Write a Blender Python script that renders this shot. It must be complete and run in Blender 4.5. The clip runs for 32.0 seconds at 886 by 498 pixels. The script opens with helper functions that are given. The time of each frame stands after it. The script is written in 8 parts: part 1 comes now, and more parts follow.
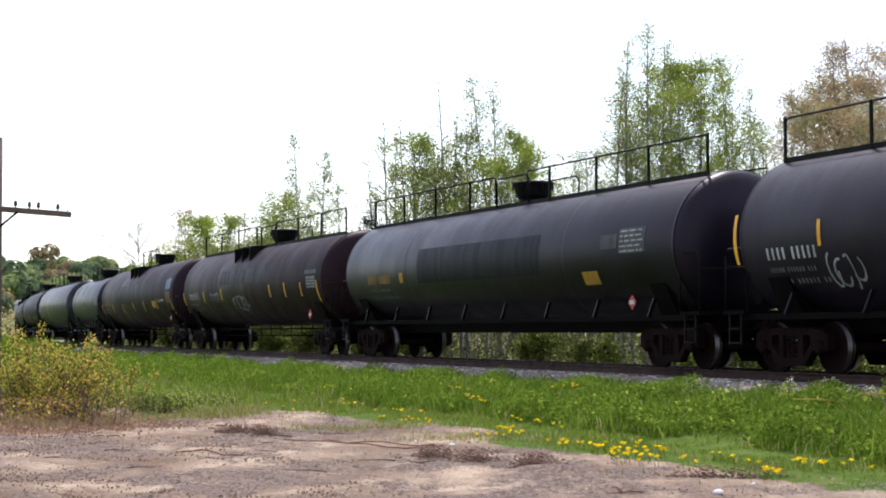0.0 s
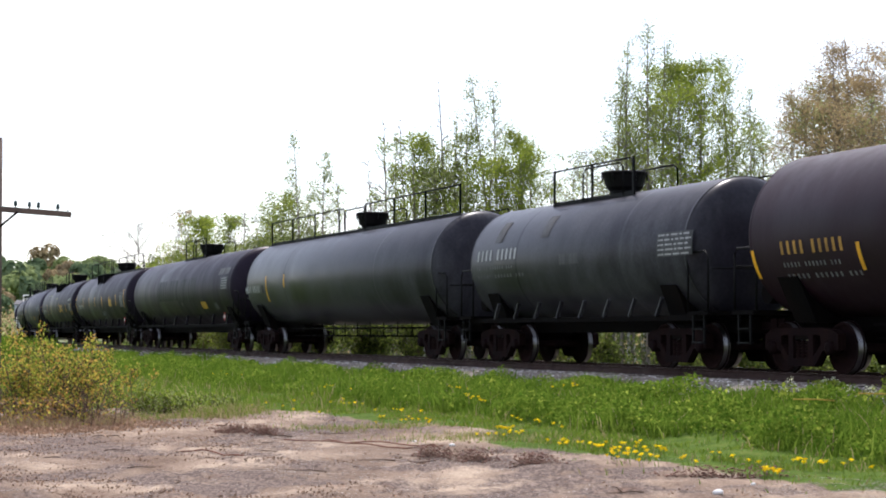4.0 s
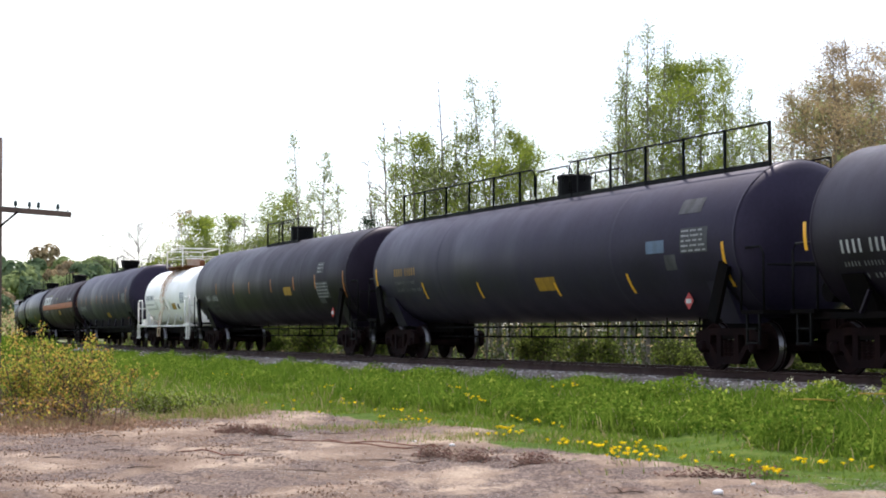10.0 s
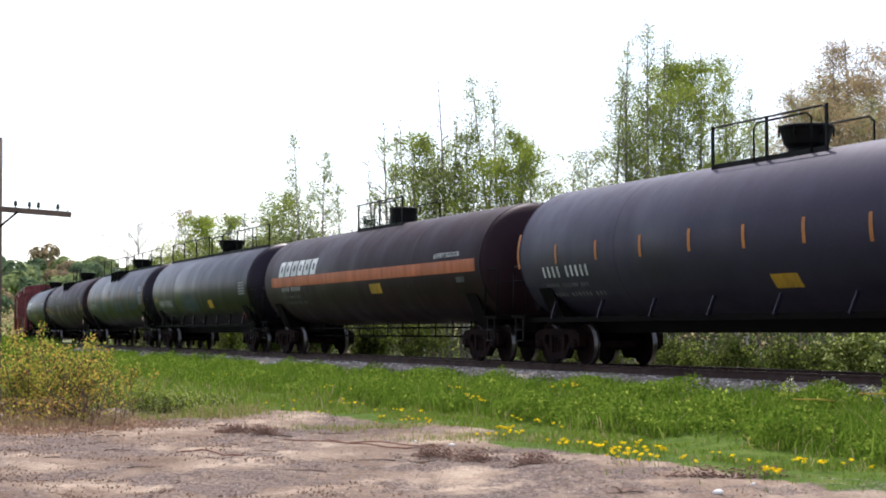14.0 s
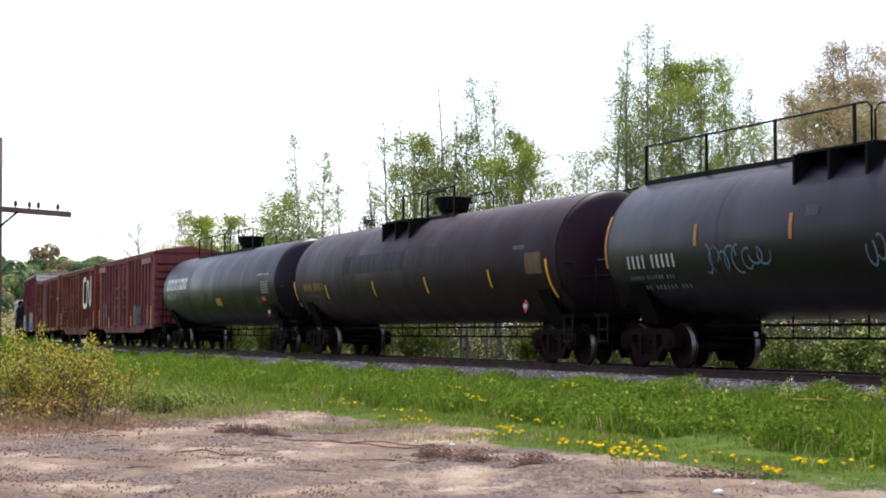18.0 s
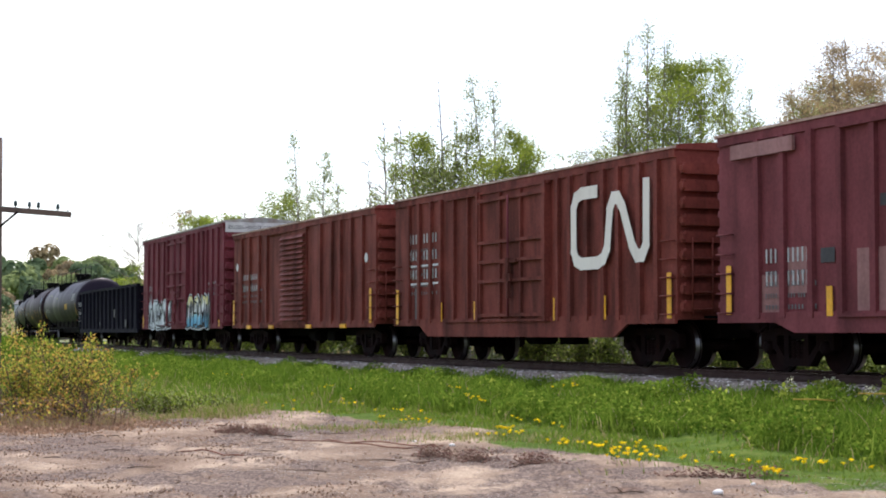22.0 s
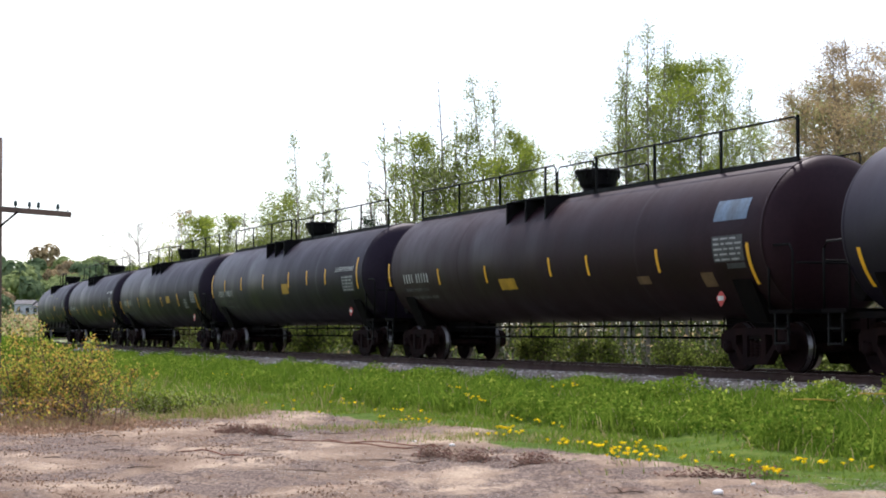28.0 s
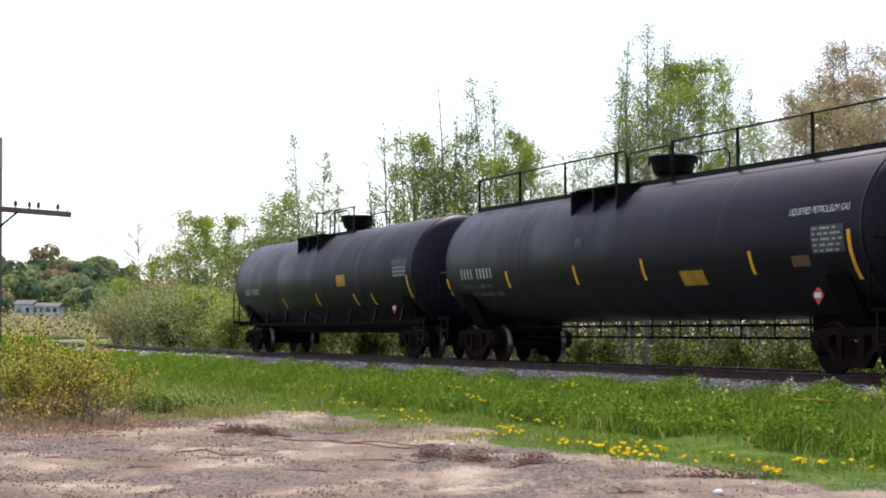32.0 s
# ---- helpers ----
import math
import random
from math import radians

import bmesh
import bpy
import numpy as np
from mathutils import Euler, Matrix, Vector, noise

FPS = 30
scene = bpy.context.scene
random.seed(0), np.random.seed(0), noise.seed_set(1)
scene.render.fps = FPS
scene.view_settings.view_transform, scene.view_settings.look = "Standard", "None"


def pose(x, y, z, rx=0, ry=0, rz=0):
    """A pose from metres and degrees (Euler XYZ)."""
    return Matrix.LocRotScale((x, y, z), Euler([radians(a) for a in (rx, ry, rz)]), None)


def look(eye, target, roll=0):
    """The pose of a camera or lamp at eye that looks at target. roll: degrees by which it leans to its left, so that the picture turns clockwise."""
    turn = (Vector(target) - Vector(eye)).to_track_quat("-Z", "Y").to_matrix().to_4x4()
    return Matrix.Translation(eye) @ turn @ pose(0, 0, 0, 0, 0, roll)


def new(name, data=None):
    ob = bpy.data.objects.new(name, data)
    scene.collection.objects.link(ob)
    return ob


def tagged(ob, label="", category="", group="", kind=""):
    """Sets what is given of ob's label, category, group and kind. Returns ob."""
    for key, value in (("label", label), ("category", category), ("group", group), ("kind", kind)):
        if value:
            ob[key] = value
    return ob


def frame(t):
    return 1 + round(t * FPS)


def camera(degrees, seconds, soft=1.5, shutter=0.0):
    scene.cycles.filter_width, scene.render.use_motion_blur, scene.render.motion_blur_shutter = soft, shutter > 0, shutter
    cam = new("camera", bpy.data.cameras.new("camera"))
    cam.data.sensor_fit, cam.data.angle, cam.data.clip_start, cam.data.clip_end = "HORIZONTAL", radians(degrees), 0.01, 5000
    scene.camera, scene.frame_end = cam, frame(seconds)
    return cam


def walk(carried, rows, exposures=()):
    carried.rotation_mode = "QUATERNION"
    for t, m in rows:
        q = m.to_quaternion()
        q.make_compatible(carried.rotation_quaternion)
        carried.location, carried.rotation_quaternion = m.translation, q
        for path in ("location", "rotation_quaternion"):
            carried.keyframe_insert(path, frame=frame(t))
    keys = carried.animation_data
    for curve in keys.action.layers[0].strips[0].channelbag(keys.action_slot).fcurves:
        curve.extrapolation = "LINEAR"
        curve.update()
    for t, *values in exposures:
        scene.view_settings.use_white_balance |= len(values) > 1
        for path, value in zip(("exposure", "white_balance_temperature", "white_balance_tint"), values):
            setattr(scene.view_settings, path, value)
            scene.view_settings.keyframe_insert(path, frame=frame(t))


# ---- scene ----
# ---------------------------------------------------------------- camera
EYE_Z = 0.725  # the rail heads lie at z = 0
cam = camera(29.338, 32.0, soft=1.9)
SHOT = pose(0, 0, EYE_Z, 92.824, 0, 0)
walk(cam, [(0.0, SHOT), (32.0, SHOT)], exposures=[(0.0, 0.5, 6300, 15), (32.0, 0.5, 6300, 15)])

# ---------------------------------------------------------------- light
SUN_EL, SUN_AZ = radians(58), radians(0)  # azimuth clockwise from +y
world = bpy.data.worlds.new("sky")
scene.world = world
world.use_nodes = True
wn = world.node_tree
sky = wn.nodes.new("ShaderNodeTexSky")
sky.sky_type = "NISHITA"
sky.sun_disc = False
sky.sun_elevation = SUN_EL
sky.sun_rotation = SUN_AZ
sky.air_density, sky.dust_density, sky.ozone_density = 1.0, 1.2, 1.0
wn.links.new(sky.outputs[0], wn.nodes["Background"].inputs[0])
wn.nodes["Background"].inputs[1].default_value = 0.1
veil = wn.nodes.new("ShaderNodeBackground")  # thin bright cloud over the whole sky
veil.inputs[0].default_value, veil.inputs[1].default_value = (0.92, 0.95, 1.0, 1.0), 0.54
both = wn.nodes.new("ShaderNodeAddShader")
wn.links.new(wn.nodes["Background"].outputs[0], both.inputs[0])
wn.links.new(veil.outputs[0], both.inputs[1])
wn.links.new(both.outputs[0], wn.nodes["World Output"].inputs[0])
sun_data = bpy.data.lights.new("sun", "SUN")
sun_data.energy, sun_data.angle, sun_data.color = 4.0, radians(0.6), (1.0, 0.95, 0.88)
sun = new("sun", sun_data)
sun.matrix_world = look((math.sin(SUN_AZ) * math.cos(SUN_EL) * 50, math.cos(SUN_AZ) * math.cos(SUN_EL) * 50, math.sin(SUN_EL) * 50), (0, 0, 0))

# ---------------------------------------------------------------- materials
def node_mat(name):
    m = bpy.data.materials.new(name)
    m.use_nodes = True
    return m, m.node_tree.nodes, m.node_tree.links, m.node_tree.nodes["Principled BSDF"]


def rgb(c):
    return (*c, 1.0)


def noise_node(nodes, links, scale, detail=4, stretch=(1, 1, 1), rough=0.6, seed_socket=None):
    tc = nodes.new("ShaderNodeTexCoord")
    mp = nodes.new("ShaderNodeMapping")
    mp.inputs["Scale"].default_value = stretch
    n = nodes.new("ShaderNodeTexNoise")
    n.inputs["Scale"].default_value, n.inputs["Detail"].default_value, n.inputs["Roughness"].default_value = scale, detail, rough
    links.new(tc.outputs["Object"], mp.inputs[0])
    links.new(mp.outputs[0], n.inputs["Vector"])
    return n


def ramp_node(nodes, links, src, stops):
    r = nodes.new("ShaderNodeValToRGB")
    els = r.color_ramp.elements
    els[0].position, els[0].color = stops[0][0], rgb(stops[0][1])
    els[1].position, els[1].color = stops[-1][0], rgb(stops[-1][1])
    for p, c in stops[1:-1]:
        e = els.new(p)
        e.color = rgb(c)
    links.new(src, r.inputs[0])
    return r


def mix_node(nodes, links, fac, a, b):
    m = nodes.new("ShaderNodeMix")
    m.data_type = "RGBA"
    for sock, v in ((m.inputs[0], fac), (m.inputs[6], a), (m.inputs[7], b)):
        if isinstance(v, (int, float)):
            sock.default_value = v
        elif isinstance(v, tuple):
            sock.default_value = rgb(v)
        else:
            links.new(v, sock)
    return m.outputs[2]


def tint(c, k):
    return tuple(min(1.0, x * k) for x in c)


def paint(name, base, grime=(0.05, 0.04, 0.03), rough=0.5, metal=0.0, wear=0.35, coarse=0.9, streak=(1.0, 1.0, 0.12), bump=0.05, fine=14.0, gloss=0.22, vary=(0.78, 1.25), sheen=(1.0, 1.0, 1.0)):
    """Weathered paint: broad fading, vertical streaks of grime and a fine grain."""
    m, N, L, b = node_mat(name)
    broad = noise_node(N, L, coarse, 4)
    fade = ramp_node(N, L, broad.outputs[0], [(0.3, tint(base, vary[0])), (0.55, base), (0.75, tint(base, vary[1]))])
    runs = noise_node(N, L, 3.2, 5, streak)
    mask = ramp_node(N, L, runs.outputs[0], [(0.42, (0, 0, 0)), (0.66, (wear,) * 3)])
    col = mix_node(N, L, mask.outputs[0], fade.outputs[0], grime)
    grain = noise_node(N, L, fine, 3)
    gr = ramp_node(N, L, grain.outputs[0], [(0.3, (1 - 0.65 * (1 - vary[0]),) * 3), (0.7, (1 + 0.4 * (vary[1] - 1),) * 3)])
    mul = N.new("ShaderNodeMix")
    mul.data_type, mul.blend_type = "RGBA", "MULTIPLY"
    mul.inputs[0].default_value = 1.0
    L.new(col, mul.inputs[6])
    L.new(gr.outputs[0], mul.inputs[7])
    L.new(mul.outputs[2], b.inputs["Base Color"])
    rr = ramp_node(N, L, runs.outputs[0], [(0.35, (rough * 0.85,) * 3), (0.8, (min(1, rough * 1.35),) * 3)])
    L.new(rr.outputs[0], b.inputs["Roughness"])
    b.inputs["Metallic"].default_value = metal
    b.inputs["Specular IOR Level"].default_value = gloss
    b.inputs["Specular Tint"].default_value = rgb(sheen)
    bp = N.new("ShaderNodeBump")
    bp.inputs["Strength"].default_value, bp.inputs["Distance"].default_value = bump, 0.02
    L.new(grain.outputs[0], bp.inputs["Height"])
    L.new(bp.outputs[0], b.inputs["Normal"])
    return m


def leaf_mat(name, c0, c1, through_k=0.45):
    m, N, L, b = node_mat(name)
    g = N.new("ShaderNodeNewGeometry")
    r = ramp_node(N, L, g.outputs["Random Per Island"], [(0.0, c0), (1.0, c1)])
    d = N.new("ShaderNodeBsdfDiffuse")
    t = N.new("ShaderNodeBsdfTranslucent")
    mx = N.new("ShaderNodeMixShader")
    mx.inputs[0].default_value = through_k
    L.new(r.outputs[0], d.inputs[0])
    L.new(r.outputs[0], t.inputs[0])
    L.new(d.outputs[0], mx.inputs[1])
    L.new(t.outputs[0], mx.inputs[2])
    L.new(mx.outputs[0], N["Material Output"].inputs[0])
    return m


BLACK = paint("black_tank_paint", (0.0086, 0.0056, 0.0122), (0.0172, 0.0126, 0.0215), 0.48, wear=0.45, streak=(0.3, 0.3, 0.07), gloss=0.16, vary=(0.72, 1.3), sheen=(1.0, 0.84, 1.0))
DEEP_BLACK = paint("deep_black_tank_paint", (0.0048, 0.0032, 0.0074), (0.0105, 0.0076, 0.0145), 0.4, wear=0.4, streak=(0.3, 0.3, 0.07), gloss=0.22, vary=(0.68, 1.38), sheen=(1.0, 0.84, 1.0))
BROWN = paint("brown_black_tank_paint", (0.0162, 0.0066, 0.0088), (0.0235, 0.0115, 0.0135), 0.52, wear=0.4, streak=(0.3, 0.3, 0.07), gloss=0.12, vary=(0.72, 1.3), sheen=(1.0, 0.84, 1.0))
BROWN_RED = paint("brown_tank_paint", (0.0165, 0.0068, 0.0108), (0.0232, 0.0118, 0.0155), 0.52, wear=0.4, streak=(0.3, 0.3, 0.07), gloss=0.14, vary=(0.75, 1.25), sheen=(1.0, 0.84, 1.0))
GREY_TOP = paint("worn_grey_tank_paint", (0.0235, 0.0218, 0.0285), (0.075, 0.074, 0.082), 0.34, wear=0.6, streak=(0.3, 0.3, 0.09), gloss=0.1, vary=(0.7, 1.4))
PATCH = paint("fresh_black_patch_paint", (0.0068, 0.0058, 0.0098), (0.0105, 0.0095, 0.014), 0.5, wear=0.2, gloss=0.1)
PATCH_BROWN = paint("dark_brown_patch_paint", (0.0115, 0.0064, 0.0085), (0.016, 0.0095, 0.0115), 0.5, wear=0.2, gloss=0.08)
FRAME = paint("sooty_underframe_paint", (0.003, 0.0024, 0.0026), (0.01, 0.007, 0.0055), 0.9, wear=0.5, gloss=0.04)
TRUCK = paint("rusty_truck_iron", (0.0078, 0.0038, 0.0042), (0.02, 0.0095, 0.008), 0.9, wear=0.6, gloss=0.04, fine=22)
RAILING = paint("black_railing_paint", (0.004, 0.0038, 0.0044), (0.012, 0.011, 0.01), 0.6, wear=0.3, gloss=0.08)
TREAD = paint("polished_wheel_steel", (0.12, 0.118, 0.12), (0.04, 0.03, 0.025), 0.32, 1.0, 0.5)
AMBER = paint("amber_reflective_tape", (0.8, 0.4, 0.025), (0.4, 0.2, 0.03), 0.45, wear=0.3)
ORANGE_TAPE = paint("faded_orange_tape", (0.42, 0.15, 0.03), (0.16, 0.08, 0.03), 0.5, wear=0.5)
YELLOW = paint("yellow_label_paint", (0.4, 0.22, 0.018), (0.16, 0.1, 0.03), 0.55, wear=0.6)
WHITE_INK = paint("off_white_lettering", (0.66, 0.66, 0.64), (0.25, 0.24, 0.22), 0.6, wear=0.45)
TAN_INK = paint("gold_lettering", (0.4, 0.22, 0.05), (0.12, 0.07, 0.03), 0.6, wear=0.5)
DULL_INK = paint("dim_small_lettering", (0.16, 0.16, 0.16), (0.06, 0.06, 0.06), 0.7, wear=0.5)
PANEL = paint("grey_data_panel", (0.062, 0.062, 0.064), (0.03, 0.028, 0.028), 0.6, wear=0.6)
BLUE_PANEL = paint("pale_blue_panel", (0.13, 0.19, 0.27), (0.08, 0.08, 0.08), 0.6, wear=0.6)
RUST_PANEL = paint("rust_brown_panel", (0.13, 0.075, 0.035), (0.06, 0.04, 0.03), 0.7, wear=0.6)
RED = paint("red_placard", (0.5, 0.05, 0.05), (0.25, 0.08, 0.06), 0.5, wear=0.3)
ORANGE_BAND = paint("orange_band_paint", (0.38, 0.085, 0.02), (0.1, 0.05, 0.03), 0.5, wear=0.4)
BLUE_INK = paint("dark_blue_lettering", (0.05, 0.07, 0.12), (0.2, 0.2, 0.2), 0.6, wear=0.4)
CHALK = paint("chalky_white_spray", (0.3, 0.31, 0.32), (0.08, 0.08, 0.08), 0.8, wear=0.8)
BLUE_SPRAY = paint("pale_blue_spray", (0.1, 0.16, 0.2), (0.04, 0.04, 0.05), 0.8, wear=0.7)
OLIVE_SPRAY = paint("faded_yellow_spray", (0.2, 0.19, 0.09), (0.05, 0.05, 0.04), 0.8, wear=0.8)
WHITE_TANK = paint("stained_white_tank_paint", (0.95, 0.93, 0.885), (0.72, 0.6, 0.47), 0.4, wear=0.16, coarse=0.6, vary=(0.94, 1.03), streak=(1.6, 1.6, 0.1))
PALE_PANEL = paint("pale_data_panel", (0.68, 0.69, 0.7), (0.5, 0.5, 0.5), 0.6, wear=0.3)
VINE = paint("dead_vine", (0.2, 0.085, 0.055), (0.09, 0.045, 0.03), 0.95, wear=0.4)
WHITE_STEEL = paint("white_railing_paint", (0.82, 0.82, 0.79), (0.4, 0.24, 0.12), 0.5, wear=0.4)
RUST = paint("rust", (0.2, 0.085, 0.035), (0.08, 0.04, 0.025), 0.85, wear=0.6)
RUST_RUN = paint("rust_streak", (0.62, 0.4, 0.25), (0.85, 0.78, 0.7), 0.7, wear=1.0, streak=(2.5, 2.5, 0.2))
BOX_MAROON = paint("maroon_boxcar_paint", (0.19, 0.05, 0.056), (0.07, 0.026, 0.026), 0.7, wear=0.55, vary=(0.76, 1.2), streak=(0.5, 0.5, 0.1), gloss=0.1)
BOX_BROWN = paint("oxide_brown_boxcar_paint", (0.192, 0.046, 0.034), (0.05, 0.019, 0.015), 0.7, wear=0.75, vary=(0.68, 1.24), streak=(0.5, 0.5, 0.1), gloss=0.1)
BOX_RED = paint("dark_red_boxcar_paint", (0.165, 0.034, 0.044), (0.075, 0.026, 0.028), 0.7, wear=0.5, vary=(0.78, 1.2), streak=(0.5, 0.5, 0.1), gloss=0.1)
BOX_FADED = paint("faded_primer_patch", (0.3, 0.15, 0.14), (0.16, 0.08, 0.07), 0.7, wear=0.5)
CREAM = paint("cream_emblem_paint", (0.74, 0.7, 0.62), (0.5, 0.42, 0.36), 0.7, wear=0.2, vary=(0.95, 1.04))
ROOF_EDGE = paint("sun_bleached_roof_edge", (0.5, 0.36, 0.28), (0.2, 0.1, 0.08), 0.7, wear=0.7, coarse=2.5)
ROOF_STEEL = paint("galvanised_roof", (0.38, 0.37, 0.35), (0.2, 0.12, 0.08), 0.5, 0.3, wear=0.6)
GON_GREEN = paint("dark_green_gondola_paint", (0.0092, 0.0085, 0.0155), (0.015, 0.013, 0.016), 0.75, wear=0.5, gloss=0.04)
GRAF_WHITE = paint("white_spray_fill", (0.66, 0.7, 0.72), (0.4, 0.45, 0.48), 0.7, wear=0.5)
GRAF_BLACK = paint("black_spray_outline", (0.015, 0.015, 0.018), (0.04, 0.04, 0.04), 0.7, wear=0.3)
RAIL_STEEL = paint("rusty_rail_side", (0.04, 0.019, 0.015), (0.02, 0.011, 0.009), 0.75, wear=0.5, streak=(1, 1, 1))
RAIL_HEAD = paint("worn_rail_head", (0.24, 0.2, 0.18), (0.2, 0.14, 0.1), 0.3, 0.9, 0.3)
TIE_WOOD = paint("creosoted_tie_wood", (0.05, 0.038, 0.03), (0.1, 0.085, 0.07), 0.9, wear=0.5, streak=(0.15, 1, 1))
POLE_WOOD = paint("weathered_pole_wood", (0.13, 0.095, 0.075), (0.06, 0.05, 0.045), 0.9, wear=0.5, streak=(0.3, 1, 1))
GLASS_INSUL = paint("dark_glass_insulator", (0.03, 0.05, 0.05), (0.02, 0.03, 0.03), 0.2)
BARK = paint("grey_brown_bark", (0.19, 0.16, 0.135), (0.08, 0.065, 0.055), 0.9, wear=0.6, coarse=3)
BIRCH = paint("pale_birch_bark", (0.5, 0.47, 0.43), (0.08, 0.07, 0.06), 0.8, wear=0.7, coarse=3, streak=(0.4, 0.4, 2.5))
HOUSE_WALL = paint("white_house_siding", (0.5, 0.52, 0.56), (0.4, 0.4, 0.4), 0.6, wear=0.2)
HOUSE_ROOF = paint("grey_shingle_roof", (0.12, 0.115, 0.12), (0.06, 0.06, 0.06), 0.9, wear=0.4)
DARK_PANE = paint("dark_window_pane", (0.03, 0.035, 0.045), (0.05, 0.05, 0.05), 0.1, wear=0.1)
STONE = paint("ballast_stone", (0.25, 0.21, 0.182), (0.075, 0.058, 0.047), 0.9, wear=0.6, streak=(1, 1, 1), coarse=6)
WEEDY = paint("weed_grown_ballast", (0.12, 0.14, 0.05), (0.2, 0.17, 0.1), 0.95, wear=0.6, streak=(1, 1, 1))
TWIG = paint("dead_wood_twig", (0.12, 0.075, 0.05), (0.05, 0.035, 0.025), 0.9, wear=0.5)
DRY_STALK = paint("dry_yellow_stalk", (0.5, 0.33, 0.06), (0.25, 0.15, 0.05), 0.8, wear=0.4)
PEBBLE_WHITE = paint("white_quartz_stone", (0.8, 0.78, 0.75), (0.5, 0.45, 0.4), 0.8, wear=0.3, streak=(1, 1, 1))
DARK_GRIT = paint("brown_grit", (0.26, 0.18, 0.13), (0.13, 0.09, 0.065), 0.95, wear=0.5, streak=(1, 1, 1), coarse=5)
PEBBLE = paint("pale_pebble", (0.5, 0.46, 0.42), (0.25, 0.18, 0.15), 0.9, wear=0.5, streak=(1, 1, 1), coarse=5)
LEAF_BRIGHT = leaf_mat("fresh_green_leaf", (0.15, 0.205, 0.024), (0.36, 0.42, 0.07), 0.6)
LEAF_PALE = leaf_mat("young_birch_leaf", (0.18, 0.22, 0.08), (0.4, 0.44, 0.185), 0.6)
LEAF_TAN = leaf_mat("budding_tan_leaf", (0.26, 0.185, 0.095), (0.5, 0.385, 0.215), 0.55)
LEAF_OLIVE = leaf_mat("olive_shrub_leaf", (0.04, 0.062, 0.013), (0.1, 0.125, 0.03), 0.4)
LEAF_MID = leaf_mat("mid_green_leaf", (0.095, 0.13, 0.022), (0.23, 0.275, 0.06), 0.55)
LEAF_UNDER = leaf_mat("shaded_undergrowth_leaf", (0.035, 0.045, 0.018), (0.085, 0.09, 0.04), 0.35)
LEAF_DARK = leaf_mat("dark_spruce_needle", (0.015, 0.035, 0.015), (0.035, 0.06, 0.025), 0.15)
LEAF_YELLOW = leaf_mat("yellow_bush_leaf", (0.34, 0.36, 0.05), (0.58, 0.52, 0.1), 0.6)
LEAF_OCHRE = leaf_mat("ochre_bush_leaf", (0.42, 0.22, 0.05), (0.6, 0.38, 0.1), 0.6)
LITTER = leaf_mat("dry_leaf_litter", (0.22, 0.135, 0.085), (0.46, 0.31, 0.21), 0.15)
# distance haze is put into the next two hill leaf colours as paleness
LEAF_HILL = leaf_mat("hazed_hill_leaf", (0.16, 0.21, 0.085), (0.31, 0.36, 0.155), 0.45)
LEAF_HILL_DARK = leaf_mat("dark_hazed_hill_leaf", (0.095, 0.14, 0.075), (0.18, 0.235, 0.12), 0.45)
LEAF_HILL_RUST = leaf_mat("budding_maple_leaf", (0.2, 0.155, 0.09), (0.36, 0.28, 0.16), 0.4)
GRASS = leaf_mat("lush_grass_blade", (0.05, 0.11, 0.01), (0.17, 0.25, 0.032), 0.5)
GRASS_LOW = leaf_mat("short_grass_blade", (0.09, 0.15, 0.016), (0.2, 0.265, 0.042), 0.5)
GRASS_DRY = leaf_mat("dry_grass_blade", (0.25, 0.2, 0.1), (0.42, 0.35, 0.18), 0.4)
PETAL = leaf_mat("dandelion_petal", (0.85, 0.62, 0.01), (0.95, 0.75, 0.03), 0.1)
PETAL_WHITE = leaf_mat("white_petal", (0.6, 0.62, 0.42), (0.8, 0.8, 0.62), 0.3)
CHIPS = leaf_mat("wood_chips", (0.11, 0.07, 0.052), (0.34, 0.23, 0.165), 0.1)
SOIL = paint("dark_damp_soil", (0.24, 0.13, 0.095), (0.12, 0.066, 0.05), 0.95, wear=0.5, streak=(1, 1, 1), coarse=4)
PALE_INK = paint("pale_small_lettering", (0.34, 0.34, 0.33), (0.12, 0.12, 0.12), 0.7, wear=0.5)
NAVY = paint("blue_black_tank_paint", (0.0185, 0.0152, 0.0305), (0.0298, 0.0258, 0.0452), 0.5, wear=0.4, streak=(0.3, 0.3, 0.07), gloss=0.2, vary=(0.75, 1.25), sheen=(1.0, 0.84, 1.0))
LETTER_INK = paint("chalked_lettering", (0.45, 0.45, 0.44), (0.2, 0.2, 0.19), 0.7, wear=0.5)



def fade_mat():
    """Sprayed fill that runs from pale blue low down over white to pale yellow."""
    m, N, L, b = node_mat("blue_white_yellow_spray_fade")
    tc, sep = N.new("ShaderNodeTexCoord"), N.new("ShaderNodeSeparateXYZ")
    L.new(tc.outputs["Object"], sep.inputs[0])
    blur = noise_node(N, L, 1.7, 3)
    mix = N.new("ShaderNodeMath")
    mix.operation = "MULTIPLY_ADD"
    mix.inputs[1].default_value = 0.9
    L.new(blur.outputs[0], mix.inputs[0])
    L.new(sep.outputs[2], mix.inputs[2])
    half = N.new("ShaderNodeMath")
    half.operation = "MULTIPLY"
    half.inputs[1].default_value = 0.33
    L.new(mix.outputs[0], half.inputs[0])
    r = ramp_node(N, L, half.outputs[0], [(0.5, (0.1, 0.36, 0.56)), (0.58, (0.2, 0.5, 0.66)), (0.64, (0.68, 0.72, 0.74)), (0.74, (0.7, 0.7, 0.66)), (0.8, (0.62, 0.55, 0.24))])
    L.new(r.outputs[0], b.inputs["Base Color"])
    b.inputs["Roughness"].default_value = 0.7
    return m


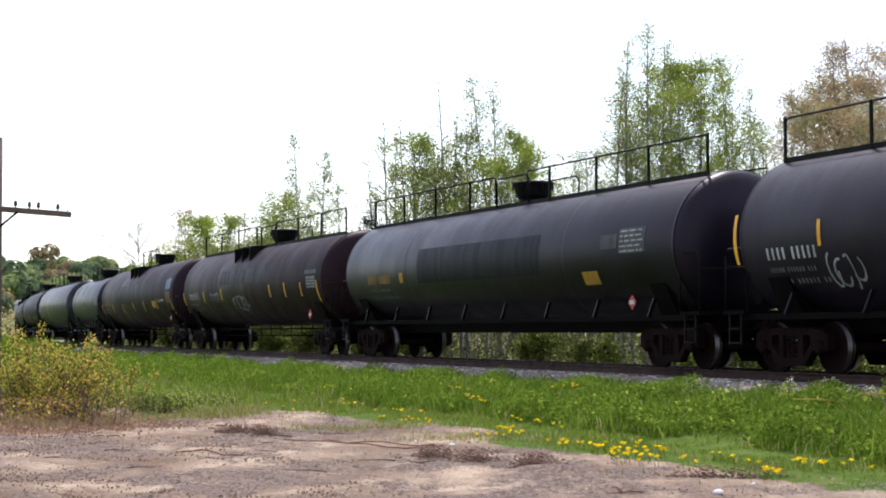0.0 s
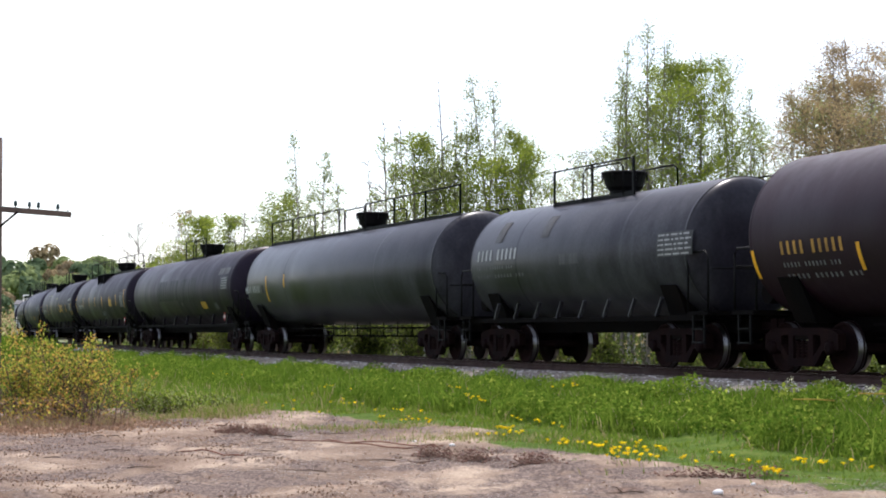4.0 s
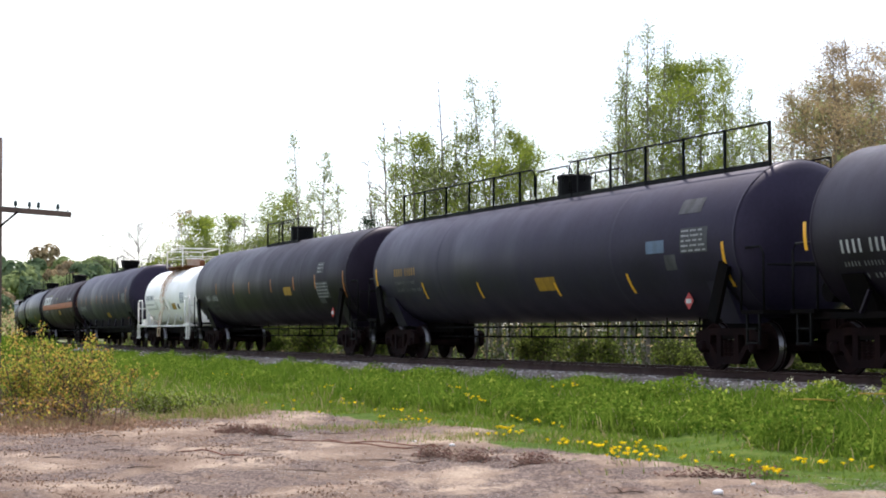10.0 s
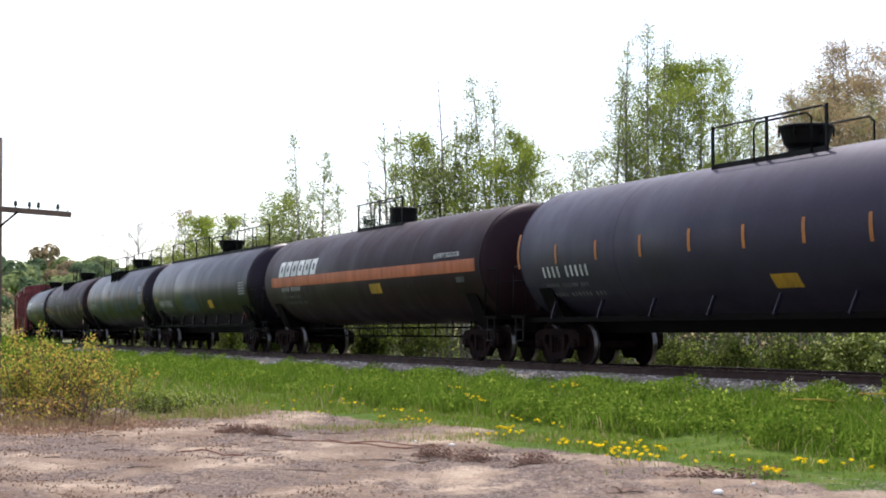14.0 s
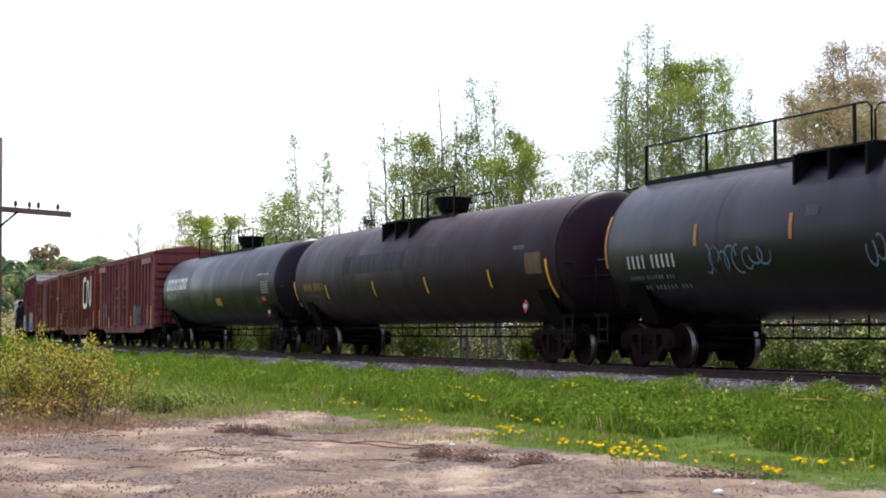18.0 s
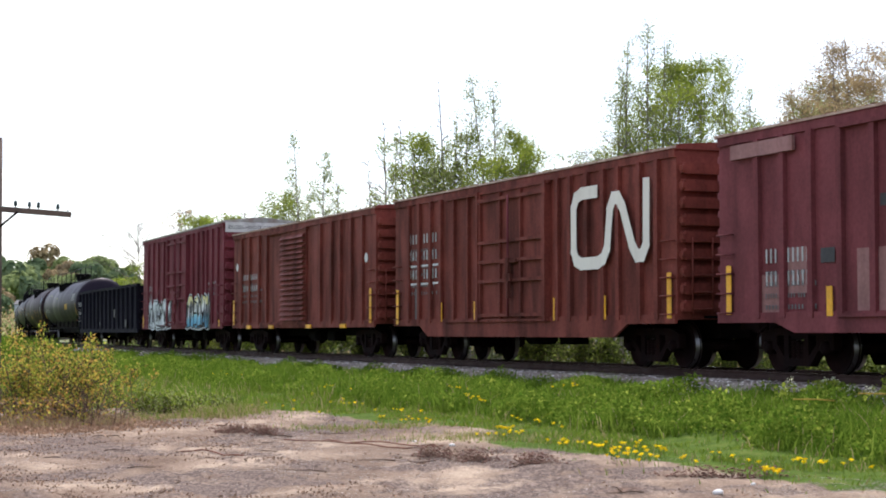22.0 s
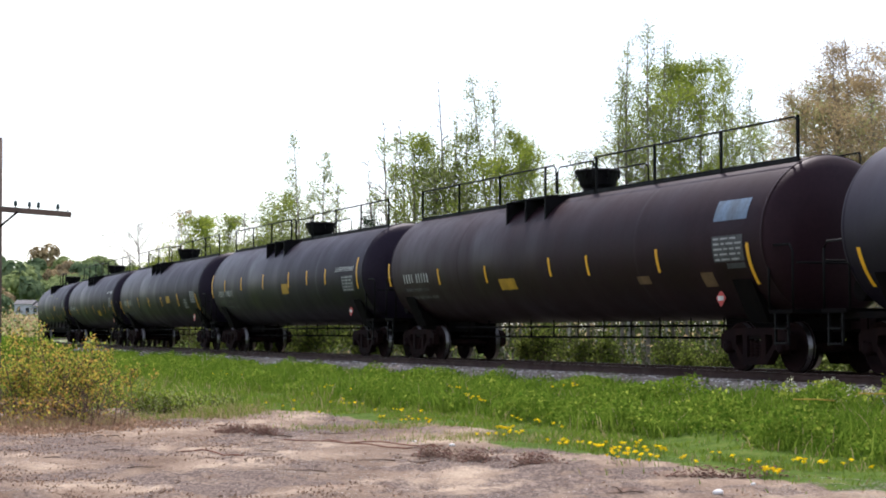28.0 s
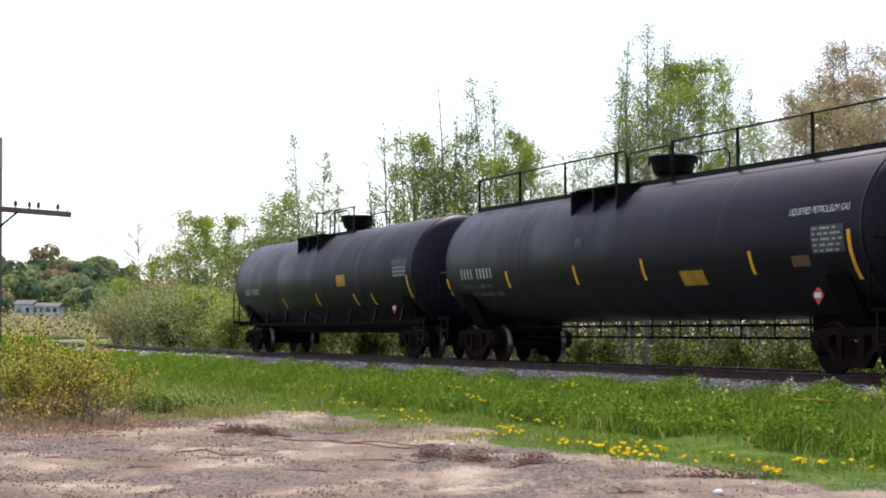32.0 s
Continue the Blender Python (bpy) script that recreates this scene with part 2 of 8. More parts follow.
GRAF_FADE = fade_mat()

# ---------------------------------------------------------------- mesh helpers
def part(name, bm, material, parent=None, label=""):
    """Links a bmesh (or a ready mesh) as one mesh object under a thing or part."""
    if isinstance(bm, bpy.types.Mesh):
        me = bm
    else:
        me = bpy.data.meshes.new(name)
        bm.to_mesh(me)
        bm.free()
        for mt in material if isinstance(material, (list, tuple)) else [material]:
            me.materials.append(mt)
    ob = new(name, me)
    ob.parent = parent
    if label:
        tagged(ob, label)
    return ob


def smooth(ob):
    ob.data.polygons.foreach_set("use_smooth", [True] * len(ob.data.polygons))
    return ob


def block(bm, x0, x1, y0, y1, z0, z1, mi=0):
    v = [bm.verts.new((x, y, z)) for x in (x0, x1) for y in (y0, y1) for z in (z0, z1)]
    for f in ((0, 1, 3, 2), (4, 6, 7, 5), (0, 4, 5, 1), (2, 3, 7, 6), (0, 2, 6, 4), (1, 5, 7, 3)):
        bm.faces.new([v[i] for i in f]).material_index = mi
    return v


def tube(bm, pts, r, seg=6, mi=0, radii=None):
    """A round bar along a line of points."""
    pts = [Vector(p) for p in pts]
    rings = []
    for i, p in enumerate(pts):
        d = (pts[min(i + 1, len(pts) - 1)] - pts[max(i - 1, 0)]).normalized()
        up = Vector((0, 0, 1)) if abs(d.z) < 0.9 else Vector((1, 0, 0))
        a = d.cross(up).normalized()
        b = d.cross(a)
        rr = radii[i] if radii else r
        rings.append([bm.verts.new(p + (a * math.cos(k * math.tau / seg) + b * math.sin(k * math.tau / seg)) * rr) for k in range(seg)])
    for q, w in zip(rings, rings[1:]):
        for k in range(seg):
            f = bm.faces.new((q[k], q[(k + 1) % seg], w[(k + 1) % seg], w[k]))
            f.material_index, f.smooth = mi, True
    for ring in (rings[0][::-1], rings[-1]):
        bm.faces.new(ring).material_index = mi


def lathe(bm, prof, seg=40, axis="x", mi=0, smooth_faces=True, caps=True):
    """Turns a profile of (along, radius) about an axis through the origin."""
    rings = []
    for a, r in prof:
        ring = []
        for k in range(seg):
            c, s = math.cos(k * math.tau / seg), math.sin(k * math.tau / seg)
            p = {"x": (a, r * c, r * s), "y": (r * s, a, r * c), "z": (r * c, r * s, a)}[axis]
            ring.append(bm.verts.new(p))
        rings.append(ring)
    for q, w in zip(rings, rings[1:]):
        for k in range(seg):
            f = bm.faces.new((q[k], w[k], w[(k + 1) % seg], q[(k + 1) % seg]))
            f.material_index, f.smooth = mi, smooth_faces
    if caps:
        bm.faces.new(rings[0]).material_index = mi
        bm.faces.new(rings[-1][::-1]).material_index = mi


def numpy_mesh(name, verts, faces, mats, mat_index=None):
    """A mesh from arrays: verts (n, 3), faces (m, k) of equal sides."""
    me = bpy.data.meshes.new(name)
    n, k = faces.shape
    me.vertices.add(len(verts))
    me.vertices.foreach_set("co", np.ascontiguousarray(verts, dtype=np.float32).ravel())
    me.loops.add(n * k)
    me.loops.foreach_set("vertex_index", faces.astype(np.int32).ravel())
    me.polygons.add(n)
    me.polygons.foreach_set("loop_start", np.arange(0, n * k, k, dtype=np.int32))
    me.polygons.foreach_set("loop_total", np.full(n, k, dtype=np.int32))
    for m in mats:
        me.materials.append(m)
    if mat_index is not None:
        me.polygons.foreach_set("material_index", mat_index.astype(np.int32))
    me.update(calc_edges=True)
    return me


# ---------------------------------------------------------------- the railway line
STEP = 1.0
LINE_S = np.arange(-620.0, 760.0, STEP)
BEND = np.interp(LINE_S, [-40, -36, -15, 7, 29, 51, 73, 95, 117, 139, 150, 156, 222, 228],
                 [0, 0.00197, 0.00197, -0.00029, -0.00111, -0.00115, -0.00067, -0.00179, -0.00108, -0.00062, -0.0008, -0.006, -0.006, 0])
_i0 = int(np.argmin(np.abs(LINE_S)))
_th = np.concatenate([[0], np.cumsum((BEND[1:] + BEND[:-1]) / 2 * STEP)])
LINE_TH = _th - _th[_i0] + 1.967506
_x = np.concatenate([[0], np.cumsum((np.cos(LINE_TH[1:]) + np.cos(LINE_TH[:-1])) / 2 * STEP)])
_y = np.concatenate([[0], np.cumsum((np.sin(LINE_TH[1:]) + np.sin(LINE_TH[:-1])) / 2 * STEP)])
LINE_X, LINE_Y = _x - _x[_i0] + 5.4496, _y - _y[_i0] + 34.7292


def on_line(s, u=0.0):
    """Plan place at s metres along the line and u metres from it towards the open ground."""
    th = np.interp(s, LINE_S, LINE_TH)
    return np.interp(s, LINE_S, LINE_X) - u * np.sin(th), np.interp(s, LINE_S, LINE_Y) + u * np.cos(th)


def line_coords(x, y):
    """s and u of plan places (arrays)."""
    x, y = np.atleast_1d(np.asarray(x, float)), np.atleast_1d(np.asarray(y, float))
    keep = (LINE_S > -200) & (LINE_S < 420)
    lx, ly, ls, lt = LINE_X[keep], LINE_Y[keep], LINE_S[keep], LINE_TH[keep]
    s, u = np.empty(len(x)), np.empty(len(x))
    for i in range(0, len(x), 4000):
        j = slice(i, i + 4000)
        k = np.argmin((x[j, None] - lx) ** 2 + (y[j, None] - ly) ** 2, axis=1)
        dx, dy = x[j] - lx[k], y[j] - ly[k]
        s[j] = ls[k] + dx * np.cos(lt[k]) + dy * np.sin(lt[k])
        u[j] = -dx * np.sin(lt[k]) + dy * np.cos(lt[k])
    return s, u


def wave(x, y, k, seed):
    """Smooth random field from a few sines, about -1 to 1."""
    rng = np.random.RandomState(seed)
    out = np.zeros_like(x)
    for _ in range(7):
        a, f, ph = rng.uniform(0, math.tau), k * rng.uniform(0.5, 1.9), rng.uniform(0, math.tau)
        out += np.sin((x * math.cos(a) + y * math.sin(a)) * f + ph)
    return out / 3.2


def dirt_edge(s):
    return np.interp(s, [-40, -15.6, -13, -8.6, -5, -2.2, -0.3, 2.1, 4.0, 4.8, 6.0], [6.9, 7.5, 7.9, 8.1, 7.6, 7.7, 8.1, 8.6, 9.4, 14, 40])


def ground_z(x, y):
    s, u = line_coords(x, y)
    near = np.interp(u, [-400, -14, -4.2, -2.6, 1.2, 1.65, 2.25, 3.0, 6.2, 9, 60], [-0.9, -0.8, -0.75, -0.42, -0.42, -0.235, -0.44, -0.48, -0.8, -0.83, -0.83])
    bump = 0.03 * wave(x, y, 1.1, 3) + 0.02 * wave(x, y, 3.1, 4)
    lot = np.clip((u - dirt_edge(s) + 0.3) / 0.6, 0, 1) * (np.hypot(x, y) < 40)
    bump = bump + lot * (0.012 * wave(x, y, 6.5, 5) + 0.009 * wave(x, y, 14.0, 6))
    far = np.hypot(x, y)
    hill = 17.5 * np.clip((far - 370) / 170, 0, 1) ** 1.1 * np.clip((-8.6 - np.degrees(np.arctan2(x, y))) / 2.5, 0.12, 1)
    return near + bump * np.clip((np.abs(u) - 2.2) / 1.5, 0, 1) + hill


# ---------------------------------------------------------------- ground
def build_ground():
    ang = np.concatenate([np.linspace(-17, 17, 270), np.linspace(18.5, 341.5, 90)])
    rad = np.concatenate([[0.0], np.geomspace(0.02, 14, 40), np.geomspace(14.1, 36, 230), np.geomspace(36.4, 4000, 150)])
    A, Rr = np.meshgrid(np.radians(ang), rad[1:], indexing="ij")
    x, y = (Rr * np.sin(A)).ravel() + 0.4, (Rr * np.cos(A)).ravel() - 0.5
    z = ground_z(x, y)
    s, u = line_coords(x, y)
    na, nr = A.shape
    idx = np.arange(na * nr).reshape(na, nr)
    nxt = np.roll(idx, -1, axis=0)
    quads = np.stack([idx[:, :-1], nxt[:, :-1], nxt[:, 1:], idx[:, 1:]], axis=-1).reshape(-1, 4)[:, ::-1]
    soil = np.clip((u - dirt_edge(s) + 0.5 * wave(x, y, 1.3, 9)) / 0.5, 0, 1) * np.clip((46 - np.hypot(x, y)) / 6, 0, 1)
    me = numpy_mesh("ground", np.stack([x, y, z], 1), quads, [ground_material()])
    me.polygons.foreach_set("use_smooth", [True] * len(me.polygons))
    att = me.attributes.new("soil", "FLOAT", "POINT")
    att.data.foreach_set("value", soil.astype(np.float32))
    ob = new("ground", me)
    tagged(ob, "sandy dirt lot running into a grass verge beside the track", "ground", kind="structure")


def ground_material():
    m, N, L, b = node_mat("dirt_and_turf")
    broad = noise_node(N, L, 0.55, 6, (1.2, 0.7, 1), 0.6)
    sand = ramp_node(N, L, broad.outputs[0], [(0.36, (0.145, 0.099, 0.072)), (0.5, (0.235, 0.171, 0.127)), (0.64, (0.4, 0.31, 0.23))])
    bed = noise_node(N, L, 0.62, 8, (1.1, 0.75, 1), 0.68)  # gravelly ground between bare sand
    where = ramp_node(N, L, bed.outputs[0], [(0.47, (0, 0, 0)), (0.55, (1, 1, 1))])
    col = mix_node(N, L, where.outputs[0], sand.outputs[0], (0.152, 0.115, 0.096))
    patchn = noise_node(N, L, 1.9, 9, (1.1, 0.6, 1), 0.74)
    dark = ramp_node(N, L, patchn.outputs[0], [(0.56, (0, 0, 0)), (0.66, (0.75,) * 3)])
    col = mix_node(N, L, dark.outputs[0], col, (0.15, 0.098, 0.072))
    grit = noise_node(N, L, 21, 6, (1, 0.45, 1), rough=0.8)
    calm = ramp_node(N, L, grit.outputs[0], [(0.3, (0.72,) * 3), (0.5, (1.0,) * 3), (0.7, (1.22,) * 3)])
    harsh = ramp_node(N, L, grit.outputs[0], [(0.36, (0.3, 0.29, 0.29)), (0.5, (0.9, 0.89, 0.89)), (0.64, (1.75, 1.78, 1.82))])
    gr_mix = mix_node(N, L, where.outputs[0], calm.outputs[0], harsh.outputs[0])
    mul = N.new("ShaderNodeMix")
    mul.data_type, mul.blend_type = "RGBA", "MULTIPLY"
    mul.inputs[0].default_value = 1.0
    L.new(col, mul.inputs[6])
    L.new(gr_mix, mul.inputs[7])
    turfn = noise_node(N, L, 3.0, 5)
    turf = ramp_node(N, L, turfn.outputs[0], [(0.3, (0.035, 0.06, 0.008)), (0.55, (0.07, 0.115, 0.016)), (0.8, (0.14, 0.15, 0.04))])
    at = N.new("ShaderNodeAttribute")
    at.attribute_name = "soil"
    edge = noise_node(N, L, 5, 5)
    add = N.new("ShaderNodeMath")
    add.operation = "ADD"
    off = N.new("ShaderNodeMath")
    off.operation = "MULTIPLY_ADD"
    off.inputs[1].default_value, off.inputs[2].default_value = 1.2, -0.6
    L.new(edge.outputs[0], off.inputs[0])
    L.new(at.outputs["Fac"], add.inputs[0])
    L.new(off.outputs[0], add.inputs[1])
    fac = ramp_node(N, L, add.outputs[0], [(0.35, (0, 0, 0)), (0.6, (1, 1, 1))])
    L.new(mix_node(N, L, fac.outputs[0], turf.outputs[0], mul.outputs[2]), b.inputs["Base Color"])
    b.inputs["Roughness"].default_value = 0.95
    b.inputs["Specular IOR Level"].default_value = 0.05
    bp = N.new("ShaderNodeBump")
    bp.inputs["Strength"].default_value, bp.inputs["Distance"].default_value = 0.6, 0.05
    L.new(grit.outputs[0], bp.inputs["Height"])
    L.new(bp.outputs[0], b.inputs["Normal"])
    return m


build_ground()


# ---------------------------------------------------------------- track
def build_track():
    track = new("railway_track")
    tagged(track, "single railway track with rusty rails on grey ballast", "railway track", kind="structure")
    ss = np.concatenate([np.arange(-140, 130, 2.0), np.arange(130, 700, 6.0)])
    # ballast bed
    prof = [(-2.5, -0.46), (-1.75, -0.2), (-0.9, -0.17), (0.9, -0.17), (1.6, -0.2), (2.3, -0.47)]
    bm = bmesh.new()
    rows = [[bm.verts.new((*on_line(s, u), z + 0.012 * math.sin(s * 3.1 + u * 9))) for u, z in prof] for s in ss]
    for s, a, b2 in zip(ss, rows, rows[1:]):
        for k in range(len(prof) - 1):
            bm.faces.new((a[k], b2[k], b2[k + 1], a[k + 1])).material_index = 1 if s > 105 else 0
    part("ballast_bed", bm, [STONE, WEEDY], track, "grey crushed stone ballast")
    rail_prof = [(-0.07, -0.168), (0.07, -0.168), (0.07, -0.15), (0.012, -0.125), (0.012, -0.04), (0.036, -0.03), (0.036, -0.003), (0.028, 0.0),
                 (-0.028, 0.0), (-0.036, -0.003), (-0.036, -0.03), (-0.012, -0.04), (-0.012, -0.125), (-0.07, -0.15)]
    for side in (-0.753, 0.753):
        bm = bmesh.new()
        rows = [[bm.verts.new((*on_line(s, side + u), z)) for u, z in rail_prof] for s in ss]
        n = len(rail_prof)
        for a, b2 in zip(rows, rows[1:]):
            for k in range(n):
                f = bm.faces.new((a[k], b2[k], b2[(k + 1) % n], a[(k + 1) % n]))
                f.material_index = 1 if k == 7 else 0
        bm.normal_update()
        part("rail", bm, [RAIL_STEEL, RAIL_HEAD], track)
    bm = bmesh.new()
    block(bm, -0.115, 0.115, -1.3, 1.3, -0.36, -0.165)
    bmesh.ops.bevel(bm, geom=bm.edges[:], offset=0.012, segments=1)
    me = bpy.data.meshes.new("tie")
    bm.to_mesh(me)
    bm.free()
    me.materials.append(TIE_WOOD)
    rng = random.Random(4)
    for i in range(190):
        s = -22 + i * 0.56
        x, y = on_line(s)
        t = part("tie", me, None, track)
        t.matrix_basis = pose(x, y, rng.uniform(-0.012, 0.008), 0, 0, math.degrees(np.interp(s, LINE_S, LINE_TH)) + rng.uniform(-1.2, 1.2))


build_track()


def rocks(name, n, place, size, mats, seed, flat=0.7):
    """Loose stones: squashed octahedra with jittered corners, as arrays."""
    rng = np.random.RandomState(seed)
    x, y, z = place(rng, n)
    base = np.array([(1, 0, 0), (0, 1, 0), (-1, 0, 0), (0, -1, 0), (0, 0, flat), (0, 0, -flat)], float)
    v = base[None] * rng.uniform(0.6, 1.25, (n, 6, 1)) * (size[0] + (size[1] - size[0]) * rng.rand(n, 1, 1) ** 2.2)
    a = rng.uniform(0, math.tau, n)
    c, s = np.cos(a)[:, None], np.sin(a)[:, None]
    v = np.stack([v[..., 0] * c - v[..., 1] * s, v[..., 0] * s + v[..., 1] * c, v[..., 2]], -1)
    v += np.stack([x, y, z], 1)[:, None]
    f = np.array([(0, 1, 4), (1, 2, 4), (2, 3, 4), (3, 0, 4), (1, 0, 5), (2, 1, 5), (3, 2, 5), (0, 3, 5)])
    faces = (np.arange(n)[:, None, None] * 6 + f[None]).reshape(-1, 3)
    return numpy_mesh(name, v.reshape(-1, 3), faces, mats, np.repeat(rng.randint(0, len(mats), n), 8))


def ballast_place(rng, n):
    s = -16 + 100 * rng.rand(n) ** 1.6
    u = rng.uniform(0.85, 2.4, n)
    x, y = on_line(s, u)
    return x, y, np.interp(u, [0.9, 1.6, 2.3], [-0.165, -0.19, -0.45])


tagged(new("ballast_stones", rocks("ballast_stones", 12000, ballast_place, (0.022, 0.052), [STONE, PEBBLE, PEBBLE, PEBBLE_WHITE, DARK_GRIT], 5, 0.5)), "loose grey ballast stones along the rail", "ballast", kind="stuff")


def lot_place(rng, n):
    """Gravel lies in ragged patches, thinning out between them."""
    y = 14.8 + 19 * rng.rand(6 * n) ** 1.2
    x = y * rng.uniform(-0.28, 0.28, 6 * n)
    s, u = line_coords(x, y)
    patch = wave(x, y * 0.6, 1.5, 21) + 0.6 * wave(x, y * 0.6, 5.0, 22) + rng.uniform(-0.6, 0.6, 6 * n)
    ok = np.flatnonzero((u > dirt_edge(s) - 0.2) & ((patch > 0.35) | (rng.rand(6 * n) < 0.06)))[:n]
    x, y = x[ok], y[ok]
    return x, y, ground_z(x, y) + 0.004


tagged(new("gravel", rocks("gravel", 28000, lot_place, (0.004, 0.014), [PEBBLE, PEBBLE, PEBBLE, STONE, DARK_GRIT], 6, 0.2)), "scattered grey and brown gravel on the dirt lot", "gravel", kind="stuff")


def clod_place(rng, n):
    heaps = np.array([(-3.3, 26.3, 0.45, 0.14), (-2.7, 25.7, 0.4, 0.12), (-3.0, 26.0, 0.5, 0.12), (-0.1, 20.9, 0.4, 0.2), (0.35, 20.4, 0.35, 0.16), (1.05, 19.8, 0.35, 0.16), (3.0, 18.2, 0.9, 0.08)])
    k = rng.randint(0, len(heaps), n)
    h = heaps[k]
    x, y = h[:, 0] + rng.normal(size=n) * h[:, 2] * 0.36, h[:, 1] + rng.normal(size=n) * h[:, 3] * 1.0
    return x, y, ground_z(x, y) + 0.01 + 0.13 * rng.rand(n) ** 2 * np.exp(-((x - h[:, 0]) / h[:, 2]) ** 2)


def chip_place(rng, n):
    y = 14.8 + 17 * rng.rand(8 * n) ** 1.2
    x = y * rng.uniform(-0.28, 0.26, 8 * n)
    s, u = line_coords(x, y)
    patch = wave(x, y * 0.5, 2.2, 71) + 0.7 * wave(x, y * 0.5, 7.0, 72) - 0.18 * (x + 1) + rng.uniform(-0.5, 0.5, 8 * n)
    ok = np.flatnonzero((u > dirt_edge(s) + 0.1) & ((patch > 0.75) | (rng.rand(8 * n) < 0.03)))[:n]
    x, y = x[ok], y[ok]
    return np.stack([x, y, ground_z(x, y) + 0.006 + 0.025 * rng.rand(len(x)) ** 2], 1)


tagged(new("soil_clods", rocks("soil_clods", 4500, clod_place, (0.008, 0.03), [SOIL, SOIL, SOIL, DARK_GRIT], 8, 0.4)), "dark turned-up soil and wood bits on the dirt", "soil", kind="stuff")


# ---------------------------------------------------------------- vegetation helpers
def blades(name, x, y, h, w, mats, seed, mat_pick=None, lean=0.35):
    rng = np.random.RandomState(seed)
    n = len(x)
    z = ground_z(x, y) - 0.02
    a, l = rng.uniform(0, math.tau, n), rng.uniform(0.05, lean, n) * h
    tw = rng.uniform(0, math.tau, n)
    wx, wy = np.cos(tw) * w / 2, np.sin(tw) * w / 2
    p = np.stack([x, y, z], 1)
    side = np.stack([wx, wy, np.zeros(n)], 1)
    mid = p + np.stack([np.cos(a) * l * 0.35, np.sin(a) * l * 0.35, h * 0.55], 1)
    tip = p + np.stack([np.cos(a) * l, np.sin(a) * l, h * rng.uniform(0.85, 1.0, n)], 1)
    v = np.stack([p - side, p + side, mid + side * 0.75, mid - side * 0.75, tip + side * 0.1, tip - side * 0.1], 1).reshape(-1, 3)
    f = (np.arange(n)[:, None, None] * 6 + np.array([(0, 1, 2, 3), (3, 2, 4, 5)])[None]).reshape(-1, 4)
    mi = np.repeat(np.zeros(n, int) if mat_pick is None else mat_pick, 2)
    return numpy_mesh(name, v, f, mats, mi)


def grass_field():
    rng = np.random.RandomState(11)
    out = []
    for n, s0, s1, u0, u1, h0, h1, w0, w1 in ((62000, -18, 26, 2.0, 6.2, 0.1, 0.3, 0.014, 0.026), (42000, 26, 115, 1.4, 6.6, 0.14, 0.34, 0.02, 0.045),
                                              (70000, -18, 12, 6.0, 11.0, 0.03, 0.1, 0.012, 0.022), (36000, 2, 34, 6.3, 16, 0.08, 0.26, 0.014, 0.03), (16000, 30, 120, 6, 26, 0.12, 0.3, 0.03, 0.06),
                                              (9000, -20, 60, -6.5, -2.3, 0.12, 0.4, 0.02, 0.04), (18000, 66, 210, 1.15, 9, 0.35, 0.75, 0.05, 0.11), (12000, 92, 260, 0.95, 2.8, 0.3, 0.55, 0.06, 0.12)):
        s = s0 + (s1 - s0) * rng.rand(n)
        u = u0 + (u1 - u0) * rng.rand(n)
        x, y = on_line(s, u)
        clump = wave(x, y, 2.6, 31)
        keep = rng.rand(n) < np.clip(0.7 + 0.6 * clump, 0.12, 1)
        keep &= u < dirt_edge(s) + 0.45 * wave(x, y, 2.0, 33) - 0.3 + np.where(rng.rand(n) < 0.3, rng.exponential(0.5, n), 0)
        h = (h0 + (h1 - h0) * rng.rand(n) ** 1.5) * np.clip(1 + 0.6 * clump, 0.4, 1.7) * np.where(u < 2.5, 0.5 + 0.3 * np.clip(clump, -1, 1), 1) * np.where((u > 4.6) & (u < 6.2), 1.25, 1)
        w = rng.uniform(w0, w1, n)
        out.append(np.stack([x, y, h, w, u, s], 1)[keep])
    g = np.concatenate(out)
    pick = np.where(g[:, 4] > 6.1, 1, 0)
    pick = np.where(np.random.RandomState(3).rand(len(g)) < np.where(g[:, 4] > 6.1, 0.12, np.where(g[:, 4] < 0, 0.6, 0.04)), 2, pick)
    me = blades("grass", g[:, 0], g[:, 1], g[:, 2], g[:, 3], [GRASS, GRASS_LOW, GRASS_DRY], 12, pick, 0.75)
    tagged(new("grass", me), "lush green spring grass on the railway bank", "grass", kind="stuff")


grass_field()


def verge_weeds():
    """Broad leaves of clover, dandelion and vetch among the grass."""
    rng = np.random.RandomState(52)
    n = 220000
    s = -18 + 75 * rng.rand(n) ** 1.4
    u = rng.uniform(2.05, 6.2, n)
    x, y = on_line(s, u)
    clump = wave(x, y, 2.2, 61)
    ok = (clump + rng.uniform(-0.5, 0.5, n) > np.where(u > 4.7, -0.35, -0.05)) & (u < np.minimum(dirt_edge(s), 6.15 + 0.2 * wave(x, y, 3.0, 62)))
    x, y, clump = x[ok], y[ok], clump[ok]
    rise = np.where(u[ok] > 4.7, 1.5, 1.0)
    z = ground_z(x, y) + rng.rand(len(x)) ** 0.7 * (0.14 + 0.22 * np.clip(clump, 0, 1)) * rise
    v, f = leaf_quads(np.stack([x, y, z], 1), 0.058, rng)
    tagged(new("verge_weeds", numpy_mesh("verge_weeds", v, f, [GRASS, GRASS_LOW, LEAF_BRIGHT], rng.choice(3, len(x), p=(0.6, 0.3, 0.1)))), "low leafy weeds mixed into the bank grass", "weeds", kind="stuff")


